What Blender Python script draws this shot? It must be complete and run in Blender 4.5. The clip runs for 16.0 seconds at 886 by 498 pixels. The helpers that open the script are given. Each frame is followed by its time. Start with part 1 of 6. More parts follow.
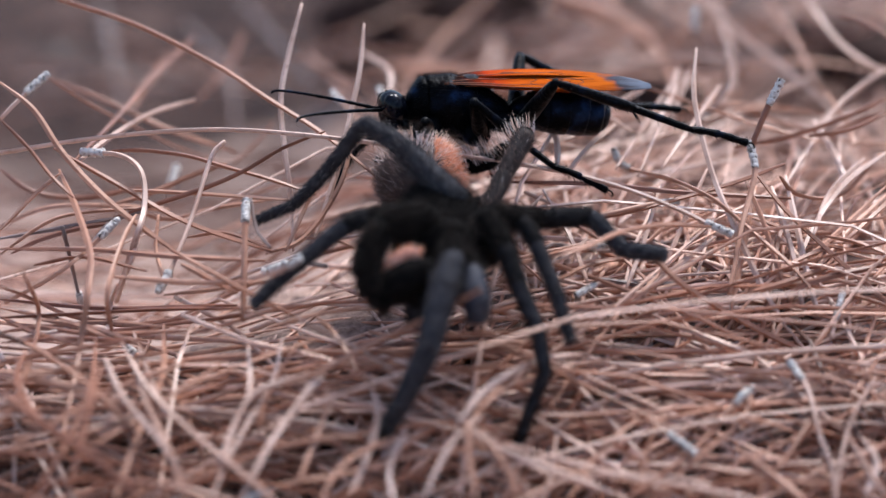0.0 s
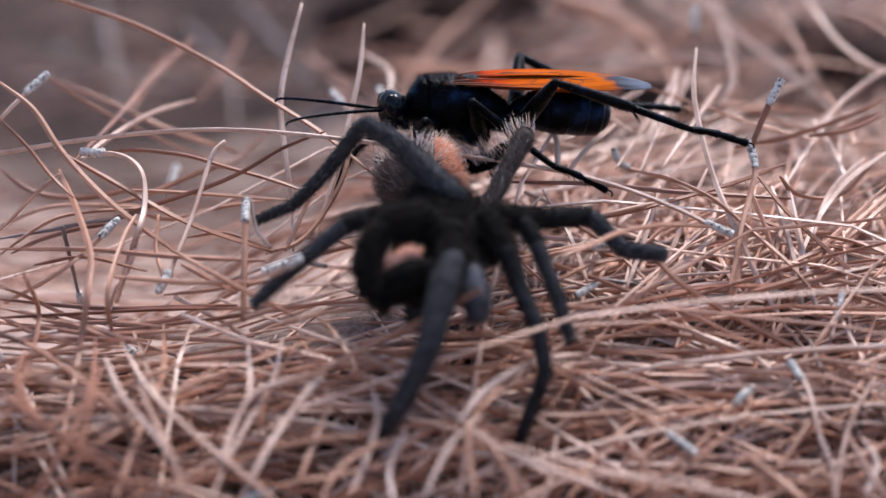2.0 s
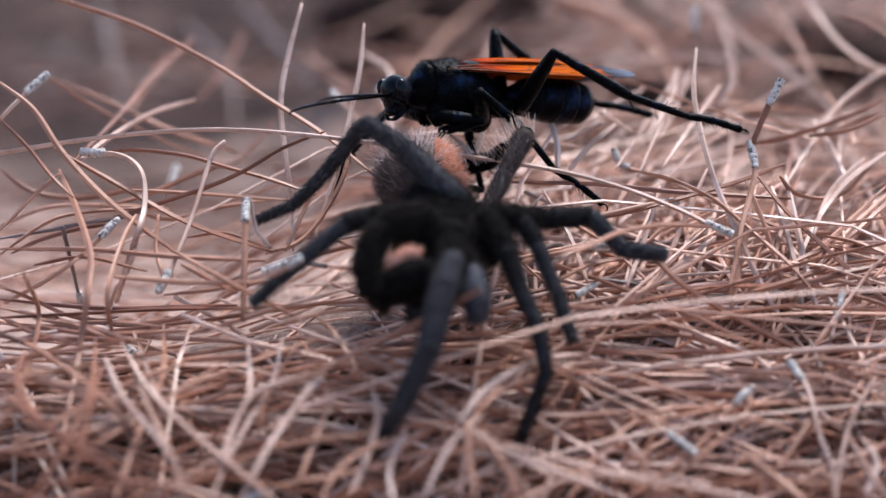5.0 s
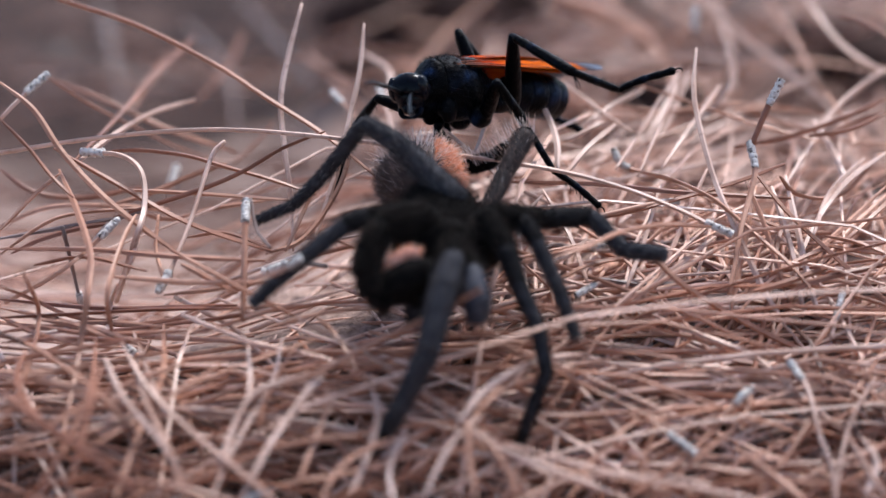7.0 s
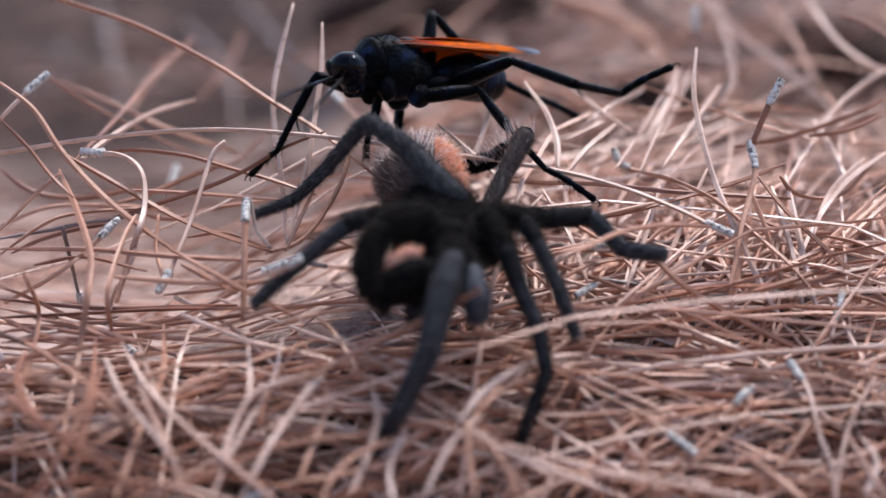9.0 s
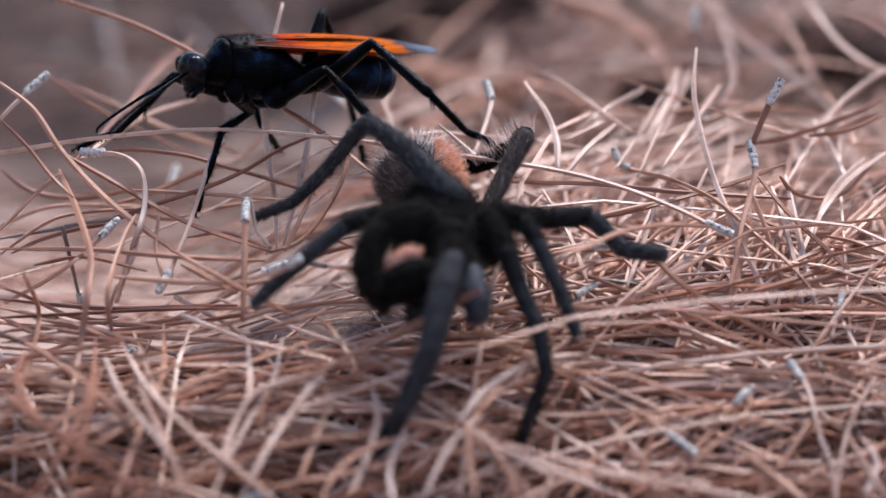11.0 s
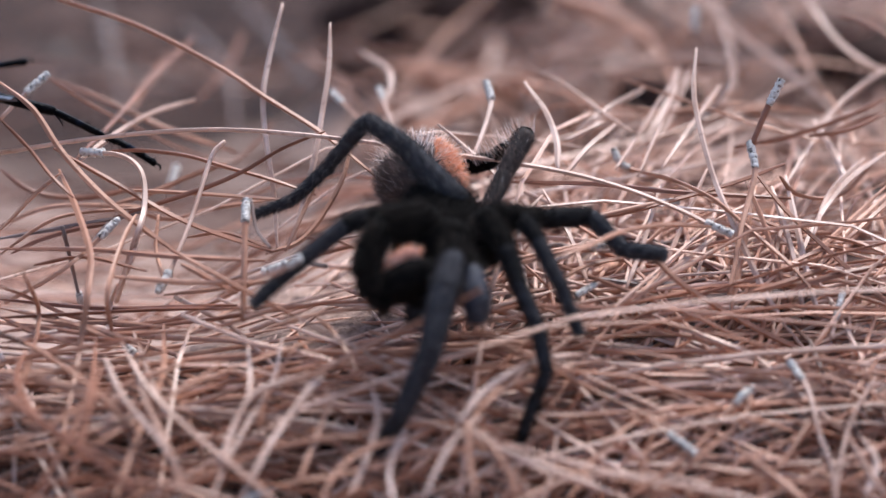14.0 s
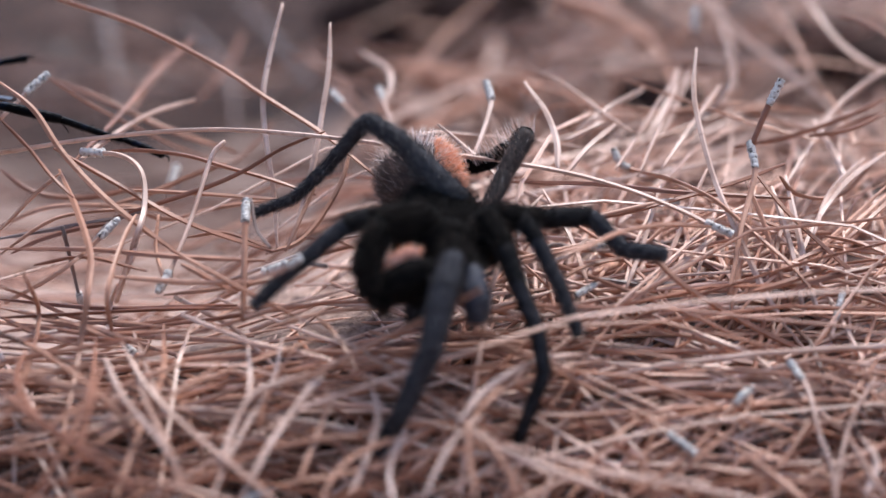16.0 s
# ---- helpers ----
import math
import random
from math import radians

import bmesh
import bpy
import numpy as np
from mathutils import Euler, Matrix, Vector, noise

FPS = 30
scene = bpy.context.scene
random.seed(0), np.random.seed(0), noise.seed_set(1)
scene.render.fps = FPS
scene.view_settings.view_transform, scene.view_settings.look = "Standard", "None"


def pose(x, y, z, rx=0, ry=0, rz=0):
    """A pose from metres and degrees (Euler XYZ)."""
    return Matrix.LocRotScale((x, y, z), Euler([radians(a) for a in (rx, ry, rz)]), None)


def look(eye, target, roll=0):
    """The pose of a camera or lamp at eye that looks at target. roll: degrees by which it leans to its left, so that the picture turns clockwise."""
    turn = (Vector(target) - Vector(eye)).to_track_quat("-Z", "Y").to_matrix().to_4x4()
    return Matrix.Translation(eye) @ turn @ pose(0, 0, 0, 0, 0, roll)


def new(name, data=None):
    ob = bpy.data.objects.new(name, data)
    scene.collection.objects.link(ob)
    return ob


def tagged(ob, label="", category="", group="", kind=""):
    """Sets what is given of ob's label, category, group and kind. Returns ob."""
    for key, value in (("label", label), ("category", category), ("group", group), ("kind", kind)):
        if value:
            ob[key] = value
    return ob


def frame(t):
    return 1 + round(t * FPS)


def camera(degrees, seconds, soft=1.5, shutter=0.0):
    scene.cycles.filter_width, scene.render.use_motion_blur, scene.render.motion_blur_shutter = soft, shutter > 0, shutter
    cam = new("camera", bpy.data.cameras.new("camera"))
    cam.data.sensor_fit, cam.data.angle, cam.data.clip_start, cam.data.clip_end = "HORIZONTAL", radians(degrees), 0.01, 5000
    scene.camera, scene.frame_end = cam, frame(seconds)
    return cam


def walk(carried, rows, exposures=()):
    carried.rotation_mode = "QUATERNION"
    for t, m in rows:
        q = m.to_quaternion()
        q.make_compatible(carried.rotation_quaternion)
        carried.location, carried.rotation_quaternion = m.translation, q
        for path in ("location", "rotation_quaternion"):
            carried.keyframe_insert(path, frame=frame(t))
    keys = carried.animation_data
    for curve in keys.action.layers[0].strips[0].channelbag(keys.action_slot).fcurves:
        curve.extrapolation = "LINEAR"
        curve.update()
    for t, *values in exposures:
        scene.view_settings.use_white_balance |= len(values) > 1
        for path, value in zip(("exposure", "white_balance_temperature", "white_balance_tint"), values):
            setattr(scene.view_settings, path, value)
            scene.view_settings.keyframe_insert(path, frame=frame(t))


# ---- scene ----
# Lengths below are in millimetres; MM turns them into metres.
MM = 0.001
cam = camera(22.5, 16.0, soft=1.5, shutter=0.5)
cam.data.dof.use_dof = True
cam.data.dof.focus_distance = 0.392
cam.data.dof.aperture_fstop = 7.0
EYE = Vector((0.0, -0.400, 0.098))
AIM = EYE + Vector((0.0, math.cos(radians(16)), -math.sin(radians(16))))
walk(cam, [(0.0, look(EYE, AIM)), (16.0, look(EYE, AIM))], exposures=[(0.0, 0.86, 6170, 11), (16.0, 0.86, 6170, 11)])

# ---- daylight in open shade ----
world = bpy.data.worlds.new("overcast_sky")
scene.world = world
world.use_nodes = True
sky = world.node_tree.nodes.new("ShaderNodeTexSky")
sky.sky_type = "NISHITA"
sky.sun_disc = False
sky.sun_elevation = radians(63)
sky.sun_rotation = radians(34)
sky.air_density, sky.dust_density = 1.0, 2.0
backing = world.node_tree.nodes["Background"]
backing.inputs["Strength"].default_value = 0.142
world.node_tree.links.new(sky.outputs["Color"], backing.inputs["Color"])
sun = new("sun", bpy.data.lights.new("sun", "SUN"))
sun.data.energy = 2.7
sun.data.angle = radians(14)
sun.data.color = (1.0, 0.97, 0.94)
sun.matrix_world = look((0.28, 0.42, 1.0), (0, 0, 0))


# ---- materials ----
def shader(name, rough=0.6, spec=0.5):
    m = bpy.data.materials.new(name)
    m.use_nodes = True
    n, l = m.node_tree.nodes, m.node_tree.links
    b = n["Principled BSDF"]
    b.inputs["Roughness"].default_value = rough
    b.inputs["Specular IOR Level"].default_value = spec
    return m, n, l, b


def ramp(n, stops):
    r = n.new("ShaderNodeValToRGB")
    e = r.color_ramp.elements
    while len(e) < len(stops):
        e.new(0.5)
    for k, (p, c) in zip(e, stops):
        k.position, k.color = p, (*c, 1)
    return r


def grain(n, l, size, detail=4.0, stretch=None):
    co = n.new("ShaderNodeTexCoord")
    t = n.new("ShaderNodeTexNoise")
    t.inputs["Scale"].default_value = size
    t.inputs["Detail"].default_value = detail
    if stretch:
        mp = n.new("ShaderNodeMapping")
        mp.inputs["Scale"].default_value = stretch
        l.new(co.outputs["Object"], mp.inputs["Vector"])
        l.new(mp.outputs["Vector"], t.inputs["Vector"])
    else:
        l.new(co.outputs["Object"], t.inputs["Vector"])
    return t


def bumped(n, l, b, height, strength, depth):
    k = n.new("ShaderNodeBump")
    k.inputs["Strength"].default_value = strength
    k.inputs["Distance"].default_value = depth
    l.new(height, k.inputs["Height"])
    l.new(k.outputs["Normal"], b.inputs["Normal"])


def mixed(n, l, fac, a, c, mode="MIX"):
    x = n.new("ShaderNodeMix")
    x.data_type, x.blend_type = "RGBA", mode
    for sock, v in ((x.inputs[0], fac), (x.inputs[6], a), (x.inputs[7], c)):
        if isinstance(v, bpy.types.NodeSocket):
            l.new(v, sock)
        elif isinstance(v, tuple):
            sock.default_value = (*v, 1)
        else:
            sock.default_value = v
    return x.outputs[2]


def needle_material(name, stops, islands):
    """Dead pine needle: each one its own brown, streaked along its length, with a waxy shine."""
    m, n, l, b = shader(name, 0.46, 0.38)
    src = n.new("ShaderNodeNewGeometry").outputs["Random Per Island"] if islands else n.new("ShaderNodeObjectInfo").outputs["Random"]
    r = ramp(n, stops)
    l.new(src, r.inputs["Fac"])
    blotch = grain(n, l, 90.0, 5.0)
    fleck = grain(n, l, 900.0, 3.0)
    shade = ramp(n, [(0.3, (0.62, 0.52, 0.47)), (0.62, (1.12, 1.1, 1.1))])
    l.new(blotch.outputs["Fac"], shade.inputs["Fac"])
    c = mixed(n, l, 1.0, r.outputs["Color"], shade.outputs["Color"], "MULTIPLY")
    dots = ramp(n, [(0.30, (0.45, 0.38, 0.34)), (0.42, (1, 1, 1))])
    l.new(fleck.outputs["Fac"], dots.inputs["Fac"])
    c = mixed(n, l, 0.6, c, dots.outputs["Color"], "MULTIPLY")
    l.new(c, b.inputs["Base Color"])
    bumped(n, l, b, fleck.outputs["Fac"], 0.25, 0.0003)
    return m


M_LITTER = needle_material("dead_needle_litter", [(0.0, (0.10, 0.06, 0.048)), (0.22, (0.26, 0.105, 0.058)), (0.45, (0.43, 0.20, 0.12)), (0.75, (0.60, 0.365, 0.265)), (1.0, (0.68, 0.51, 0.42))], True)
M_LITTER_PALE = needle_material("bleached_needle_litter", [(0.0, (0.30, 0.13, 0.08)), (0.2, (0.54, 0.30, 0.21)), (0.5, (0.67, 0.44, 0.34)), (0.85, (0.74, 0.54, 0.44)), (1.0, (0.78, 0.62, 0.53))], True)
# a darker mix of browns for the needles behind the crest
M_LITTER_DARK = needle_material("dark_needle_litter", [(0.0, (0.06, 0.033, 0.025)), (0.3, (0.15, 0.08, 0.058)), (0.6, (0.20, 0.10, 0.07)), (0.88, (0.30, 0.17, 0.125)), (1.0, (0.42, 0.26, 0.2))], True)
M_NEEDLE = [
    needle_material("needle_tan", [(0.0, (0.30, 0.14, 0.085)), (1.0, (0.52, 0.29, 0.195))], False),
    needle_material("needle_pale", [(0.0, (0.43, 0.27, 0.205)), (1.0, (0.64, 0.47, 0.385))], False),
    needle_material("needle_red", [(0.0, (0.20, 0.075, 0.042)), (1.0, (0.34, 0.16, 0.10))], False),
    needle_material("needle_grey", [(0.0, (0.12, 0.085, 0.075)), (1.0, (0.24, 0.18, 0.16))], False),
]


def sheath_material():
    m, n, l, b = shader("papery_sheath", 0.75, 0.3)
    t = grain(n, l, 1400.0, 6.0)
    r = ramp(n, [(0.36, (0.07, 0.055, 0.05)), (0.43, (0.45, 0.40, 0.36)), (0.60, (0.62, 0.585, 0.55))])
    l.new(t.outputs["Fac"], r.inputs["Fac"])
    l.new(r.outputs["Color"], b.inputs["Base Color"])
    bumped(n, l, b, t.outputs["Fac"], 0.7, 0.0006)
    return m


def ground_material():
    """Dry mould on the bank; shaded hollows painted darker behind it, with an uneven border."""
    m, n, l, b = shader("leaf_mould", 0.9, 0.15)
    t = grain(n, l, 38.0, 8.0)
    f = grain(n, l, 600.0, 6.0)
    dry = ramp(n, [(0.32, (0.12, 0.078, 0.062)), (0.48, (0.49, 0.345, 0.283)), (0.7, (0.61, 0.46, 0.392))])
    # stands in for shade behind the crest; also strewn as random blotches
    shade_tone = ramp(n, [(0.40, (0.012, 0.007, 0.006)), (0.52, (0.052, 0.029, 0.023)), (0.7, (0.10, 0.062, 0.05))])
    for r in (dry, shade_tone):
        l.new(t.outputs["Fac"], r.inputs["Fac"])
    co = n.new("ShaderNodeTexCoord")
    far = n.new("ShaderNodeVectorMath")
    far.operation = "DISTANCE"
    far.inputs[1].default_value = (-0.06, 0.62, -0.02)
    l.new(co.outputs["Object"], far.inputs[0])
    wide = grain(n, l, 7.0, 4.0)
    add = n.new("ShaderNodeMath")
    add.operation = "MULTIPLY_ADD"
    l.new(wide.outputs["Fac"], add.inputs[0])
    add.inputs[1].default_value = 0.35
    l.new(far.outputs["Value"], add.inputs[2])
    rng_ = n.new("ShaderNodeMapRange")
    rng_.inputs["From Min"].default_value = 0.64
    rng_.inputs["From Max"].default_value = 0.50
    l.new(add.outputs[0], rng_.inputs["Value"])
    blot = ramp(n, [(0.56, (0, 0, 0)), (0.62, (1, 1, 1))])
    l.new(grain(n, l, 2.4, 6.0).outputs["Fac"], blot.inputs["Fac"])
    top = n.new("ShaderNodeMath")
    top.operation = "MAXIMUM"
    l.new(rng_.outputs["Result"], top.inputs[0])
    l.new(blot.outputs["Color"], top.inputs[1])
    base = mixed(n, l, top.outputs[0], dry.outputs["Color"], shade_tone.outputs["Color"])
    r2 = ramp(n, [(0.3, (0.45, 0.4, 0.38)), (0.6, (1, 1, 1))])
    l.new(f.outputs["Fac"], r2.inputs["Fac"])
    l.new(mixed(n, l, 0.8, base, r2.outputs["Color"], "MULTIPLY"), b.inputs["Base Color"])
    bumped(n, l, b, f.outputs["Fac"], 0.6, 0.002)
    return m


def plain_material(name, dark, light, rough, spec, size, bump=0.3, depth=0.0002):
    m, n, l, b = shader(name, rough, spec)
    t = grain(n, l, size, 5.0)
    r = ramp(n, [(0.3, dark), (0.7, light)])
    l.new(t.outputs["Fac"], r.inputs["Fac"])
    l.new(r.outputs["Color"], b.inputs["Base Color"])
    bumped(n, l, b, t.outputs["Fac"], bump, depth)
    return m


def cuticle_material(name, rough, size, bump, blue=0.56):
    """Black insect cuticle with a patchy metallic blue sheen and a pitted, bristly grain."""
    m, n, l, b = shader(name, rough, 0.06)
    t = grain(n, l, size, 4.0)
    r = ramp(n, [(blue - 0.06, (0.0022, 0.0023, 0.003)), (blue + 0.07, (0.004, 0.006, 0.012)), (blue + 0.2, (0.012, 0.026, 0.065))])
    l.new(t.outputs["Fac"], r.inputs["Fac"])
    l.new(r.outputs["Color"], b.inputs["Base Color"])
    b.inputs["Metallic"].default_value = 0.6
    f = grain(n, l, 1300.0, 4.0)
    add = n.new("ShaderNodeMath")
    add.operation = "ADD"
    l.new(t.outputs["Fac"], add.inputs[0])
    l.new(f.outputs["Fac"], add.inputs[1])
    bumped(n, l, b, add.outputs[0], bump, 0.0005)
    return m


def hair_material(name, stops):
    m, n, l, b = shader(name, 0.6, 0.1)
    r = ramp(n, stops)
    l.new(n.new("ShaderNodeNewGeometry").outputs["Random Per Island"], r.inputs["Fac"])
    l.new(r.outputs["Color"], b.inputs["Base Color"])
    return m


def wing_material():
    """Amber wing: smoky at the root, orange along the blade, a clouded grey tip."""
    m, n, l, b = shader("amber_wing", 0.7, 0.01)
    co = n.new("ShaderNodeTexCoord")
    sep = n.new("ShaderNodeSeparateXYZ")
    l.new(co.outputs["Object"], sep.inputs["Vector"])
    t = grain(n, l, 260.0, 5.0)
    add = n.new("ShaderNodeMath")
    add.operation = "MULTIPLY_ADD"
    l.new(t.outputs["Fac"], add.inputs[0])
    add.inputs[1].default_value = 0.008
    l.new(sep.outputs["X"], add.inputs[2])
    rng = n.new("ShaderNodeMapRange")
    rng.inputs["From Min"].default_value = -0.034
    rng.inputs["From Max"].default_value = 0.006
    l.new(add.outputs[0], rng.inputs["Value"])
    r = ramp(n, [(0.05, (0.12, 0.135, 0.17)), (0.15, (0.05, 0.052, 0.066)), (0.21, (0.38, 0.085, 0.006)), (0.6, (0.44, 0.075, 0.005)), (0.72, (0.36, 0.035, 0.005)), (0.79, (0.09, 0.014, 0.006)), (0.86, (0.014, 0.010, 0.010))])
    l.new(rng.outputs["Result"], r.inputs["Fac"])
    fine = grain(n, l, 500.0, 4.0, (0.25, 2.0, 1.0))
    r2 = ramp(n, [(0.35, (0.5, 0.4, 0.35)), (0.55, (1, 1, 1))])
    l.new(fine.outputs["Fac"], r2.inputs["Fac"])
    l.new(mixed(n, l, 0.75, r.outputs["Color"], r2.outputs["Color"], "MULTIPLY"), b.inputs["Base Color"])
    bumped(n, l, b, fine.outputs["Fac"], 0.5, 0.0003)
    return m


M_SHEATH = sheath_material()
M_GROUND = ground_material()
M_WING = wing_material()
# near-black brown that imitates the shade of gaps between needles
M_SHADE_LUMP = plain_material("shade_lump_dark", (0.012, 0.007, 0.006), (0.085, 0.05, 0.04), 0.9, 0.1, 160, 1.0, 0.003)
M_VEIN = plain_material("wing_vein", (0.05, 0.013, 0.004), (0.2, 0.045, 0.006), 0.5, 0.3, 900)
M_CUTICLE = cuticle_material("black_cuticle", 0.42, 210.0, 0.5, 0.56)
M_LEG = cuticle_material("black_leg_cuticle", 0.42, 300.0, 0.5, 0.66)
M_BLUE = cuticle_material("blue_black_cuticle", 0.36, 160.0, 0.35, 0.47)
M_HEAD = plain_material("polished_head", (0.0012, 0.0013, 0.002), (0.0026, 0.0034, 0.007), 0.14, 0.10, 320, 0.5)
M_EYE = plain_material("compound_eye", (0.002, 0.002, 0.003), (0.005, 0.006, 0.011), 0.14, 0.16, 1500, 0.25, 0.0001)
M_VELVET = plain_material("velvet_black_skin", (0.0022, 0.0019, 0.0018), (0.007, 0.0056, 0.005), 0.85, 0.05, 700, 0.6, 0.0004)
M_DARKSKIN = plain_material("charcoal_leg_skin", (0.014, 0.014, 0.017), (0.05, 0.049, 0.056), 0.75, 0.12, 800, 0.7, 0.0004)
M_MIDSKIN = plain_material("sooty_leg_skin", (0.006, 0.0055, 0.006), (0.02, 0.019, 0.02), 0.8, 0.08, 800, 0.7, 0.0004)
M_BROWNSKIN = plain_material("grey_brown_leg_skin", (0.016, 0.013, 0.012), (0.05, 0.039, 0.035), 0.7, 0.15, 700, 0.7, 0.0004)
M_GREYSKIN = plain_material("slate_palp_skin", (0.013, 0.014, 0.021), (0.034, 0.037, 0.055), 0.65, 0.35, 700, 0.7, 0.0004)
M_BELLY = plain_material("abdomen_skin", (0.02, 0.013, 0.012), (0.075, 0.045, 0.038), 0.7, 0.3, 500, 0.6, 0.0004)
M_HAIR_DARK = hair_material("dark_setae", [(0.0, (0.002, 0.0018, 0.0017)), (0.8, (0.007, 0.0055, 0.005)), (1.0, (0.05, 0.035, 0.03))])
M_HAIR_GREY = hair_material("grey_setae", [(0.0, (0.007, 0.0068, 0.0078)), (0.75, (0.045, 0.042, 0.045)), (1.0, (0.27, 0.24, 0.24))])
M_HAIR_MID = hair_material("sooty_setae", [(0.0, (0.003, 0.0027, 0.0027)), (0.8, (0.016, 0.013, 0.013)), (1.0, (0.1, 0.08, 0.075))])
M_HAIR_RED = hair_material("rusty_setae", [(0.0, (0.66, 0.2, 0.09)), (0.5, (0.84, 0.36, 0.2)), (1.0, (0.9, 0.62, 0.5))])
M_HAIR_BROWN = hair_material("brown_setae", [(0.0, (0.005, 0.004, 0.0034)), (0.75, (0.012, 0.0095, 0.008)), (1.0, (0.08, 0.056, 0.046))])
M_HAIR_FLANK = hair_material("flank_setae", [(0.0, (0.02, 0.013, 0.011)), (0.6, (0.075, 0.046, 0.038)), (1.0, (0.3, 0.2, 0.17))])
M_HAIR_PALE = hair_material("pale_grey_setae", [(0.0, (0.03, 0.027, 0.027)), (0.6, (0.16, 0.13, 0.12)), (1.0, (0.6, 0.52, 0.5))])
M_HAIR_PINK = hair_material("pale_pink_setae", [(0.0, (0.7, 0.42, 0.32)), (0.5, (0.85, 0.66, 0.58)), (1.0, (0.92, 0.84, 0.8))])
M_MOUTH = plain_material("salmon_mouth_skin", (0.42, 0.17, 0.11), (0.66, 0.36, 0.265), 0.6, 0.4, 500)


# ---- shape tools ----
class Shape:
    """Gathers the pieces of one mesh, in millimetres."""

    def __init__(self):
        self.v, self.f, self.k, self.sharp = [], [], [], []

    def add(self, verts, faces, slot=0):
        o = len(self.v)
        self.v += [tuple(p) for p in verts]
        self.f += [tuple(i + o for i in q) for q in faces]
        self.k += [slot] * len(faces)

    def tube(self, pts, radii, sides=8, slot=0, flat=1.0):
        pts = [Vector(p) for p in pts]
        n = len(pts)
        rows, side = [], None
        for i, p in enumerate(pts):
            d = (pts[min(i + 1, n - 1)] - pts[max(i - 1, 0)]).normalized()
            if side is None:
                side = d.cross(Vector((0.13, 0.31, 0.94)))
                if side.length < 0.05:
                    side = d.cross(Vector((1, 0, 0)))
            side = (side - d * side.dot(d)).normalized()
            up = d.cross(side)
            for j in range(sides):
                a = 2 * math.pi * j / sides
                rows.append(p + side * math.cos(a) * radii[i] + up * math.sin(a) * radii[i] * flat)
        faces = [(i * sides + j, i * sides + (j + 1) % sides, (i + 1) * sides + (j + 1) % sides, (i + 1) * sides + j) for i in range(n - 1) for j in range(sides)]
        faces += [tuple(reversed(range(sides))), tuple(range((n - 1) * sides, n * sides))]
        self.add(rows, faces, slot)

    def blade(self, pts, radii, roll, slot=0):
        """A needle: one rounded face and two flat ones that meet in a keel, slowly twisted."""
        section = ((1.0, 0.0), (0.72, 0.66), (0.0, 0.92), (-0.72, 0.66), (-1.0, 0.0), (0.0, -0.62))
        pts = [Vector(p) for p in pts]
        n, o = len(pts), len(self.v)
        rows, side = [], None
        for i, p in enumerate(pts):
            d = (pts[min(i + 1, n - 1)] - pts[max(i - 1, 0)]).normalized()
            if side is None:
                side = d.cross(Vector((0.13, 0.31, 0.94)))
                if side.length < 0.05:
                    side = d.cross(Vector((1, 0, 0)))
            side = (side - d * side.dot(d)).normalized()
            up = d.cross(side)
            c, q = math.cos(roll + 0.9 * i / n), math.sin(roll + 0.9 * i / n)
            for x, y in section:
                rows.append(p + (side * (x * c - y * q) + up * (x * q + y * c)) * radii[i])
        faces = [(i * 6 + j, i * 6 + (j + 1) % 6, i * 6 + 6 + (j + 1) % 6, i * 6 + 6 + j) for i in range(n - 1) for j in range(6)]
        faces += [(5, 4, 3, 2, 1, 0), tuple(range((n - 1) * 6, n * 6))]
        self.add(rows, faces, slot)
        self.sharp += [(o + i * 6 + j, o + i * 6 + 6 + j) for i in range(n - 1) for j in (0, 4, 5)]

    def ball(self, centre, radii, turn=None, nu=20, nv=12, slot=0, rough=0.0, squash=None):
        turn = turn or Matrix.Identity(3)
        c = Vector(centre)
        rows = []
        for i in range(nv + 1):
            th = math.pi * i / nv
            for j in range(nu):
                ph = 2 * math.pi * j / nu
                p = Vector((math.cos(th), math.sin(th) * math.cos(ph), math.sin(th) * math.sin(ph)))
                if squash:
                    p = squash(p)
                if rough:
                    p = p * (1 + rough * noise.noise(p * 2.3 + c))
                rows.append(c + turn @ Vector((p.x * radii[0], p.y * radii[1], p.z * radii[2])))
        faces = [(i * nu + j, (i + 1) * nu + j, (i + 1) * nu + (j + 1) % nu, i * nu + (j + 1) % nu) for i in range(nv) for j in range(nu)]
        self.add(rows, faces, slot)

    def hairs(self, rng, roots, length, width, slot=1, lean=(0, 0, 0), spread=0.35, droop=0.3):
        """Bristles from (place, normal) roots: thin three-sided blades that bend a little."""
        for p, nrm in roots:
            d = (nrm + Vector(lean) + Vector([rng.uniform(-spread, spread) for _ in range(3)])).normalized()
            ln = length * rng.uniform(0.55, 1.25)
            s = d.orthogonal().normalized()
            s.rotate(Matrix.Rotation(rng.uniform(0, 6.28), 3, d))
            u = d.cross(s)
            bend = Vector((0, 0, -1)) * droop * ln
            w = width * rng.uniform(0.7, 1.2)
            ring = [s * w, s * -0.5 * w + u * 0.87 * w, s * -0.5 * w - u * 0.87 * w]
            mid = p + d * ln * 0.55 + bend * 0.2
            vs = [p + r for r in ring] + [mid + r * 0.7 for r in ring] + [p + d * ln + bend * 0.6]
            self.add(vs, [(0, 1, 4, 3), (1, 2, 5, 4), (2, 0, 3, 5), (3, 4, 6), (4, 5, 6), (5, 3, 6)], slot)

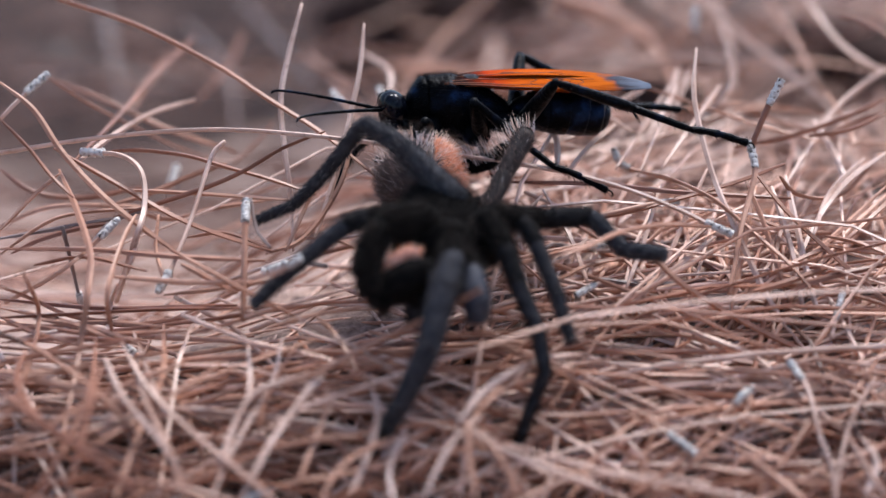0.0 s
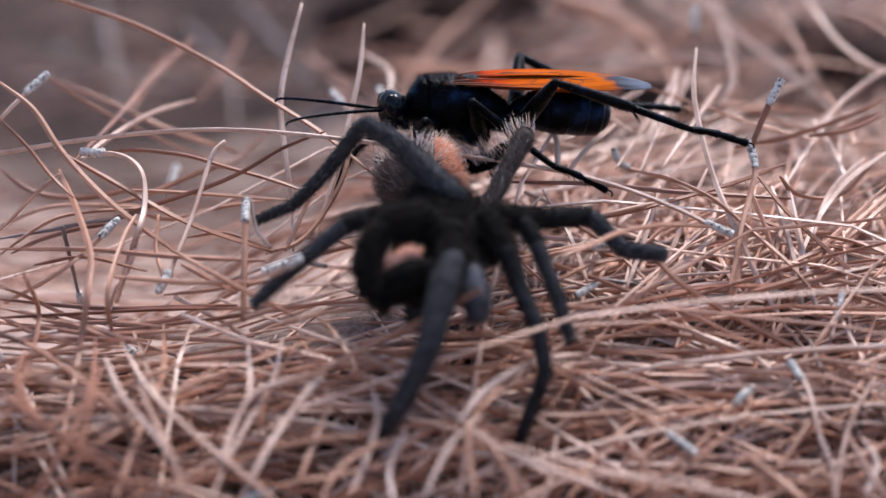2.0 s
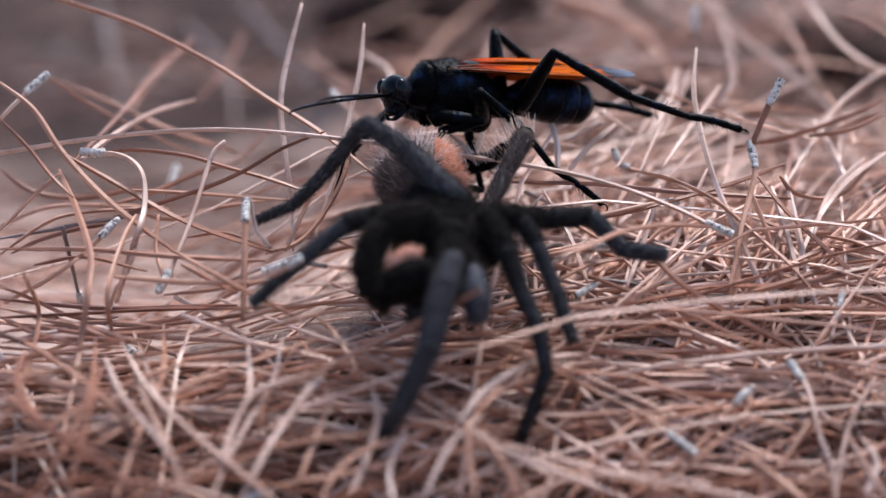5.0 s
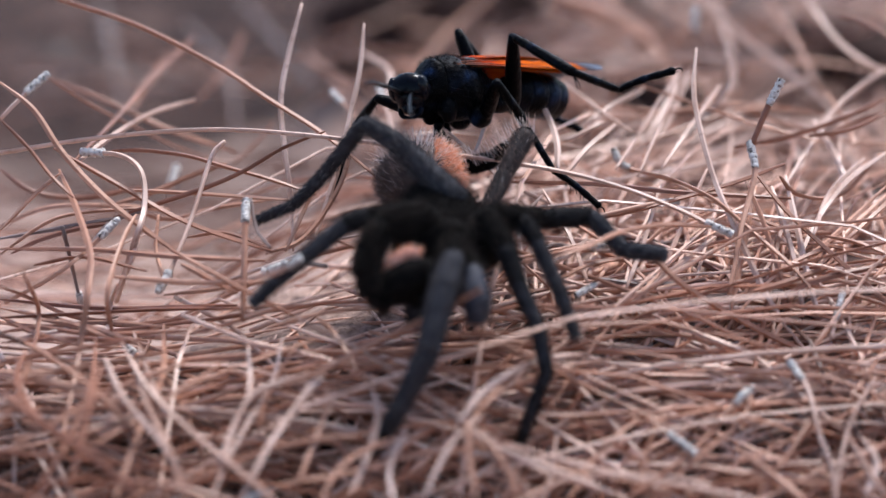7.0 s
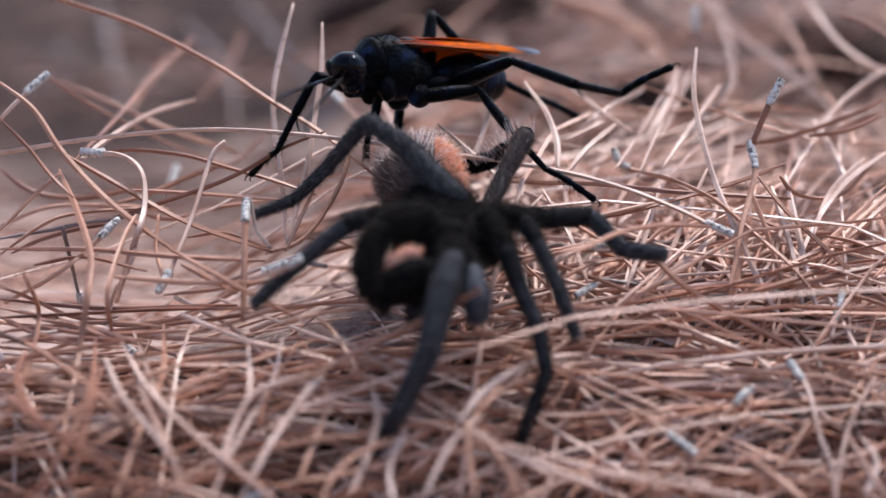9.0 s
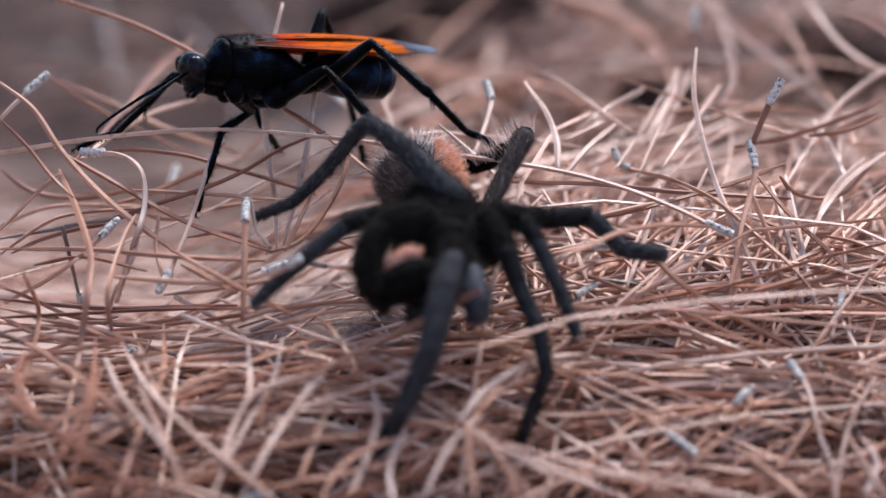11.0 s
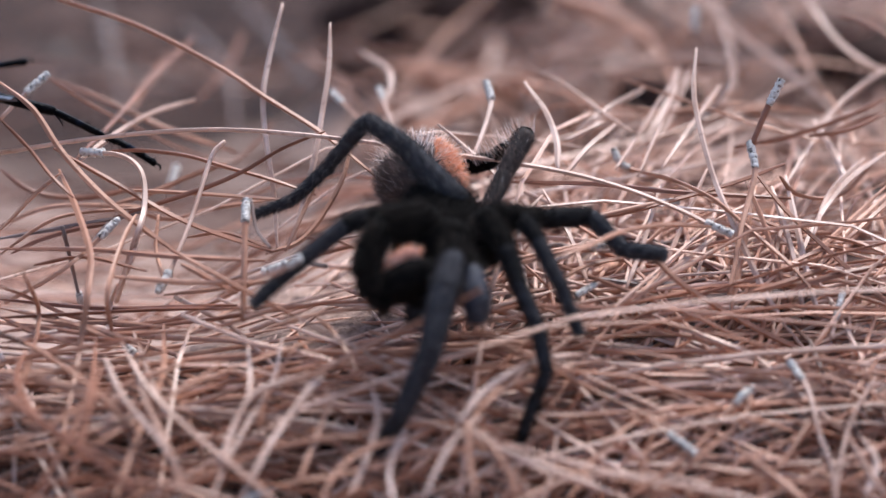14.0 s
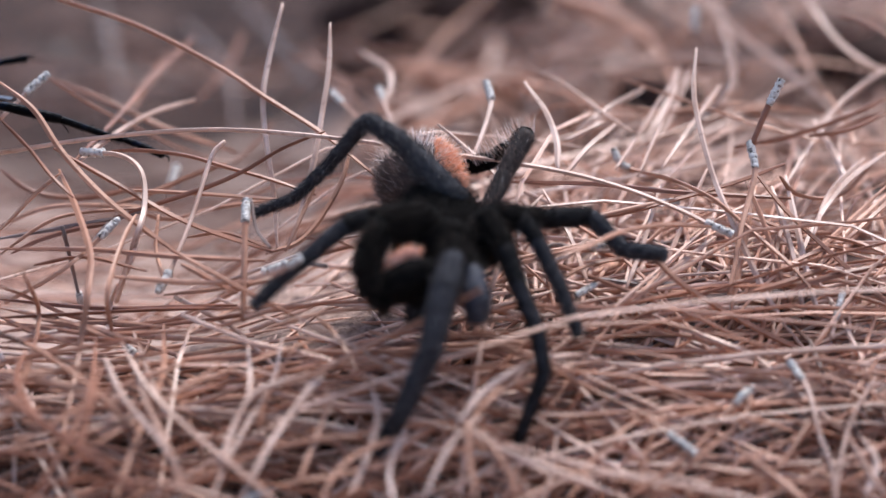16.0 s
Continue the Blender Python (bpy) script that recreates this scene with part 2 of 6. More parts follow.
    def mesh(self, name, *mats, smooth=True):
        me = bpy.data.meshes.new(name)
        me.from_pydata([(x * MM, y * MM, z * MM) for x, y, z in self.v], [], self.f)
        for m in mats:
            me.materials.append(m)
        me.polygons.foreach_set("material_index", self.k)
        me.polygons.foreach_set("use_smooth", [smooth] * len(self.f))
        me.update()
        if self.sharp:
            ends = np.empty(len(me.edges) * 2, dtype=np.int64)
            me.edges.foreach_get("vertices", ends)
            ends = np.sort(ends.reshape(-1, 2), axis=1)
            size = len(self.v)
            keel = np.array([a * size + b for a, b in self.sharp])
            flags = np.isin(ends[:, 0] * size + ends[:, 1], keel)
            me.attributes.new("sharp_edge", "BOOLEAN", "EDGE").data.foreach_set("value", flags)
        return me


def part(name, shape, mats, parent, label=""):
    mats = mats if isinstance(mats, (tuple, list)) else (mats,)
    ob = new(name, shape.mesh(name, *mats))
    ob.parent = parent
    return tagged(ob, label)


def at(v):
    return Vector(v) * MM


def spline(pts, steps):
    """A smooth line through the points."""
    p = [Vector(q) for q in pts]
    p = [p[0] * 2 - p[1]] + p + [p[-1] * 2 - p[-2]]
    out = []
    for i in range(1, len(p) - 2):
        for k in range(steps):
            t = k / steps
            out.append(0.5 * (2 * p[i] + (p[i + 1] - p[i - 1]) * t + (2 * p[i - 1] - 5 * p[i] + 4 * p[i + 1] - p[i + 2]) * t * t + (3 * p[i] - p[i - 1] - 3 * p[i + 1] + p[i + 2]) * t ** 3))
    return out + [p[-2]]


# ---- the needle bed ----
def ease(a, b, v):
    k = min(1.0, max(0.0, (v - a) / (b - a)))
    return k * k * (3 - 2 * k)


def bed(x, y):
    """Height of the bed: a low bank that faces the camera, level behind its crest, hollow on one side, fading into flat ground all round."""
    h = -0.2 * min(24.0, max(0.0, -5 - y)) - 1.05 * min(58.0, max(0.0, -29 - y))
    h -= 20 * ease(-8, -60, x) * ease(-55, 5, y)
    h -= 13 * ease(-58, -30, y) + 22 * ease(0, 150, y)
    return h * (1 - ease(180, 650, abs(x))) * (1 - ease(-450, -1100, y)) * (1 - ease(350, 900, y))


def make_ground():
    xs = sorted({round(v, 2) for v in [-6e4, -2e4, -6000, -2500, -1400, -1000, -850, -700, -600, *np.linspace(-500, 500, 101), 600, 700, 850, 1000, 1400, 2500, 6000, 2e4, 6e4]})
    ys = sorted({round(v, 2) for v in [-6e4, -2e4, -6000, -2500, -1400, -1100, -950, -800, -680, *np.linspace(-560, 900, 147), 1100, 1500, 3000, 8000, 2e4, 6e4]})
    s = Shape()
    vs = [(x, y, bed(x, y) - 14 + 9.5 * ease(-72, -46, y) + 2.2 * noise.noise(Vector((x, y, 0)) * 0.03) + 1.0 * noise.noise(Vector((x, y, 5)) * 0.11)) for y in ys for x in xs]
    n = len(xs)
    s.add(vs, [(j * n + i, j * n + i + 1, (j + 1) * n + i + 1, (j + 1) * n + i) for j in range(len(ys) - 1) for i in range(n - 1)])
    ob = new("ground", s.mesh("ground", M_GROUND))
    tagged(ob, "brown forest floor of leaf mould under pine needles", "ground", kind="structure")
    return ob


ground = make_ground()
rng = random.Random(7)


def litter_line(rng, x, y):
    """One fallen needle over the bed: its middle line."""
    ln = rng.uniform(55, 175)
    behind, rising = y > -18, False
    if behind and x > -10:
        rising = rng.random() < 0.62
        a = rng.gauss(1.15, 0.25) if rising else rng.uniform(-1.5, 1.5)
        ln *= 1.05 if rising else 0.8
    elif rng.random() < 0.76:
        a = rng.gauss(0.0, 0.27)
        ln = rng.uniform(80, 200)
    else:
        a = rng.uniform(-1.5, 1.5)
    lift = abs(rng.gauss(0, 1.6)) - 4.6 if y > -42 else abs(rng.gauss(0, 3.4)) - 8.0
    tip = rng.gauss(0, 0.26) if y > 25 else min(0.2, rng.gauss(0.12, 0.06)) if rising else rng.gauss(0, 0.12) if behind else rng.gauss(0, 0.055)
    if 25 < y < 130:
        tip = math.copysign(min(0.2, abs(tip)), a)
    bend = rng.gauss(0, 0.34) * ln
    arch = rng.gauss(0.0, 0.045) * ln
    out = []
    for k in range(10):
        t = k / 9 - 0.5
        u, w = t * ln, bend * (0.25 - t * t)
        px, py = x + u * math.cos(a) - w * math.sin(a), y + u * math.sin(a) + w * math.cos(a)
        h = bed(px, py)
        out.append(Vector((px, py, max(h - (12.0 if y < -50 else 8.0), bed(x, y) * 0.12 + h * 0.88 + lift + tip * u + arch * (0.25 - t * t) * 4))))
    return out


def litter_mesh(lines, name, mat):
    s = Shape()
    for pts, r in lines:
        n = len(pts)
        s.blade(pts, [r * 1.06 * (1 - 0.55 * (i / (n - 1)) ** 3) for i in range(n)], (pts[0].x * 1.7 + pts[0].y * 2.3) % 6.283)
    return s.mesh(name, mat)


def make_litter():
    front, level, far, brown = [], [], [], []
    for _ in range(3900):
        x, y = rng.uniform(-125, 125), rng.uniform(-112, 5)
        # thin cover over the hollow and round the crest
        if y > -72 and x < 24 and rng.random() < 0.95 * ease(24, -10, x) * ease(-74, -46, y):
            continue
        if y > -42 and rng.random() < (0.9 if 2 < x < 80 else 0.76):
            continue
        if 4 < x < 88 and -66 < y < -40 and rng.random() < 0.42:
            continue
        if y < -68 and rng.random() < 0.45:
            continue
        (level if y > -40 and (x < 36 or rng.random() < 0.45) else front).append((litter_line(rng, x, y), rng.uniform(0.31, 0.47)))
    for _ in range(2000):
        y = 5 + 330 * rng.random() ** 1.25
        x = rng.uniform(-1, 1) * (110 + 0.3 * y)
        if rng.random() < (0.9 - 0.45 * ease(30, 90, y)) * ease(22, -15, x):
            continue
        if y > 60 and rng.random() < 0.45 + 0.35 * ease(30, -30, x):
            continue
        if y > 20 and x > 0 and rng.random() < 0.25:
            continue
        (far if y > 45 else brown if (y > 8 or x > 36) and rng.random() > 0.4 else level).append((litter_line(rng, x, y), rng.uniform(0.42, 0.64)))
    for _ in range(2200):
        x, y = rng.uniform(-480, 480), rng.uniform(-540, 620)
        if abs(x) < 110 and -105 < y < 330:
            continue
        if y > 120 and x < 10 and rng.random() < 0.75:
            continue
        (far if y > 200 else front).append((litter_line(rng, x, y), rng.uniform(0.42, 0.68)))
    for _ in range(8000):
        x, y = rng.uniform(-1100, 1100), rng.uniform(-1200, 1300)
        if abs(x) < 470 and -530 < y < 610:
            continue
        front.append((litter_line(rng, x, y)[::3], rng.uniform(0.5, 0.75)))
    fill = random.Random(13)
    for _ in range(80):
        x, y = fill.uniform(6, 74), fill.uniform(-50, -4)
        line = [p + Vector((0, 0, 1.6 + abs(fill.gauss(0, 1.4)))) for p in litter_line(fill, x, max(y, -17.9))]
        (level if x < 36 else front).append((line, fill.uniform(0.36, 0.5)))
    for _ in range(60):
        x, y = fill.uniform(12, 54), fill.uniform(-64, -48)
        line = [p + Vector((0, 0, 6.5 + abs(fill.gauss(0, 1.6)))) for p in litter_line(fill, x, y)]
        (level if fill.random() < 0.7 else front).append((line, fill.uniform(0.36, 0.5)))
    for _ in range(75):
        x, y = fill.uniform(-8, 86), fill.uniform(-75, -57)
        line = [p + Vector((0, 0, 7.5 + abs(fill.gauss(0, 1.6)))) for p in litter_line(fill, x, y)]
        (level if fill.random() < 0.5 else front).append((line, fill.uniform(0.36, 0.5)))
    # pairs and threes of needles lie in clumps, with dark hollows between them
    more = random.Random(31)
    for _ in range(1100):
        y = 70 + 290 * more.random()
        x = more.uniform(-1, 1) * (112 + 0.34 * y)
        if noise.noise(Vector((x * 0.02, y * 0.016, 3.0))) < 0.04 + 0.45 * ease(10, -60, x):
            continue
        r, lift, bright = more.uniform(0.55, 0.85), 2 + abs(more.gauss(0, 6.0)), more.random()
        first = litter_line(more, x, y)
        if min(p.y for p in first) < 34:
            continue
        for j in range(more.choice((1, 2, 2, 3))):
            fan = more.gauss(0, 0.05)
            line = [p + Vector((fan * (p - first[0]).y + j * 1.1, -fan * (p - first[0]).x, lift * (1 + 0.1 * j))) for p in first]
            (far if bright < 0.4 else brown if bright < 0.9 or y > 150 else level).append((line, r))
    for lines, mat, words in ((brown, M_LITTER, "loose layer of tan and brown pine needles behind the bank"), (front, M_LITTER, "thick tangled bank of dry reddish-brown pine needles"), (level, M_LITTER_PALE, "loose cover of bleached straw-coloured pine needles"), (far, M_LITTER_DARK, "scattered dark-brown pine needles behind the crest")):
        ob = new("pine_needle_litter", litter_mesh(lines, "pine_needle_litter", mat))
        tagged(ob, words, "pine needles", kind="stuff")


make_litter()


# ---- single fallen needles ----
def needle(r, tone, *pts, sheath=0, wrap=5.0):
    """A fallen pine needle through the points; sheath 1 or 2: the papery grey sheath, wrap long, at its first or last end."""
    c = spline(pts, 6)
    o = c[len(c) // 2].copy()
    n = len(c)
    s = Shape()
    s.blade([p - o for p in c], [1.08 * r * (0.45 + 0.55 * min(1.0, 6 * min(i, n - 1 - i) / n)) if not sheath else 1.05 * r for i in range(n)], 0.9 * math.sin(o.x * 1.3 + o.y * 0.7) + 0.3)
    ob = new("pine_needle", s.mesh("pine_needle", M_NEEDLE[tone]))
    ob.location = at(o)
    words = ("tan", "pale straw-coloured", "reddish brown", "weathered grey-brown")[tone]
    tagged(ob, words + " dry pine needle" + (" with a papery grey sheath" if sheath else " lying on the needle bed"), "pine needle", "fallen pine needles")
    if sheath:
        e = c if sheath == 1 else list(reversed(c))
        length, line = 0.0, [e[0] + (e[0] - e[1]).normalized() * 0.8]
        for a, b in zip(e, e[1:]):
            line.append(a)
            length += (b - a).length
            if length > wrap:
                break
        line = spline(line, 5)
        m = len(line)
        sh = Shape()
        wob = random.Random(int(o.x * 10) + 5)
        sh.tube([p - o for p in line], [r * (1.45 + wob.uniform(-0.3, 0.3)) * (0.8 if i in (0, m - 1) else 1) for i in range(m)], 10)
        part("sheath", sh, M_SHEATH, ob, "papery grey sheath")
    return ob


needle(0.55, 2, (-73.3, 13.1, 28.9), (-70.3, 12.3, 27.9), (-56.6, 9.1, 23.9), (-41.8, 2.9, 17.8), (-32.1, -4.3, 13.2), (-21.1, -11.9, 8.0), (-11.8, -19.6, 2.3))
needle(0.50, 1, (-79.0, -13.6, 5.1), (-63.7, -14.2, 7.7), (-48.4, -15.0, 9.4), (-35.3, -16.0, 9.8), (-18.3, -17.8, 8.7), (-0.4, -20.0, 6.7), (19.3, -22.5, 4.2), (31.1, -24.3, 1.5), (40.8, -26.2, -1.9), (46.2, -27.5, -4.3), (49.6, -28.2, -5.7), sheath=2)
needle(0.50, 0, (-78.0, -15.1, 18.2), (-71.8, -17.8, 13.8), (-66.5, -21.3, 7.0), (-59.3, -25.1, 0.3), (-52.3, -28.2, -4.6), (-44.2, -31.4, -9.6))
needle(0.55, 2, (-68.7, -17.3, 6.8), (-56.4, -21.3, 0.9), (-44.8, -25.1, -4.5), (-29.3, -29.1, -8.9))
needle(0.45, 0, (-57.3, -17.4, -0.7), (-43.3, -19.3, -0.9), (-26.2, -21.8, -1.5))
needle(0.55, 1, (-63.7, -14.6, 5.4), (-56.7, -18.0, 5.7), (-52.7, -21.2, 3.4), (-51.8, -25.8, -1.5), (-53.0, -30.5, -6.3), (-58.6, -19.4, -21.0), sheath=1)
needle(0.50, 1, (-38.9, -14.1, 7.3), (-40.9, -16.8, 5.4), (-42.8, -23.6, -0.6), (-44.4, -29.0, -5.2), (-46.7, -35.5, -10.4), (-48.1, -38.5, -12.7), sheath=2)
needle(0.45, 2, (-20.8, -16.5, 9.7), (-28.3, -17.9, 7.0), (-35.2, -19.6, 3.2), (-43.1, -21.1, 0.1), (-57.8, -23.6, -4.2))
needle(0.54, 2, (-65.7, -15.0, 3.9), (-62.2, 10.2, 5.4), (-56.7, 44.9, 9.3), (-52.3, 64.2, 11.6))
needle(0.51, 1, (-64.7, -15.0, 3.9), (-60.2, -3.8, 5.9), (-54.4, 8.1, 7.5), (-47.7, 19.3, 7.6))
needle_a = needle(0.50, 1, (-29.5, 6.6, 28.6), (-31.9, 0.3, 18.7), (-32.7, -3.9, 12.3), (-31.8, -8.6, 5.0), (-30.3, -13.9, -3.1), (-29.5, -19.5, -11.5))
needle_b = needle(0.50, 1, (-20.6, 3.6, 25.4), (-20.7, -1.5, 18.1), (-21.8, -6.7, 10.8), (-23.2, -12.5, 2.8), (-26.8, -22.2, -10.2))
needle(0.55, 0, (-67.2, -21.3, 3.9), (-63.1, -29.7, -1.0), (-59.5, -39.1, -6.4), (-59.0, -46.9, -11.0), (-60.2, -50.5, -19.6), (-60.1, -71.9, -28.4))
needle(0.42, 0, (-78.8, -18.4, -8.0), (-72.5, -17.8, -1.6), (-67.9, -17.6, 2.2))
needle(0.42, 0, (-77.6, -25.4, -10.4), (-70.0, -22.0, -5.6), (-63.3, -20.1, -4.1), (-49.6, -17.3, -3.9))
needle(0.45, 2, (-76.2, -31.8, -7.5), (-61.5, -32.8, -7.3), (-46.8, -34.0, -8.2), (-30.3, -35.3, -8.7))
needle(0.45, 0, (-78.3, -19.4, -21.0), (-66.2, -34.6, -11.2), (-60.8, -30.9, -7.4), (-56.7, -27.6, -3.8), sheath=2)
needle(0.42, 2, (-78.5, -23.2, -19.3), (-58.1, -26.1, -20.1), (-35.3, -35.3, -16.6))
needle(0.50, 0, (-33.7, -31.6, 0.5), (-33.5, -37.6, -3.8), (-33.4, -45.8, -16.2), sheath=1)
needle(0.40, 3, (-78.0, -22.7, -8.3), (-72.1, -21.9, -7.4), (-65.2, -21.1, -6.4), (-58.3, -20.2, -5.4), (-53.4, -19.4, -4.3))
needle(0.42, 0, (-49.6, -25.4, -3.2), (-49.6, -30.8, -7.8), (-47.6, -36.3, -12.2))
needle(0.40, 3, (-66.3, -25.9, -5.1), (-64.7, -19.3, -21.6), sheath=2)
needle(0.45, 0, (-56.1, -39.9, -21.1), (-56.2, -43.8, -11.9), (-54.9, -34.1, -5.8), (-53.1, -28.3, -2.4))
needle(0.35, 3, (-33.0, -28.4, 0.7), (-31.9, -32.1, -3.9), (-29.3, -34.7, -6.6))
needle(0.42, 0, (-32.5, -43.9, -9.9), (-43.1, -42.2, -10.4), (-55.7, -39.9, -10.1))
needle(0.42, 2, (-73.2, -47.9, -9.2), (-72.2, -24.8, -18.8), (-64.2, -31.0, -20.0), (-54.1, -33.5, -20.2))
needle(0.50, 0, (-46.4, -36.6, -6.1), (-34.3, -44.6, -10.2), (-24.9, -45.9, -15.2))
needle(0.40, 2, (-77.2, -20.8, 12.9), (-72.0, -23.6, 8.5), (-67.8, -26.2, 4.1), (-63.7, -28.4, 0.7))
needle(0.34, 2, (-74.1, 10.6, 13.5), (-64.9, 14.1, 6.7), (-50.7, 19.3, -1.9), (-41.8, 22.7, -5.4), (-37.1, 26.1, -2.8), (-33.4, 29.9, 1.0))
needle(0.50, 1, (-72.5, -1.0, 16.4), (-75.8, -3.5, 13.8), (-80.0, -7.1, 9.8), sheath=1)
needle(0.42, 0, (-30.9, -27.3, -9.8), (-24.2, -23.7, -7.7), (-18.4, -17.4, -0.2), (-16.1, -12.1, 6.8))
needle(0.40, 0, (-27.3, -29.1, -8.8), (-24.1, -24.5, -2.4), (-22.2, -22.1, 1.1))
needle(0.50, 1, (46.0, -1.6, 21.7), (45.1, -7.3, 15.1), (45.9, -12.7, 9.0), (47.9, -19.6, 1.5), (50.8, -26.1, -5.2), (54.5, -33.8, -13.0), (58.4, -39.6, -19.2))
needle(0.50, 2, (59.6, -13.2, 17.6), (57.2, -14.5, 13.0), (54.6, -16.2, 7.0), sheath=1)
needle(0.50, 0, (54.4, -16.2, 7.0), (54.8, -20.2, 2.8), (51.8, -27.5, -4.6), (48.8, -36.8, -14.1), sheath=1)
needle(0.50, 0, (55.2, -17.5, 2.4), (60.1, -22.4, -3.0), (65.5, -27.0, -7.6), (72.6, -32.9, -13.2), (78.8, -37.2, -18.0))
needle(0.46, 0, (31.7, -0.0, 1.9), (32.7, -1.3, 0.2), (34.9, -2.6, -0.7), (38.9, -4.3, -1.3), (43.8, -6.9, -2.8), (52.6, -11.8, -6.0), (62.2, -16.7, -8.5), (65.9, -18.7, -9.7), (71.5, -21.4, -10.5), (80.7, -25.4, -10.5), sheath=1)
needle(0.45, 0, (34.8, -15.5, 2.2), (40.5, -18.4, 1.4), (47.1, -22.4, -0.9), (51.7, -26.1, -4.0), (55.3, -29.2, -6.7), (59.8, -33.1, -10.1), (63.2, -36.7, -13.6))
needle(0.42, 0, (18.7, -57.1, -1.2), (23.5, -51.6, -1.5), (29.6, -44.4, -1.0), (37.9, -36.0, -2.1), (46.8, -27.9, -4.7))
needle(0.45, 2, (9.6, -17.0, 0.6), (26.6, -17.4, 0.4), (41.6, -18.1, -1.0), (61.6, -18.8, -2.0))
needle(0.40, 0, (41.1, -18.9, -2.5), (36.4, -20.7, -2.6), (25.2, -25.6, -3.9), sheath=1)
needle(0.45, 0, (59.6, -17.7, 1.8), (62.5, -15.9, -1.6), (68.1, -12.7, -3.5), (73.3, -9.0, -2.9), (80.7, -1.0, 2.1))
needle(0.55, 1, (15.1, 4.6, 14.2), (18.7, -1.8, 10.2), (20.5, -8.0, 5.9), (20.5, -13.5, 1.8))
needle(0.50, 1, (8.2, 6.4, 13.3), (8.8, 2.3, 10.4), (6.6, -5.4, 5.3), (5.3, -9.0, 3.0), sheath=1)
needle(0.45, 1, (-0.9, -7.4, 8.9), (5.2, -12.4, 4.8), (11.6, -18.2, 0.1))
needle(0.41, 1, (-12.5, 31.6, 6.9), (-10.2, 18.1, 3.6), (-8.7, -1.8, -0.9), sheath=1)
needle(0.41, 1, (-21.7, 31.4, 6.3), (-15.7, 19.4, 3.4), (-11.1, 9.0, 0.8), sheath=1)
needle(0.47, 0, (23.4, -27.0, -16.3), (35.9, -30.3, -16.9), (50.4, -33.1, -19.3), (62.0, -34.4, -20.1), (79.7, -33.2, -19.5))
needle(0.42, 0, (30.2, -28.1, -16.2), (45.9, -29.2, -16.4), (60.2, -32.7, -18.0), (68.3, -34.2, -19.6))
needle(0.50, 0, (26.0, -36.6, -5.9), (29.9, -37.3, -5.1), (34.0, -38.8, -6.3), (36.3, -39.8, -7.6), (40.4, -42.2, -10.9), (49.6, -39.2, -17.5), (58.6, -44.0, -21.0), (69.0, -50.4, -24.1), sheath=1)
needle(0.42, 1, (25.3, -28.2, -16.5), (30.9, -33.1, -19.3), (38.4, -37.0, -22.1), (47.6, -41.9, -24.5))
needle(0.47, 2, (17.1, -37.0, -22.1), (35.3, -39.4, -23.1), (52.6, -39.5, -23.5), (75.8, -38.4, -23.2))
needle(0.47, 0, (29.0, -73.7, -36.4), (39.8, -67.3, -31.1), (47.3, -59.6, -25.7), (50.2, -56.4, -24.4), sheath=2)
needle(0.42, 0, (32.6, -73.2, -36.6), (43.1, -65.9, -30.6), (48.5, -61.8, -27.4), (50.6, -56.4, -24.4))
needle(0.47, 1, (57.5, -51.7, -21.7), (59.5, -57.2, -24.2), (60.3, -65.4, -28.9), (61.7, -69.9, -32.9), (61.7, -74.3, -36.9), sheath=1)
needle(0.42, 1, (71.1, -54.1, -22.8), (66.4, -61.8, -26.4), (63.5, -68.1, -30.8), (61.7, -74.3, -36.9))
needle(0.42, 0, (41.0, -68.7, -32.7), (48.1, -70.1, -33.8), (59.7, -70.8, -35.1), (70.2, -71.0, -34.4))
needle(0.51, 1, (20.3, -51.3, -28.4), (34.3, -52.4, -28.4), (48.6, -50.1, -27.7), (60.0, -48.9, -27.1))
needle(0.51, 2, (20.1, -56.2, -30.9), (33.8, -58.7, -32.2), (47.8, -57.5, -31.9), (72.8, -56.1, -30.5))
needle(0.42, 0, (50.1, -35.6, -20.7), (59.5, -38.3, -22.7), (68.5, -43.1, -25.1), (74.0, -48.9, -27.1))
needle(0.50, 1, (61.2, -13.8, 1.0), (62.2, -22.5, -6.0), (63.1, -31.1, -12.7), (64.3, -37.2, -18.0))
needle(0.45, 0, (53.3, -19.9, 1.5), (55.7, -25.6, -4.1), (57.6, -31.8, -10.5), (59.6, -35.9, -16.4))
needle(0.45, 1, (47.8, -27.0, -8.9), (38.2, -35.4, -11.5), (26.4, -41.5, -18.6))
needle(0.45, 0, (49.7, -38.1, -17.7), (58.1, -31.7, -11.6), (65.9, -24.9, -9.5), (80.0, -10.5, -1.9))
needle(0.50, 2, (58.4, -36.8, -14.1), (64.4, -34.8, -12.2), (76.4, -31.6, -10.4))
needle(0.50, 2, (56.0, -33.1, -12.1), (62.3, -29.5, -9.7), (67.5, -26.9, -8.4))
needle(0.42, 0, (64.2, -36.8, -14.1), (71.3, -35.2, -15.1), (78.6, -37.9, -16.8))
needle(0.42, 1, (68.1, -36.7, -14.6), (66.8, -39.7, -17.2), (65.3, -43.7, -19.9), sheath=1)
needle(0.42, 3, (24.1, -30.3, -13.0), (35.9, -29.6, -14.7), (45.9, -28.5, -14.1))
needle(0.42, 0, (25.8, -34.8, -14.2), (32.7, -33.4, -14.4), (38.6, -32.1, -14.2), (45.6, -30.3, -13.0))
needle(0.42, 1, (23.0, -40.6, -12.9), (26.5, -38.2, -11.6), sheath=1)
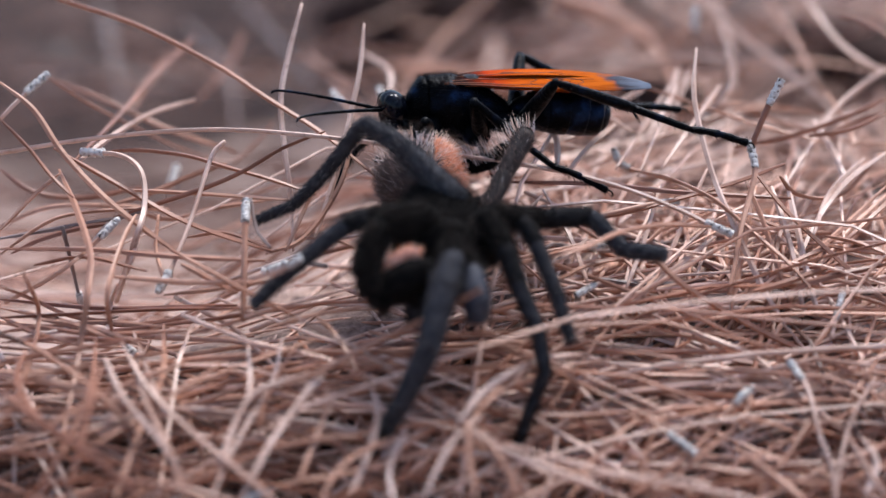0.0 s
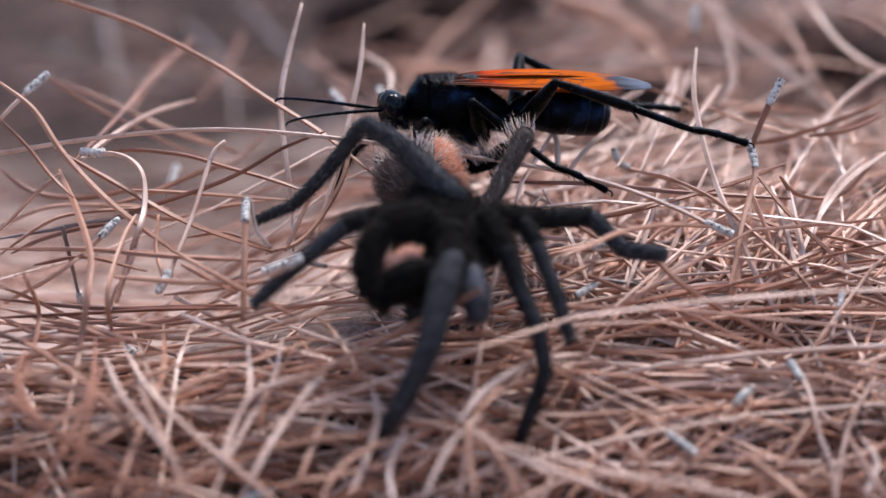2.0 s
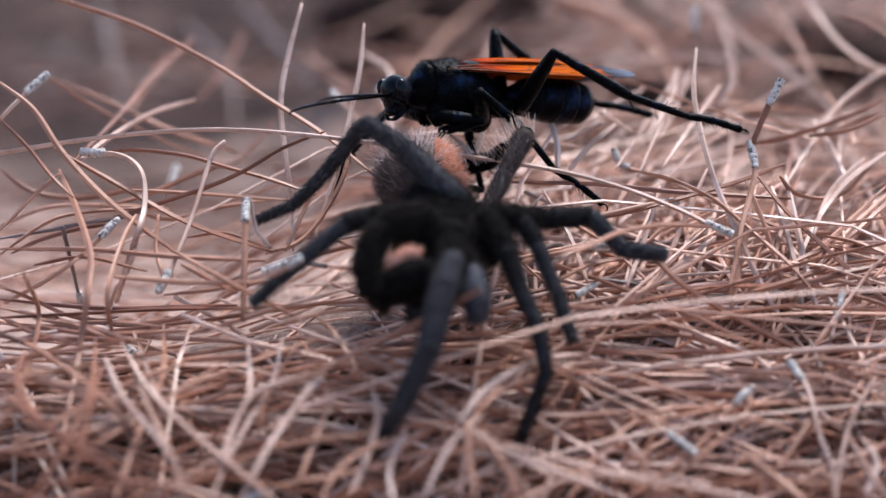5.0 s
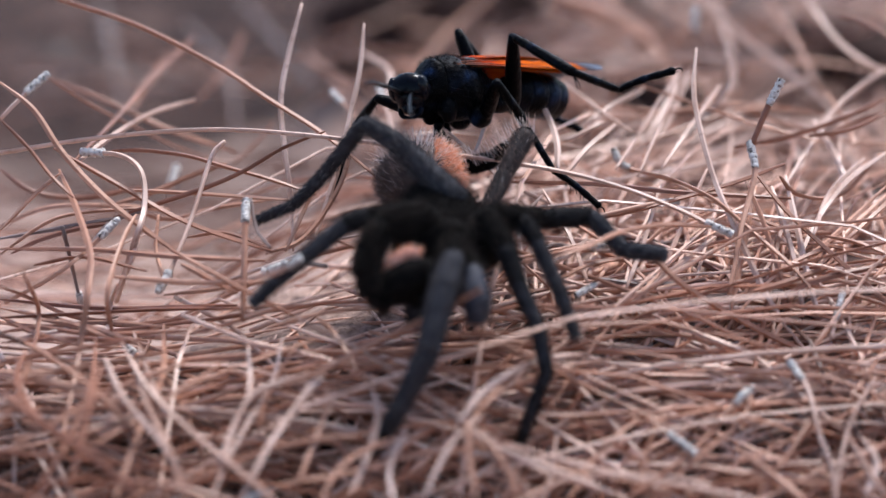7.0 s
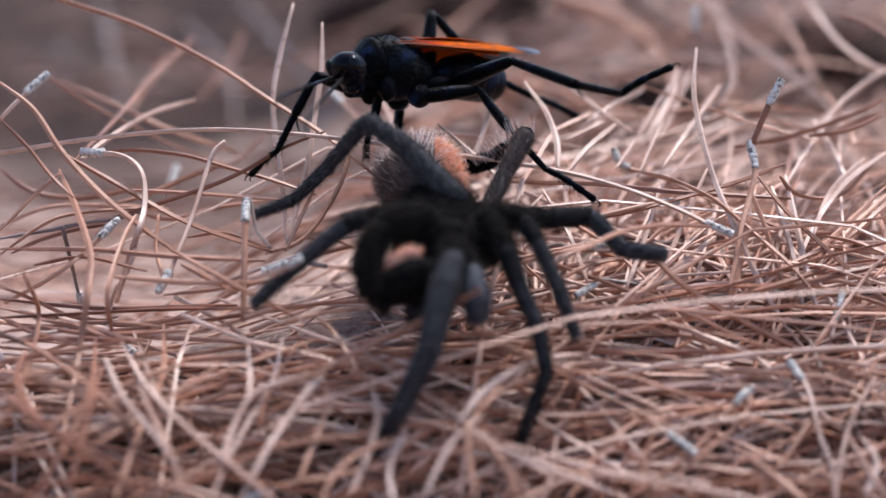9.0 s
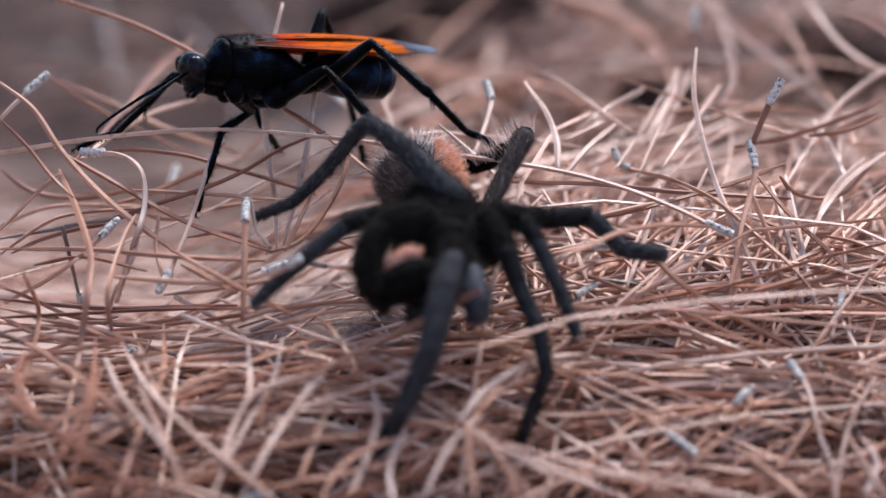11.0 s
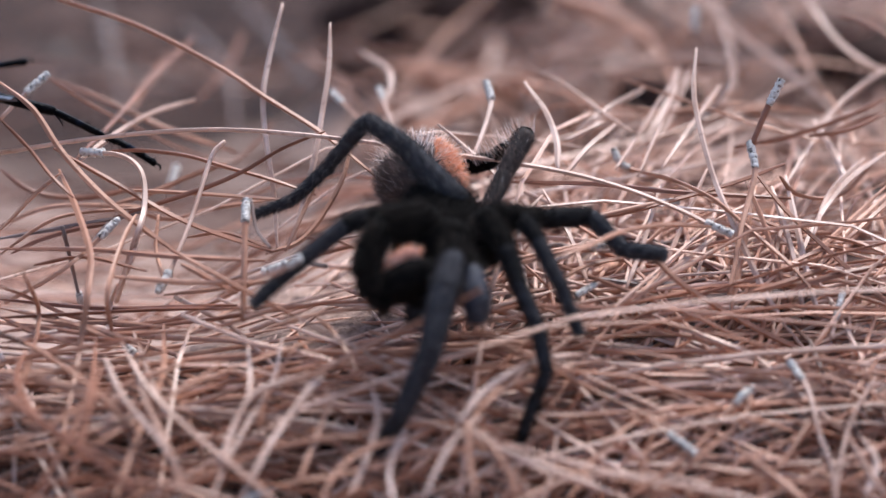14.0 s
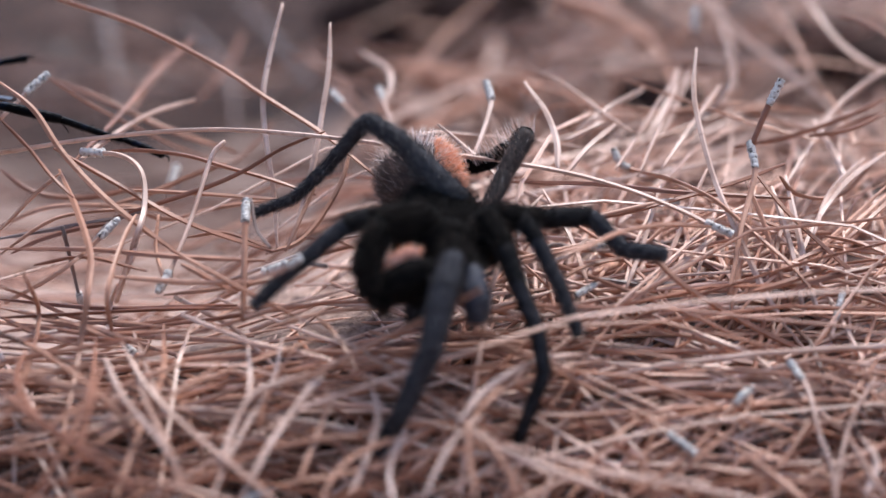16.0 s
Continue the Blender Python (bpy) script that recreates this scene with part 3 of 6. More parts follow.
needle(0.51, 1, (-24.3, -54.6, -12.4), (-13.1, -60.2, -16.5), (-2.1, -67.4, -21.7), (5.0, -72.0, -25.5), (10.6, -76.7, -30.7), (15.7, -73.9, -37.1))
needle(0.51, 1, (5.8, -72.6, -22.9), (1.0, -76.4, -26.6), (-3.4, -82.6, -33.5))
needle(0.51, 0, (3.9, -74.1, -23.3), (4.0, -78.6, -27.6), (5.0, -83.8, -33.0))
needle(0.51, 1, (2.1, -73.3, -24.2), (7.2, -67.0, -20.2), (15.0, -61.7, -17.8), (24.0, -49.1, -20.6))
needle(0.47, 0, (3.7, -72.1, -24.7), (8.6, -67.2, -21.1), (17.3, -53.5, -22.1), (29.6, -49.5, -21.0))
needle(0.55, 1, (-52.4, -55.3, -16.8), (-46.6, -65.6, -21.2), (-38.3, -73.8, -25.9), (-29.0, -80.5, -31.0), (-24.5, -84.0, -33.8))
needle(0.51, 1, (-54.7, -58.8, -18.0), (-50.8, -67.9, -21.3), (-44.7, -75.5, -25.3), (-39.2, -82.2, -29.9))
needle(0.51, 0, (-47.5, -39.3, -18.8), (-45.5, -57.9, -21.0), (-46.9, -66.5, -23.7), (-49.1, -76.4, -29.4), (-50.6, -82.6, -33.5))
needle(0.47, 0, (5.7, -74.9, -1.7), (1.4, -60.8, -8.5), (-4.0, -61.4, -11.2), (-12.1, -62.3, -14.9), (-20.2, -63.9, -19.1), (-27.4, -64.6, -21.5))
needle(0.51, 1, (-11.2, -64.9, -21.4), (-10.3, -69.9, -24.8), (-12.6, -76.6, -30.3), (-15.3, -81.4, -34.0))
needle(0.47, 0, (-17.1, -63.7, -21.8), (-19.9, -71.5, -26.6), (-22.6, -79.1, -32.1))
needle(0.47, 1, (-21.7, -61.6, -19.7), (-30.3, -67.5, -21.6), (-33.8, -74.9, -27.2), (-34.9, -77.8, -29.8))
needle(0.42, 1, (18.2, -64.9, -29.3), (16.8, -70.8, -34.5), (15.5, -73.9, -37.1))
needle(0.51, 0, (-68.3, -53.0, -5.2), (-68.8, -37.9, -17.8), (-67.2, -63.9, -20.8), (-69.2, -73.5, -24.9))
needle(0.59, 2, (-70.3, -66.4, -20.9), (-63.9, -72.9, -23.3), (-55.1, -79.3, -26.4), (-44.7, -87.4, -31.5))
needle(0.42, 0, (-44.8, -53.6, -18.6), (-53.8, -56.1, -19.7), (-66.0, -60.3, -20.6), (-71.0, -63.0, -21.1))
needle(0.42, 0, (-42.3, -60.6, -23.0), (-33.6, -55.5, -20.8), (-26.4, -52.5, -19.0), (-20.9, -50.4, -17.7))
needle(0.42, 2, (-72.0, -56.9, -19.4), (-61.3, -54.6, -18.3), (-50.3, -47.4, -18.7))
needle(0.51, 2, (-57.1, -85.0, -32.5), (-55.9, -73.7, -24.8), (-55.0, -60.0, -19.3))
needle(0.42, 0, (6.1, -54.4, -16.4), (15.2, -58.2, -19.0), (24.6, -56.6, -24.4), (37.8, -63.4, -28.7))
needle(0.42, 2, (-7.6, -63.1, -23.0), (6.0, -64.6, -24.4), (19.7, -61.4, -27.0), (33.5, -60.6, -26.3))
needle(0.47, 0, (-26.7, -77.9, -32.6), (-14.4, -75.8, -31.1), (-2.1, -73.8, -28.5), (10.3, -72.5, -28.1))
needle(0.47, 2, (-19.4, -82.6, -33.5), (-7.3, -78.7, -31.3), (5.8, -73.4, -26.8))
needle(0.47, 1, (6.7, -73.4, -26.8), (14.6, -76.9, -29.2), (28.1, -73.8, -36.1))
needle(0.42, 0, (32.4, -62.6, -27.0), (37.6, -66.4, -29.5), (39.7, -67.9, -30.8), sheath=2)
needle(0.47, 0, (46.5, -66.9, -30.2), (53.3, -71.4, -34.3), (57.4, -74.3, -36.9))
needle(0.47, 1, (64.7, -65.7, -28.8), (67.6, -71.2, -33.4), (69.8, -73.4, -36.3))
needle(0.42, 0, (30.9, -72.9, -36.5), (32.5, -67.8, -30.9), (35.1, -62.6, -27.0))
needle(0.51, 1, (59.5, 116.3, 11.9), (67.5, 90.2, 6.1), (74.5, 68.3, 2.8), (80.3, 45.0, -0.7))
needle(0.68, 1, (77.5, 76.5, 18.5), (83.2, 58.2, 10.9), (90.9, 42.2, 7.5))
needle(0.48, 0, (74.7, 116.3, 11.9), (77.4, 89.3, 7.5), (78.3, 50.9, 1.6))
needle(0.34, 2, (79.5, 45.7, 19.6), (84.4, 40.9, 18.7), (90.0, 34.2, 16.0))
needle(0.41, 1, (92.0, 43.0, 10.3), (78.9, 25.7, 7.0), (69.9, 9.1, 1.9), (61.8, -7.7, -3.2))
needle(0.37, 0, (35.0, 22.4, 11.0), (50.1, 14.8, 7.1), (59.7, 10.0, 4.7), (71.2, 4.4, 2.7))
needle(0.55, 2, (83.5, 11.5, 9.5), (76.1, 9.4, 6.7), (65.1, 6.5, 3.5), (54.3, 4.2, 1.9))
needle(0.50, 2, (82.5, 5.9, 8.0), (75.1, 3.5, 5.3), (67.5, 1.8, 4.6))
needle(0.41, 1, (31.4, -6.7, 0.3), (36.6, 6.9, 3.5), (44.3, 27.0, 9.0))
needle(0.41, 1, (35.3, -9.9, 0.0), (40.9, 8.1, 5.4), (45.4, 22.1, 10.0))
needle(0.41, 1, (39.6, -7.7, 0.5), (44.8, 4.0, 4.1), (53.6, 22.1, 10.0))
needle(0.41, 1, (25.1, 9.9, 3.8), (31.9, 16.1, 6.9), (38.8, 21.9, 9.5))
needle(0.60, 1, (21.9, -11.8, 0.5), (26.3, -5.6, 4.2), (31.8, 0.5, 7.1))
needle(0.41, 1, (16.3, 33.0, 11.7), (23.7, 23.8, 9.6), (30.7, 13.4, 6.3), (36.4, 4.8, 4.0))
needle(0.54, 1, (-17.2, 58.4, -8.5), (-3.0, 85.2, -7.0), (19.6, 121.6, -5.6), (42.1, 153.2, -4.3))
needle(0.82, 0, (12.7, 175.8, 1.9), (0.8, 148.4, -3.4), (-7.9, 121.6, -9.4), (-11.1, 109.3, -12.2))
needle(0.82, 2, (-38.4, 211.4, -19.1), (-13.1, 205.4, -19.5), (17.9, 198.1, -18.9), (48.1, 191.9, -14.6))
needle(0.41, 0, (12.9, 29.4, -0.6), (24.1, 30.8, 4.2), (46.4, 30.5, 3.1), (57.6, 31.6, 6.9))
needle(0.68, 3, (-59.1, 235.4, -8.0), (-46.8, 199.2, -12.8), (-31.8, 149.3, -18.0))
needle(0.68, 3, (-71.4, 213.4, -12.3), (-57.8, 183.5, -19.1), (-51.7, 145.8, -30.3))
needle(0.68, 3, (-98.1, 234.9, -9.6), (-91.0, 204.9, -20.2), (-81.5, 166.1, -32.0))
needle(0.54, 1, (-16.8, 53.5, 10.6), (-10.7, 42.1, 8.1), (-11.6, 30.7, 3.7))
needle(0.61, 0, (-29.6, 109.3, -12.2), (-19.0, 110.8, -7.2), (-8.4, 111.2, -5.9))
needle(0.61, 2, (25.0, 153.2, -4.3), (43.6, 135.2, -6.6), (68.1, 111.2, -5.9))
needle(0.61, 0, (48.1, 194.4, -5.8), (69.8, 182.9, -9.8), (90.6, 174.6, -2.3))
needle(0.41, 1, (57.8, 44.2, 14.7), (58.3, 37.6, 9.1), (54.8, 30.7, 3.7))
needle(0.50, 1, (81.6, -1.0, 2.1), (73.2, -9.2, -1.2), (65.7, -19.4, -6.9), (59.0, -33.0, -15.2))
needle(0.55, 1, (70.7, 15.4, 4.8), (73.2, 3.4, -0.0), (74.1, -4.6, -3.4))
needle(0.61, 3, (53.2, 65.6, 16.7), (52.7, 62.3, 12.5), sheath=1)
needle(0.45, 2, (26.8, -23.7, -4.5), (36.4, -20.9, -2.9), (50.8, -16.6, 0.1), (61.2, -13.2, 3.0))
needle(0.45, 1, (25.5, -41.3, -19.9), (36.3, -36.1, -12.3), (47.6, -26.4, -6.8))
needle(0.50, 1, (36.3, -35.7, -13.6), (42.2, -22.0, -6.1), (47.7, -9.6, 1.0))
needle(0.50, 1, (31.3, -35.7, -13.6), (35.1, -26.0, -8.1), (38.8, -14.3, -0.9))
needle(0.45, 0, (49.0, -37.7, -18.0), (52.6, -26.5, -8.0), (55.7, -16.3, -0.4))
needle(0.50, 1, (58.4, -16.3, -0.4), (60.5, -27.9, -8.6), (61.6, -37.5, -17.5))
needle(0.55, 1, (65.2, -22.6, -8.0), (69.7, -11.4, -3.2), (78.0, 0.7, 0.6))
needle(0.50, 0, (69.9, -24.9, -8.6), (75.9, -18.3, -5.6), (83.2, -10.5, -1.9))
needle(0.45, 0, (66.7, -25.4, -7.0), (72.3, -27.8, -7.6), (79.5, -31.4, -9.8))
needle(0.42, 0, (38.4, -37.1, -22.3), (52.1, -35.7, -21.1), (71.5, -35.9, -21.7))
needle(0.50, 2, (50.0, -35.3, -15.1), (58.6, -35.4, -12.5), (67.8, -31.6, -10.4))
needle(0.42, 1, (27.0, -32.7, -17.9), (33.6, -35.8, -21.3), (41.7, -38.4, -23.2))
needle(0.47, 0, (23.8, -38.3, -22.7), (35.1, -41.9, -24.5), (48.3, -44.2, -25.4), (59.9, -43.1, -25.1))
needle(0.42, 0, (26.1, -40.8, -24.4), (29.4, -47.7, -26.6), (32.0, -51.2, -27.8))
needle(0.47, 1, (22.3, -48.9, -27.1), (29.7, -50.1, -27.9), (44.0, -48.9, -27.1), (53.0, -44.3, -25.5))
needle(0.42, 0, (37.0, -35.8, -21.3), (47.6, -41.9, -24.5), (53.5, -44.3, -25.5))
needle(0.42, 2, (22.7, -60.3, -34.2), (32.9, -59.0, -33.3), (39.3, -58.8, -32.7))
needle(0.42, 0, (22.5, -64.5, -38.2), (33.6, -61.7, -35.4), (41.1, -60.4, -34.5))
needle(0.42, 1, (36.3, -63.1, -36.8), (38.5, -57.4, -31.4))
needle(0.47, 0, (53.7, -58.9, -33.1), (58.3, -63.3, -37.5), (60.2, -66.2, -40.3))
needle(0.47, 2, (57.2, -48.8, -26.9), (63.9, -54.8, -29.7), (75.6, -57.5, -31.7))
needle(0.51, 1, (61.9, -48.9, -27.1), (68.9, -52.5, -29.0), (75.8, -56.1, -30.6))
needle(0.42, 0, (66.3, -58.2, -25.3), (71.3, -50.5, -22.6), (75.8, -43.2, -19.1))
needle(0.47, 1, (67.2, -65.9, -29.2), (68.8, -69.8, -32.2), (66.4, -73.4, -36.3))
needle(0.42, 0, (60.4, -39.6, -23.8), (68.5, -43.2, -25.3), (76.8, -50.1, -27.7))
needle(0.47, 1, (-13.8, -42.0, -24.7), (1.5, -40.7, -24.1), (16.0, -39.5, -23.5), (31.5, -38.2, -22.5))
needle(0.42, 0, (-23.1, -47.7, -26.7), (-15.6, -44.4, -25.9), (-6.6, -41.9, -24.5))
needle(0.42, 2, (-21.8, -53.7, -29.6), (-7.8, -54.8, -29.6), (2.4, -56.0, -30.3))
needle(0.42, 0, (-25.0, -56.3, -31.4), (-13.3, -58.8, -32.6), (-5.9, -58.9, -32.9))
needle(0.47, 0, (8.9, -58.8, -32.6), (20.1, -56.1, -30.6), (30.4, -54.8, -29.7))
needle(0.42, 2, (13.6, -56.3, -31.2), (26.4, -58.7, -32.2), (38.4, -58.7, -32.4))
needle(0.42, 0, (19.1, -45.5, -26.1), (26.0, -50.1, -27.9), (32.3, -53.6, -28.9))
needle(0.47, 0, (5.8, -74.1, -24.5), (10.1, -80.3, -29.6), (11.3, -83.9, -33.4))
needle(0.42, 2, (-0.4, -66.2, -21.0), (5.4, -71.0, -24.1), (10.2, -74.9, -27.2))
needle(0.42, 1, (-22.0, -60.3, -34.3), (-16.7, -54.8, -29.5))
needle(0.42, 1, (-52.1, -43.5, -18.8), (-46.7, -62.7, -21.2), (-43.5, -70.4, -24.6))
needle(0.47, 1, (-31.7, -55.3, -17.2), (-30.8, -65.1, -21.8), (-33.1, -72.6, -25.7), (-34.0, -77.5, -29.0))
needle(0.42, 0, (-23.9, -54.3, -17.2), (-27.9, -64.5, -22.0), (-29.2, -71.1, -25.8))
needle(0.42, 0, (-36.2, -57.1, -19.8), (-43.7, -64.8, -22.6), (-50.1, -71.0, -25.5), (-55.8, -75.4, -27.5))
needle(0.40, 1, (-43.0, -57.5, -31.7), (-35.6, -57.7, -32.3), (-27.2, -58.7, -32.4))
needle(0.40, 1, (-56.9, -70.2, -26.3), (-52.3, -68.5, -25.4), (-48.4, -67.3, -24.6))
needle(0.47, 2, (-68.0, -55.7, -17.9), (-68.1, -63.8, -20.8), (-61.4, -75.2, -24.7))
needle(0.42, 0, (-49.9, -19.2, -19.7), (-34.6, -41.1, -11.4), (-26.1, -39.8, -9.9))
needle(0.42, 2, (-76.3, -34.4, -19.1), (-64.8, -33.3, -18.8), (-47.4, -32.2, -18.2), (-31.7, -43.4, -14.6))
needle(0.42, 0, (-42.5, -45.7, -18.4), (-34.6, -43.1, -16.9), (-28.1, -41.0, -15.3))
needle(0.42, 1, (-56.6, -43.3, -20.5), (-58.4, -26.2, -19.4), (-54.2, -43.9, -9.9))
needle(0.42, 0, (-29.6, -46.5, -17.2), (-21.2, -45.1, -15.1), (-13.6, -44.3, -14.2))
needle(0.42, 2, (-77.3, 0.7, -32.1), (-64.1, -2.4, -31.9), (-45.7, -31.3, -24.0), (-32.6, -34.1, -22.6))
needle(0.42, 0, (-66.5, -37.6, -27.6), (-59.0, -35.3, -26.8), (-46.8, -39.5, -26.9), (-36.3, -47.9, -27.5))
needle(0.42, 0, (-21.0, -47.1, -14.8), (-17.1, -51.2, -17.4), (-12.2, -60.0, -23.2))
needle(0.42, 0, (9.1, -43.9, -9.9), (15.8, -42.3, -14.3), (21.7, -39.6, -17.2))
needle(0.42, 1, (8.2, -43.4, -14.5), (16.9, -39.6, -17.2), (26.5, -39.2, -15.9))
needle(0.45, 0, (11.1, -37.4, -8.9), (16.9, -36.3, -7.7), (26.6, -34.4, -5.7))
needle(0.45, 1, (16.9, -37.4, -8.9), (21.8, -34.7, -7.6), (24.8, -32.2, -5.3))
needle(0.45, 0, (18.7, -40.1, -11.1), (24.5, -37.5, -8.8), (31.4, -35.1, -8.0))
needle(0.42, 2, (-14.0, -35.8, -21.5), (-8.1, -38.3, -22.7), (1.6, -37.0, -22.1), (11.3, -35.8, -21.5))
needle(0.45, 1, (17.8, -14.5, -1.4), (22.3, -26.1, -7.1), (24.7, -36.3, -12.2))
needle(0.40, 1, (7.4, -28.9, -8.3), (12.0, -24.5, -5.5), (17.6, -18.6, -1.4))
needle(0.40, 0, (-23.8, -30.3, -5.9), (-16.8, -33.7, -5.9), (-11.9, -37.1, -7.9))
needle(0.50, 3, (-30.1, -37.7, -9.8), (-25.3, -37.3, -8.4), (-19.6, -37.4, -8.9), sheath=1)
needle(0.51, 0, (-68.7, -76.7, -27.4), (-61.4, -72.1, -24.5), (-52.6, -65.1, -21.4), (-41.6, -57.6, -19.2))
needle(0.51, 1, (-39.3, -82.8, -34.3), (-42.6, -75.4, -27.9), (-47.5, -66.2, -21.9), (-49.8, -58.2, -19.0))
needle(0.51, 2, (-64.2, -84.0, -33.8), (-59.1, -76.3, -27.6), (-56.1, -65.7, -21.1), (-57.4, -49.8, -17.9))
needle(0.51, 1, (-31.5, -82.8, -34.3), (-27.6, -75.6, -27.8), (-21.9, -66.7, -21.7), (-17.7, -60.1, -18.3))
needle(0.51, 0, (-46.2, -82.8, -34.3), (-37.0, -78.9, -30.3), (-25.0, -74.5, -27.3), (-12.8, -71.7, -26.5))
needle(0.47, 1, (-7.2, -84.0, -33.8), (-8.2, -78.5, -29.5), (-5.7, -72.3, -25.3))
needle(0.55, 2, (-67.5, -84.4, -31.8), (-55.5, -83.0, -29.6), (-41.8, -83.1, -30.5), (-30.5, -83.8, -33.0))
needle(0.47, 0, (-19.4, -82.8, -34.3), (-16.1, -78.5, -29.5), (-10.9, -75.4, -27.0), (-3.9, -72.9, -26.1))
needle(0.47, 0, (19.2, -73.5, -37.7), (24.9, -66.8, -31.3), (31.6, -61.2, -27.6))
needle(0.47, 1, (10.1, -80.3, -34.9), (19.3, -71.1, -34.4), (32.8, -70.3, -33.7), (46.2, -71.3, -36.2))
needle(0.47, 0, (48.7, -73.5, -37.7), (55.6, -66.8, -31.3), (61.1, -59.3, -26.3))
needle(0.47, 2, (37.1, -73.5, -37.7), (45.3, -70.6, -34.6), (57.2, -68.7, -32.5), (70.6, -68.4, -33.5))
needle(0.47, 0, (-74.8, -42.6, -19.3), (-66.0, -54.6, -18.2), (-54.3, -66.1, -21.9), (-46.1, -74.9, -27.2))
needle(0.47, 1, (-26.3, -53.8, -16.6), (-27.6, -62.6, -21.3), (-32.2, -73.3, -26.9), (-35.9, -82.6, -33.5))
needle(0.68, 2, (16.5, 150.5, -13.9), (44.4, 145.9, -5.1), (71.6, 140.0, -1.9), (98.1, 132.5, -4.0))
needle(0.68, 2, (14.6, 192.7, -11.6), (41.1, 202.8, -9.6), (73.3, 215.5, -4.7))
needle(0.54, 0, (28.5, 111.5, -4.6), (54.1, 103.9, -5.7), (79.1, 98.0, -0.6), (99.5, 91.7, -1.3))
needle(0.75, 2, (-36.4, 231.8, -20.5), (-23.7, 240.2, -18.8), (-4.0, 255.2, -11.3))
needle(0.61, 0, (36.4, 155.6, 3.9), (46.2, 120.1, 3.2), (50.0, 89.6, -0.2), (50.7, 70.5, -2.6))
needle(0.48, 1, (65.2, 136.1, 8.6), (64.5, 95.4, 3.8), (61.5, 61.0, 0.7))
needle(0.61, 2, (87.5, 155.2, 2.5), (97.1, 143.1, -2.5), (107.4, 134.2, 2.0))
needle(0.54, 1, (21.1, 90.1, -6.8), (35.0, 91.5, -1.9), (52.8, 92.6, 1.8), (69.3, 92.2, 0.5))
needle(0.41, 1, (47.6, 28.5, -3.9), (63.1, 45.6, 0.4), (79.4, 62.0, 4.1))
needle(0.37, 0, (27.3, 7.9, -3.3), (39.6, 15.5, 0.3), (55.7, 24.7, 3.8), (68.8, 30.7, 3.7))
needle(0.41, 1, (35.3, 29.4, -0.6), (45.6, 44.3, -0.5), (53.2, 62.3, 5.2))
needle(0.82, 3, (17.7, 191.5, -16.0), (26.8, 192.1, -13.8), (34.4, 192.3, -13.1))
needle(0.68, 3, (-52.5, 207.3, -33.4), (-35.9, 221.3, -25.0), (-21.8, 232.3, -18.9))
needle(0.68, 3, (-127.3, 232.3, -18.9), (-109.4, 240.2, -25.4), (-89.4, 252.9, -19.4))
needle(0.61, 3, (-107.1, 148.5, -20.7), (-91.4, 159.2, -14.2), (-66.8, 169.3, -20.7))
needle(0.61, 2, (-66.1, 59.7, -3.9), (-64.4, 75.4, -1.1), (-61.4, 92.6, 1.8))
needle(0.48, 2, (-77.5, 32.2, 9.0), (-67.0, 28.5, 5.8), (-53.2, 23.2, 0.8), (-39.7, 18.5, -2.6))
needle(0.61, 2, (-46.7, 113.7, 3.0), (-49.0, 95.0, -1.3), (-54.1, 69.8, -4.9))
needle(0.68, 0, (-33.4, 132.3, -4.6), (-24.1, 107.7, -7.9), (-18.3, 89.1, -10.4))
needle(0.45, 2, (-59.6, -11.6, 4.9), (-54.0, -12.0, 5.2), (-45.8, -12.9, 4.4), (-38.7, -14.0, 2.6), (-30.6, -15.3, 0.6), (-22.5, -16.7, -1.9))
needle(0.45, 2, (-75.6, -25.3, -10.2), (-70.8, -24.1, -8.1), (-64.0, -22.8, -6.4), (-58.6, -21.9, -5.7))
needle(0.45, 0, (-60.2, -7.5, -6.1), (-54.2, -5.3, -4.8), (-46.2, -1.9, -2.0), (-40.1, 0.4, -0.4))
needle(0.50, 3, (-62.4, -27.3, -9.8), (-60.1, -25.2, -6.8), (-58.6, -23.8, -4.9))
needle(0.50, 1, (-59.1, -15.6, -21.2), (-54.2, -31.4, -10.6), (-53.0, -26.5, -7.0))
needle(0.50, 0, (-57.3, -5.8, -7.4), (-50.0, -6.8, -9.0), (-41.7, -6.9, -6.9), (-31.3, -7.2, -5.1))
needle(0.54, 1, (-52.7, 27.4, -7.9), (-53.5, 22.3, -10.9), sheath=1)
needle(0.45, 0, (-44.7, -35.4, -9.2), (-40.6, -38.2, -10.4), (-34.5, -42.6, -12.3))
needle(0.50, 0, (-81.6, -4.7, -10.9), (-73.1, -4.3, -7.6), (-62.6, -4.8, -7.0), (-50.1, -5.8, -7.6))
needle(0.50, 2, (-82.7, 4.0, -2.4), (-76.4, 2.8, -6.4), (-66.9, 2.5, -7.4), (-55.3, 3.1, -5.4))
needle(0.40, 2, (-70.9, -29.7, -11.1), (-61.8, -31.0, -9.2), (-50.8, -33.8, -10.9))
needle(0.42, 0, (-45.4, -20.7, -8.6), (-38.2, -22.2, -7.3), (-30.1, -25.1, -9.4))
needle(0.61, 1, (15.3, 112.1, -2.7), (28.5, 112.4, -1.5), (41.7, 112.3, -2.1), (54.9, 112.1, -2.7))
needle(0.61, 0, (30.7, 152.1, -8.4), (47.7, 153.2, -4.3), (73.3, 154.8, 1.1))
needle(0.41, 0, (30.0, 34.8, -0.1), (41.3, 35.1, 1.0), (58.3, 35.7, 3.1), (78.6, 35.1, 1.0))
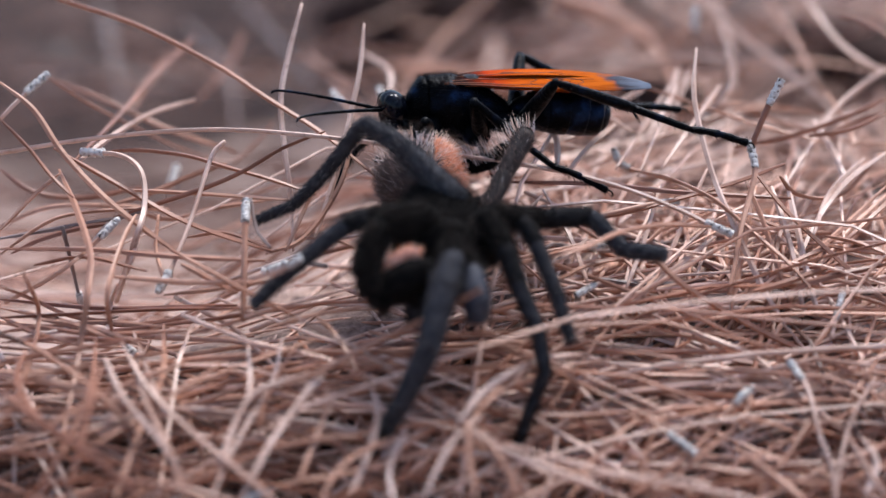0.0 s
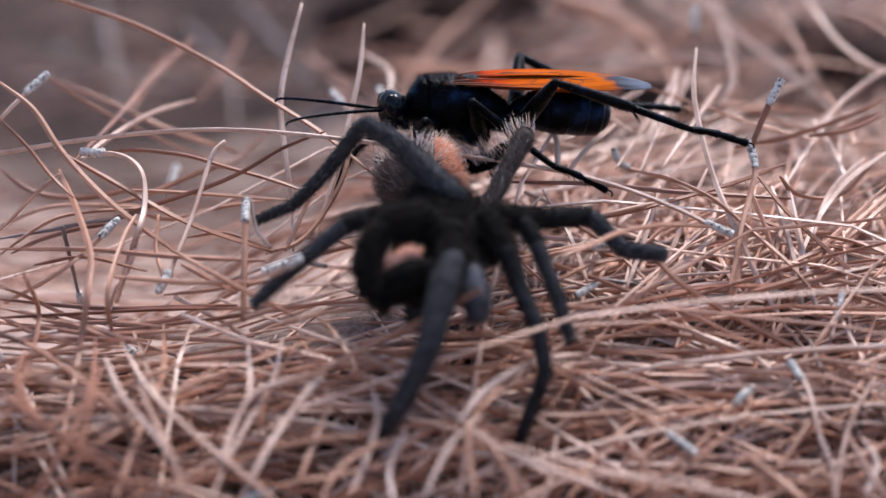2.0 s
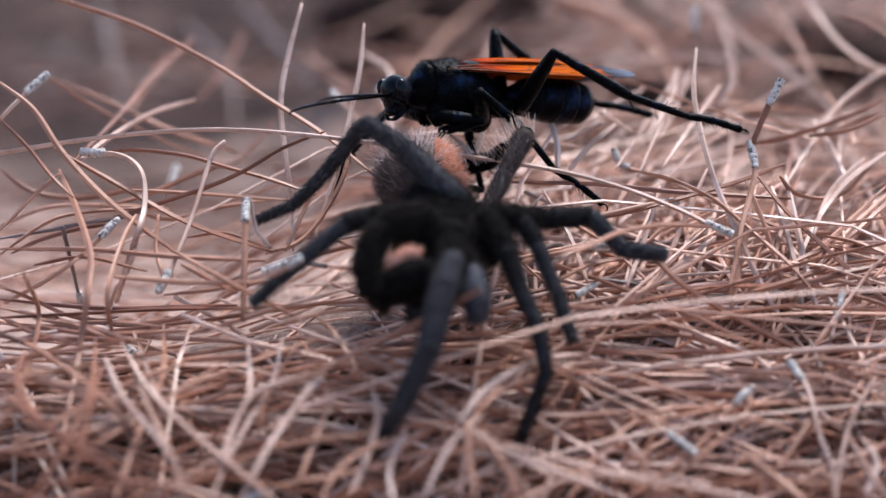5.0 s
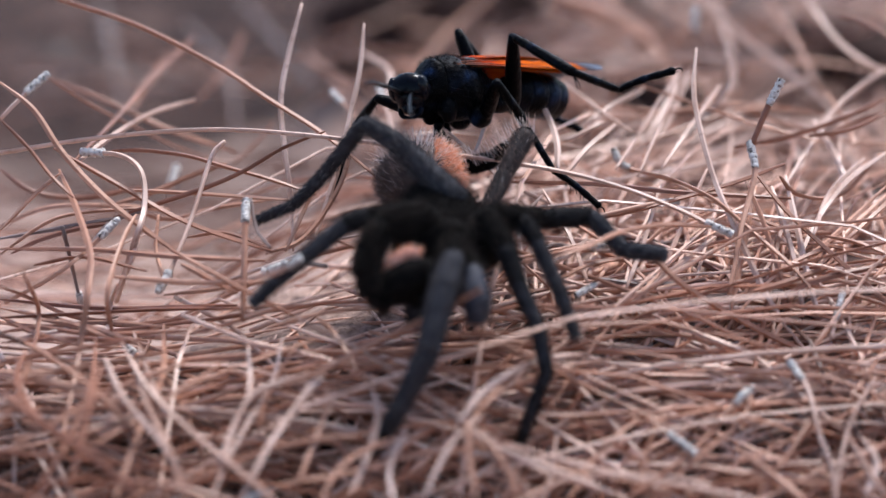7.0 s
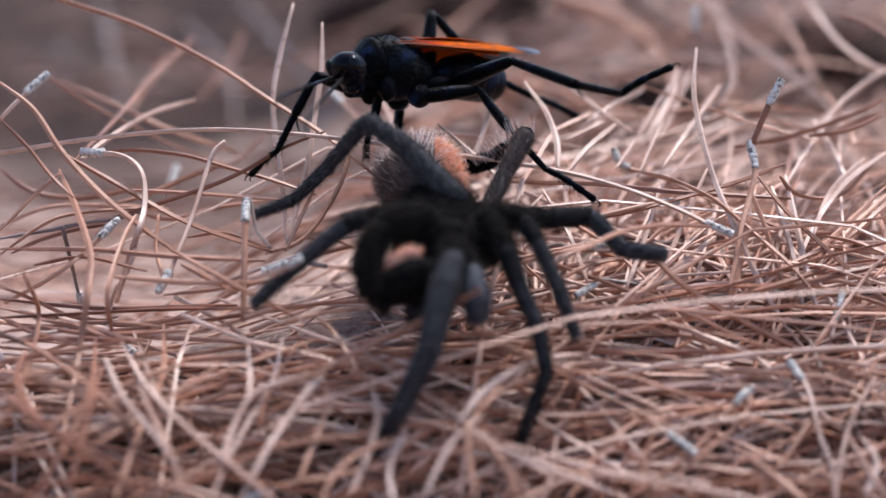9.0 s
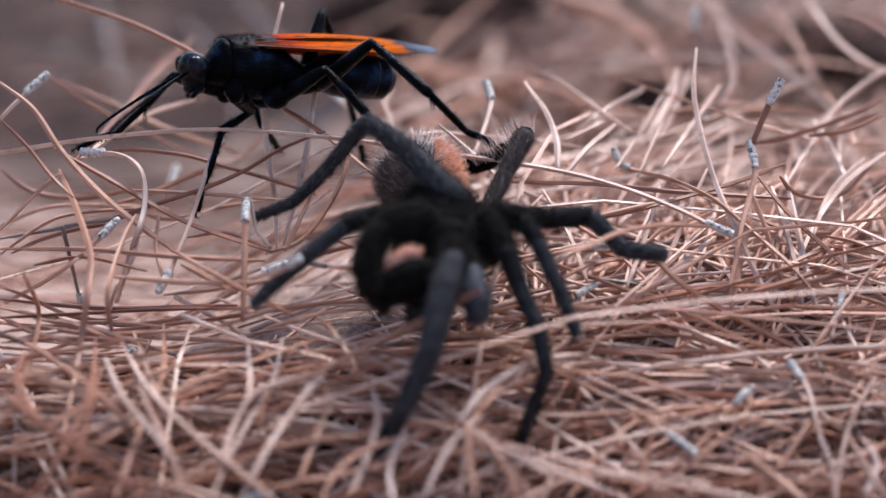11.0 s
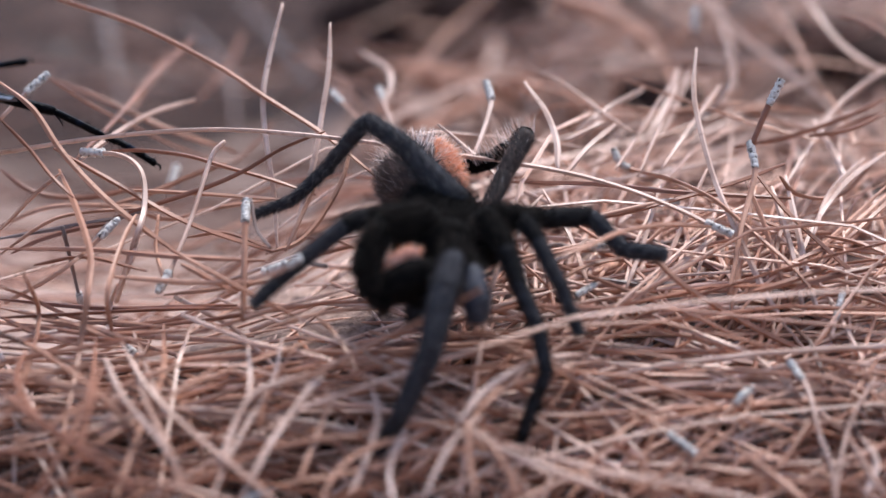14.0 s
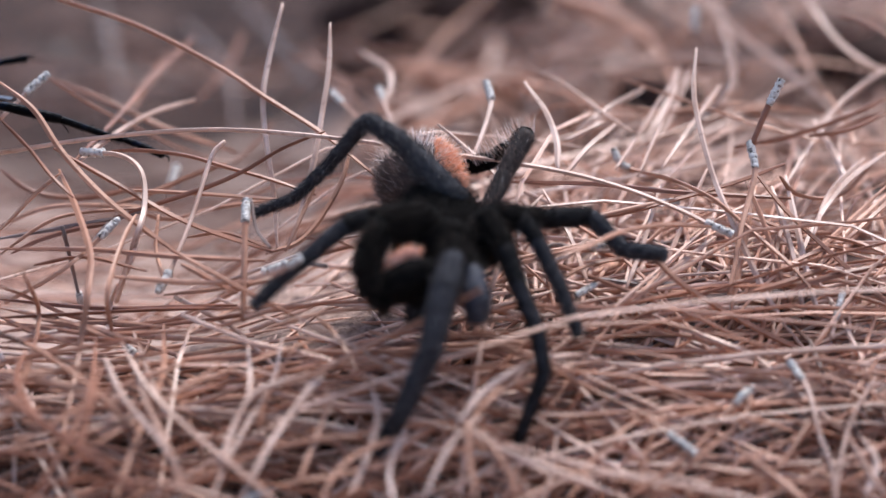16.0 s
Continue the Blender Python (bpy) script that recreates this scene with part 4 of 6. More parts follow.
needle(0.48, 1, (38.8, 18.9, -1.0), (44.4, 32.4, 4.4), (47.5, 42.7, 9.2))
needle(0.48, 1, (41.2, 20.9, -1.5), (46.7, 33.3, 3.6), (49.2, 42.4, 8.1))
needle(0.41, 1, (17.9, 14.1, 0.1), (28.0, 21.1, 1.3), (32.7, 26.1, 4.6), (39.7, 31.6, 6.9))
needle(0.50, 1, (22.5, -0.4, 4.1), (30.1, 5.5, 6.5))
needle(0.34, 3, (44.9, 14.1, 0.1), (53.8, 27.2, 5.6), (56.5, 31.9, 7.9))
needle(0.48, 1, (69.4, 19.1, -0.5), (77.5, 29.3, 4.0), (89.5, 42.7, 9.2))
needle(0.45, 2, (71.0, 9.3, 1.8), (76.6, 11.9, 4.3), (84.3, 14.7, 6.1))
needle(0.48, 0, (75.5, 31.6, 6.9), (78.3, 21.1, 2.4), (78.5, 14.9, -0.6))
needle(0.54, 0, (10.5, 71.5, 0.9), (21.0, 61.0, 1.9), (32.0, 47.7, -0.1), (38.4, 39.7, -1.2))
needle(0.41, 0, (57.6, 30.7, 3.7), (66.1, 27.0, 1.6), (78.6, 21.5, -1.1), (85.5, 18.9, -1.0))
needle(0.54, 0, (14.7, 90.3, -6.2), (29.7, 88.3, -1.2), (45.8, 84.8, -1.2), (61.7, 81.0, -2.3))
needle(0.42, 0, (11.2, -37.0, -22.1), (25.6, -39.5, -23.3), (37.9, -43.0, -24.7), (49.1, -45.4, -25.9), (60.5, -45.5, -26.1))
needle(0.42, 1, (19.7, -44.2, -25.3), (26.0, -48.9, -27.1), (39.3, -48.9, -27.1), (52.1, -44.3, -25.7), (60.8, -43.1, -25.1))
needle(0.42, 0, (26.8, -35.7, -21.0), (33.0, -44.2, -25.3), (34.1, -48.9, -27.1))
needle(0.42, 1, (15.5, -54.9, -29.9), (27.7, -52.5, -29.0), (42.0, -50.1, -27.7), (59.9, -50.1, -27.7))
needle(0.42, 0, (10.8, -55.0, -30.4), (20.9, -57.4, -31.4), (31.0, -58.7, -32.4), (43.2, -57.5, -31.9), (72.8, -56.3, -31.4))
needle(0.42, 2, (23.5, -62.0, -36.6), (38.3, -60.2, -33.8), (50.4, -58.7, -32.4))
needle(0.42, 2, (19.0, -60.6, -35.2), (33.7, -60.0, -33.4), (42.1, -59.0, -33.3))
needle(0.42, 0, (33.5, -50.1, -27.7), (37.8, -55.0, -30.4), (41.2, -59.0, -33.3), sheath=2)
needle(0.42, 0, (47.5, -60.2, -33.8), (54.6, -63.4, -38.0), (58.1, -65.0, -39.8))
needle(0.42, 0, (22.9, -35.8, -21.5), (30.3, -41.9, -24.5), (37.3, -50.1, -27.7))
needle(0.42, 1, (30.8, -34.3, -19.9), (40.3, -37.0, -21.9), (52.4, -41.9, -24.5), (66.4, -44.3, -25.7))
needle(0.42, 1, (42.8, -41.9, -24.5), (50.1, -35.8, -21.5), (56.4, -31.6, -17.7))
needle(0.42, 0, (62.9, -41.9, -24.5), (69.4, -37.0, -22.1), (76.4, -34.5, -20.4))
needle(0.42, 2, (65.9, -34.5, -20.4), (68.7, -41.9, -24.5), (74.0, -48.9, -27.1))
needle(0.42, 0, (-76.6, -33.5, -20.4), (-67.5, -35.1, -20.5), (-58.9, -34.2, -20.0), (-46.5, -39.7, -19.2))
needle(0.42, 2, (-75.7, -38.2, -20.5), (-69.2, -36.3, -20.3), (-59.1, -39.3, -20.5), (-43.1, -44.1, -18.4))
needle(0.42, 1, (-73.0, -42.4, -20.3), (-65.3, -36.6, -20.7), (-56.5, -30.3, -20.2))
needle(0.42, 2, (-76.9, -31.5, -19.8), (-69.7, -39.3, -20.3), (-60.2, -50.2, -18.7))
needle(0.42, 0, (-70.6, -33.9, -19.5), (-60.2, -38.2, -19.7), (-49.7, -51.5, -18.3))
needle(0.42, 2, (-74.0, -46.5, -19.6), (-63.2, -43.6, -19.9), (-49.0, -50.1, -18.4))
needle(0.42, 2, (-65.4, -30.3, -20.2), (-55.2, -32.7, -21.0), (-43.2, -35.0, -18.7))
needle(0.42, 0, (-77.7, -27.6, -19.5), (-65.7, -34.1, -19.6), (-55.6, -43.6, -19.9))

needle(0.44, 1, (-23.2, -58.0, -1.9), (-25.2, -58.0, -3.2), (-27.8, -57.5, -4.5), (-31.3, -56.0, -5.5), sheath=1, wrap=2.2)


# the topmost needles of the bank: long, whole, one over another
top = random.Random(77)
for _ in range(142):
    x, y = top.uniform(-84, 84), top.uniform(-92, -40)
    if abs(x) < 26 and y > -64:
        continue
    steep = top.random() < (0.62 if x < -10 else 0.34)
    a = top.choice((1, -1)) * top.uniform(0.75, 1.5) if steep else top.gauss(-0.04, 0.24)
    ln = top.uniform(34, 74) if steep else top.uniform(70, 150)
    bow, rise = top.gauss(0, 0.16) * ln, top.uniform(0.4, 3.6)
    pts = []
    for k in range(6):
        t = k / 5 - 0.5
        px = x + t * ln * math.cos(a) - bow * (0.25 - t * t) * math.sin(a)
        py = y + t * ln * math.sin(a) + bow * (0.25 - t * t) * math.cos(a)
        pts.append((px, py, bed(px, py) * 0.85 + bed(x, y) * 0.15 + rise + 2.0 * (0.25 - t * t)))
    if max(p[1] for p in pts) > -27:
        continue
    needle(top.uniform(0.42, 0.56), top.choice((0, 0, 0, 1, 1, 1, 2) if y > -76 else (0, 0, 0, 2, 2, 2, 1)), *pts, sheath=top.choice((0, 0, 0, 0, 0, 1)))


# ---- dark lumps behind the crest, put where hollows lie in shade ----
def shade_lump(centre, size, tilt, seed):
    """A half-buried dark lump, a broken, furrowed slab, standing in for a shaded gap."""
    s = Shape()
    nu, nv = 40, 22
    rows = []
    for i in range(nv + 1):
        th = math.pi * i / nv
        for j in range(nu):
            ph = 2 * math.pi * j / nu
            p = Vector((math.cos(th), math.sin(th) * math.cos(ph), math.sin(th) * math.sin(ph)))
            q = Vector([math.copysign(abs(c) ** 0.6, c) for c in p])
            r = 1 + 0.22 * noise.noise(q * 1.7 + Vector((seed, 0, 0))) + 0.10 * noise.noise(Vector((q.x * 1.5, q.y * 7, q.z * 7 + seed)))
            rows.append(Vector((q.x * size[0], q.y * size[1], q.z * size[2])) * r)
    s.add(rows, [(i * nu + j, (i + 1) * nu + j, (i + 1) * nu + (j + 1) % nu, i * nu + (j + 1) % nu) for i in range(nv) for j in range(nu)])
    ob = new("shade_lump", s.mesh("shade_lump", M_SHADE_LUMP))
    ob.matrix_basis = pose(*at(centre), *tilt)
    for u, v, w in ((-0.45, -0.55, 0.8), (0.4, -0.7, 0.55), (0.05, -0.35, 0.98)):
        f = Shape()
        f.ball((u * size[0], v * size[1], w * size[2]), (size[0] * 0.4, size[1] * 0.35, size[2] * 0.16), Euler((0.7 * w, 0.3 * u, u)).to_matrix(), 24, 14, rough=0.5)
        part("flake", f, M_SHADE_LUMP, ob)
    return tagged(ob, "dark lump standing in for a shaded hollow among pine needles", "bark", "bark fragments")


# three lumps added to darken shaded gaps in the litter
shade_lump((-3.3, 282.9, -24.9), (33, 14, 17), (8, -6, 12), 1)
shade_lump((109.8, 191.1, -17.5), (17, 10, 8), (0, 10, -20), 4)
shade_lump((52.2, 129.3, -15.2), (9, 7, 5), (0, 0, 30), 7)


# ---- the tarantula ----
spider = new("tarantula")
tagged(spider, "black hairy tarantula with rusty abdomen, limp on pine needles", "spider")
hrng = random.Random(21)


def ball_roots(rng, centre, radii, turn, count, keep=None):
    out = []
    while len(out) < count:
        p = Vector((rng.gauss(0, 1), rng.gauss(0, 1), rng.gauss(0, 1))).normalized()
        if keep and not keep(p):
            continue
        nrm = Vector((p.x / radii[0], p.y / radii[1], p.z / radii[2])).normalized()
        out.append((Vector(centre) + turn @ Vector((p.x * radii[0], p.y * radii[1], p.z * radii[2])), turn @ nrm))
    return out


def limb_roots(rng, a, b, ra, rb, count):
    d = (b - a)
    s = d.orthogonal().normalized()
    u = d.normalized().cross(s)
    out = []
    for _ in range(count):
        t, g = rng.random(), rng.uniform(0, 6.283)
        nrm = s * math.cos(g) + u * math.sin(g)
        out.append((a + d * t + nrm * (ra + (rb - ra) * t) * 0.95, (nrm + d.normalized() * 1.1).normalized()))
    return out


def limb(s, a, b, ra, rb, bulge=0.12):
    """A rounded leg segment, fuller in its middle, its ends closed in."""
    pts, rad = [], []
    for i in range(11):
        t = i / 10
        pts.append(a + (b - a) * t)
        r = (ra + (rb - ra) * t) * (1 + bulge * math.sin(math.pi * t))
        rad.append(r * min(1.0, 0.84 + 0.75 * min(t, 1 - t) ** 0.7))
    s.tube(pts, rad, 12)


def spider_leg(name, skin, hair, hip, joints, radii, names, fuzz=1.0, long=1.9, slim=0.84, label="", bristle=None, same=False, knee=None):
    """The first segment carries the others; they all sit in the space of the hip."""
    hip = Vector(hip)
    line = [Vector(j) - hip for j in [hip, *joints]]
    top = None
    for i, seg in enumerate(names):
        a, b = line[i], line[i + 1]
        ra, rb = radii[i] * (slim if i else 1.1), radii[i + 1] * slim
        ext = (b - a).normalized() * rb * 0.35
        s = Shape()
        limb(s, a - ext, b + ext, ra, rb, 0.08)
        count = int(fuzz * (190 + 105 * (b - a).length))
        roots = limb_roots(hrng, a, b, ra, rb, count)
        s.hairs(hrng, roots, 1.5 if fuzz > 1.5 else 1.15 if i < 2 else 0.85, 0.034, droop=0.1, spread=0.4)
        if bristle:
            s.hairs(hrng, limb_roots(hrng, a, b, ra, rb, count // 7 if i > 1 else count // 20), long if i > 1 else 1.2, 0.05 if i > 1 else 0.03, slot=2, droop=-0.2, lean=(-0.3, 0, 2.0), spread=0.3)
        else:
            s.hairs(hrng, limb_roots(hrng, a, b, ra, rb, count // 5 if i else count // 2), long * (1.15 if i < 3 else 0.7) if i else 2.6, 0.024, droop=0.15, spread=0.5)
        if top is None:
            near = (M_VELVET, M_HAIR_BROWN) if skin in (M_DARKSKIN, M_GREYSKIN) and not same else (skin, hair)
            top = part(name, s, (*near, bristle or hair), spider, label)
            top.location = at(hip)
        elif i == 1 and skin is M_DARKSKIN and not same:
            part(seg, s, (knee or M_MIDSKIN, M_HAIR_GREY if knee else M_HAIR_MID, bristle or hair), top)
        else:
            part(seg, s, (M_VELVET, M_HAIR_DARK, bristle) if bristle and i > 1 else (skin, hair, bristle or hair), top)
    return top


leg_rear_left = spider_leg("leg", M_DARKSKIN, M_HAIR_GREY, (2.6, -39.3, 2.7), [(-7.2, -34.7, 11.4), (-13.3, -31.7, 14.6), (-20.4, -27.3, 4.6), (-26.0, -24.9, -1.5), (-32.5, -23.7, -4.6)], [2.1, 1.95, 1.5, 1.2, 1.0, 0.85], ('leg', 'patella', 'tibia', 'metatarsus', 'tarsus'), 1, same=True)
leg_mid_left = spider_leg("leg", M_DARKSKIN, M_HAIR_GREY, (-3.2, -46.7, 2.1), [(-12.4, -48.7, 2.6), (-15.8, -49.9, 1.8), (-22.9, -52.6, -3.6), (-27.0, -53.5, -7.0), (-30.8, -55.5, -10.2)], [2.1, 1.9, 1.6, 1.3, 1.2, 0.9], ('leg', 'patella', 'tibia', 'metatarsus', 'tarsus'), 1)
leg_front_right = spider_leg("leg", M_DARKSKIN, M_HAIR_GREY, (2.0, -51.5, 0.1), [(1.6, -60.1, -1.0), (0.0, -65.4, -4.8), (-2.3, -70.8, -12.8), (-7.0, -71.5, -22.4), (-11.4, -66.7, -31.0)], [1.5, 1.9, 2.2, 1.8, 1.3, 0.9], ('leg', 'patella', 'tibia', 'metatarsus', 'tarsus'), 1.3, slim=0.98, knee=M_DARKSKIN)
spider_leg("leg", M_VELVET, M_HAIR_BROWN, (-2.2, -48.8, 2.2), [(-9.6, -54.6, 2.5), (-11.9, -57.6, -0.5), (-12.2, -59.6, -3.6), (-11.2, -60.6, -6.4), (-8.6, -60.4, -8.4)], [2.4, 2.4, 2.3, 2.1, 1.9, 1.5], ('leg', 'patella', 'tibia', 'metatarsus', 'tarsus'), 2.2, long=2.6, slim=0.86)
leg_right_one = spider_leg("leg", M_DARKSKIN, M_HAIR_DARK, (7.1, -46.7, 2.1), [(10.1, -53.9, -1.1), (11.9, -57.3, -5.8), (15.2, -61.4, -12.6), (16.2, -65.1, -18.5), (12.1, -65.3, -30.1)], [2.1, 1.85, 1.5, 1.25, 1.1, 0.85], ('leg', 'patella', 'tibia', 'metatarsus', 'tarsus'), 1)
leg_right_two = spider_leg("leg", M_DARKSKIN, M_HAIR_GREY, (8.0, -44.7, 2.0), [(13.1, -47.9, 1.7), (15.1, -50.8, -1.1), (18.4, -55.0, -8.5), (19.7, -57.2, -12.6), (20.6, -59.0, -15.2)], [1.9, 1.6, 1.35, 1.2, 1.0, 0.8], ('leg', 'patella', 'tibia', 'metatarsus', 'tarsus'), 1)
spider_leg("leg", M_DARKSKIN, M_HAIR_GREY, (8.6, -39.0, 0.1), [(16.7, -38.1, -0.5), (24.8, -38.0, 0.0), (27.6, -39.7, -2.4), (30.3, -42.5, -4.7), (36.8, -44.6, -4.8)], [2.0, 1.85, 1.6, 1.45, 1.5, 1.35], ('leg', 'patella', 'tibia', 'metatarsus', 'tarsus'), 1)
spider_leg("leg", M_BROWNSKIN, M_HAIR_FLANK, (7.3, -34.9, -0.1), [(10.7, -30.1, 5.6), (14.2, -25.5, 11.0), (12.9, -21.1, 8.1), (8.7, -19.8, 5.3), (4.1, -19.2, 3.8)], [1.25, 1.6, 1.85, 1.8, 1.75, 1.4], ('leg', 'patella', 'tibia', 'metatarsus', 'tarsus'), 0.8, long=3.0, slim=0.92, bristle=M_HAIR_PINK)
spider_leg("pedipalp", M_GREYSKIN, M_HAIR_GREY, (3.1, -54.9, -0.9), [(4.6, -60.7, -3.1), (5.2, -63.8, -6.4), (5.6, -64.6, -9.9)], [1.3, 1.9, 2.7, 1.8], ('pedipalp', 'palp_tibia', 'palp_tarsus'), 1)
spider_leg("pedipalp", M_DARKSKIN, M_HAIR_DARK, (-2.2, -57.3, -4.6), [(-3.6, -58.0, -7.0), (-4.4, -58.4, -9.4), (-4.9, -58.8, -12.4)], [2.2, 2.0, 1.7, 1.1], ('pedipalp', 'palp_tibia', 'palp_tarsus'), 1)


def spider_body():
    # abdomen: dark below, a coat of rusty bristles above
    c, r = Vector((-4.4, -22.5, 2.2)), (7.3, 8.6, 7.0)
    turn = Matrix.Rotation(radians(-18), 3, "X")
    s = Shape()
    s.ball(c, r, turn, 36, 24, rough=0.05)
    s.hairs(hrng, ball_roots(hrng, c, r, turn, 2600, lambda p: p.x < 0.5 and p.z < 0.6), 1.6, 0.026, slot=5, droop=0.2, lean=(-0.1, 0.7, 0.8), spread=0.14)
    s.hairs(hrng, ball_roots(hrng, c, r, turn, 1700, lambda p: p.x > 0.38 and p.z > -0.7), 2.4, 0.055, slot=2, droop=0.35, spread=0.5, lean=(0.2, 0.3, 0.2))
    s.hairs(hrng, ball_roots(hrng, c, r, turn, 420, lambda p: p.z > 0.4), 3.8, 0.06, slot=4, droop=0.4, spread=0.6, lean=(0.15, 0.2, 0.3))
    s.hairs(hrng, ball_roots(hrng, c, r, turn, 420, lambda p: p.x < -0.1), 2.6, 0.024, slot=6, droop=0.2, lean=(0, 0.5, 0.5), spread=0.2)
    part("abdomen", s, (M_BELLY, M_HAIR_DARK, M_HAIR_RED, M_HAIR_GREY, M_HAIR_PINK, M_HAIR_FLANK, M_HAIR_PALE), spider, "dark abdomen with rusty bristles")
    c, r = Vector((-0.8, -41.0, 0.3)), (7.2, 8.0, 3.4)
    turn = Matrix.Rotation(radians(34), 3, "X")
    s = Shape()
    s.ball(c, r, turn, 32, 18, rough=0.05)
    s.hairs(hrng, ball_roots(hrng, c, r, turn, 3400), 2.0, 0.035, slot=1)
    part("carapace", s, (M_VELVET, M_HAIR_BROWN), spider)

    c, r, turn = Vector((-6.0, -60.2, -4.9)), (3.1, 2.8, 6.0), Euler([radians(a) for a in (10, 58, 0)]).to_matrix()
    s = Shape()
    s.ball(c, r, turn, 24, 16, rough=0.05)
    s.hairs(hrng, ball_roots(hrng, c, r, turn, 500), 1.1, 0.05, slot=1)
    part("chelicera", s, (M_VELVET, M_HAIR_DARK), spider)
    c, r, turn = Vector((0.1, -58.3, -5.5)), (3.0, 2.6, 5.6), Euler([radians(a) for a in (20, 20, 0)]).to_matrix()
    s = Shape()
    s.ball(c, r, turn, 24, 16, rough=0.05)
    s.hairs(hrng, ball_roots(hrng, c, r, turn, 500), 1.1, 0.05, slot=1)
    part("chelicera", s, (M_VELVET, M_HAIR_DARK), spider)
    c, r, turn = Vector((-6.8, -57.9, -2.2)), (3.7, 1.2, 1.75), Euler([radians(a) for a in (0, -30, 0)]).to_matrix()
    s = Shape()
    s.ball(c, r, turn, 24, 16, rough=0.05)
    s.hairs(hrng, ball_roots(hrng, c, r, turn, 400), 1, 0.05, slot=1)
    part("mouth_fringe", s, (M_MOUTH, M_HAIR_RED), spider, "salmon-pink fringe of mouth hair")
    c, r, turn = Vector((-0.8, -49.4, -3.4)), (7.6, 4.0, 6.5), Euler([radians(a) for a in (10, 0, 0)]).to_matrix()
    s = Shape()
    s.ball(c, r, turn, 24, 16, rough=0.05)
    s.hairs(hrng, ball_roots(hrng, c, r, turn, 1200), 1.8, 0.05, slot=1)
    part("sternum", s, (M_VELVET, M_HAIR_BROWN), spider)
    c, r, turn = Vector((7.1, -47.9, -1.9)), (3.4, 3.5, 4.2), Euler([radians(a) for a in (10, 0, 0)]).to_matrix()
    s = Shape()
    s.ball(c, r, turn, 24, 16, rough=0.05)
    s.hairs(hrng, ball_roots(hrng, c, r, turn, 600), 1.8, 0.05, slot=1)
    part("sternum_plate", s, (M_VELVET, M_HAIR_BROWN), spider)


spider_body()


# ---- the wasp ----
wasp = new("spider_wasp")
tagged(wasp, "blue-black spider wasp with orange wings, walking over pine needles", "wasp")
wrng = random.Random(5)


def make_head():
    s = Shape()
    tilt = Matrix.Rotation(radians(12), 3, "Y")
    s.ball((0.0, 0, 0.2), (2.6, 3.75, 3.1), tilt, 28, 18, rough=0.04, squash=lambda p: Vector((p.x, p.y * (1 - 0.16 * max(0.0, -p.z)), p.z)))
    s.ball((0.6, 0, -1.5), (2.1, 2.5, 2.9), tilt, 22, 14, rough=0.03)
    s.ball((2.0, 0, -2.7), (0.9, 1.4, 1.0), tilt, 18, 12)
    s.hairs(wrng, ball_roots(wrng, (0, 0, 0.2), (2.6, 3.7, 3.4), tilt, 260), 0.8, 0.022, slot=0)
    head = part("head", s, M_HEAD, wasp)
    for k in (1, -1):
        e = Shape()
        e.ball((0.5, 2.6 * k, 0.5), (1.55, 1.1, 2.4), Matrix.Rotation(radians(12), 3, "Y"), 20, 14)
        part("eye", e, M_EYE, head, "dark compound eye")
        j = Shape()
        j.tube(spline([(1.0, 1.8 * k, -2.9), (1.8, 1.6 * k, -3.7), (2.2, 0.9 * k, -4.1), (2.2, 0.0 * k, -4.2)], 4), [0.6 - 0.028 * i for i in range(13)], 8)
        part("mandible", j, M_CUTICLE, head)
    for y, z in ((0, 3.15), (0.6, 2.95), (-0.6, 2.95)):
        o = Shape()
        o.ball((0.7, y, z), (0.24, 0.24, 0.24), None, 10, 8)
        part("ocellus", o, M_EYE, head)
    return head


def make_antenna(head, k):
    s = Shape()
    line = spline([(0, 0, 0), (4.5, 0.3 * k, 0.1), (10, 0.9 * k, 0.1), (15.5, 1.6 * k, -0.1), (18.6, 2.1 * k, -0.5), (19.4, 2.4 * k, -1.1)], 9)
    m = len(line)
    s.tube(line, [(0.40 - 0.19 * i / m) * (1.0 if i % 3 else 0.8) for i in range(m)], 8)
    a = part("antenna", s, M_CUTICLE, head)
    a.location = at((2.1, 0.9 * k, 0.1))
    return a


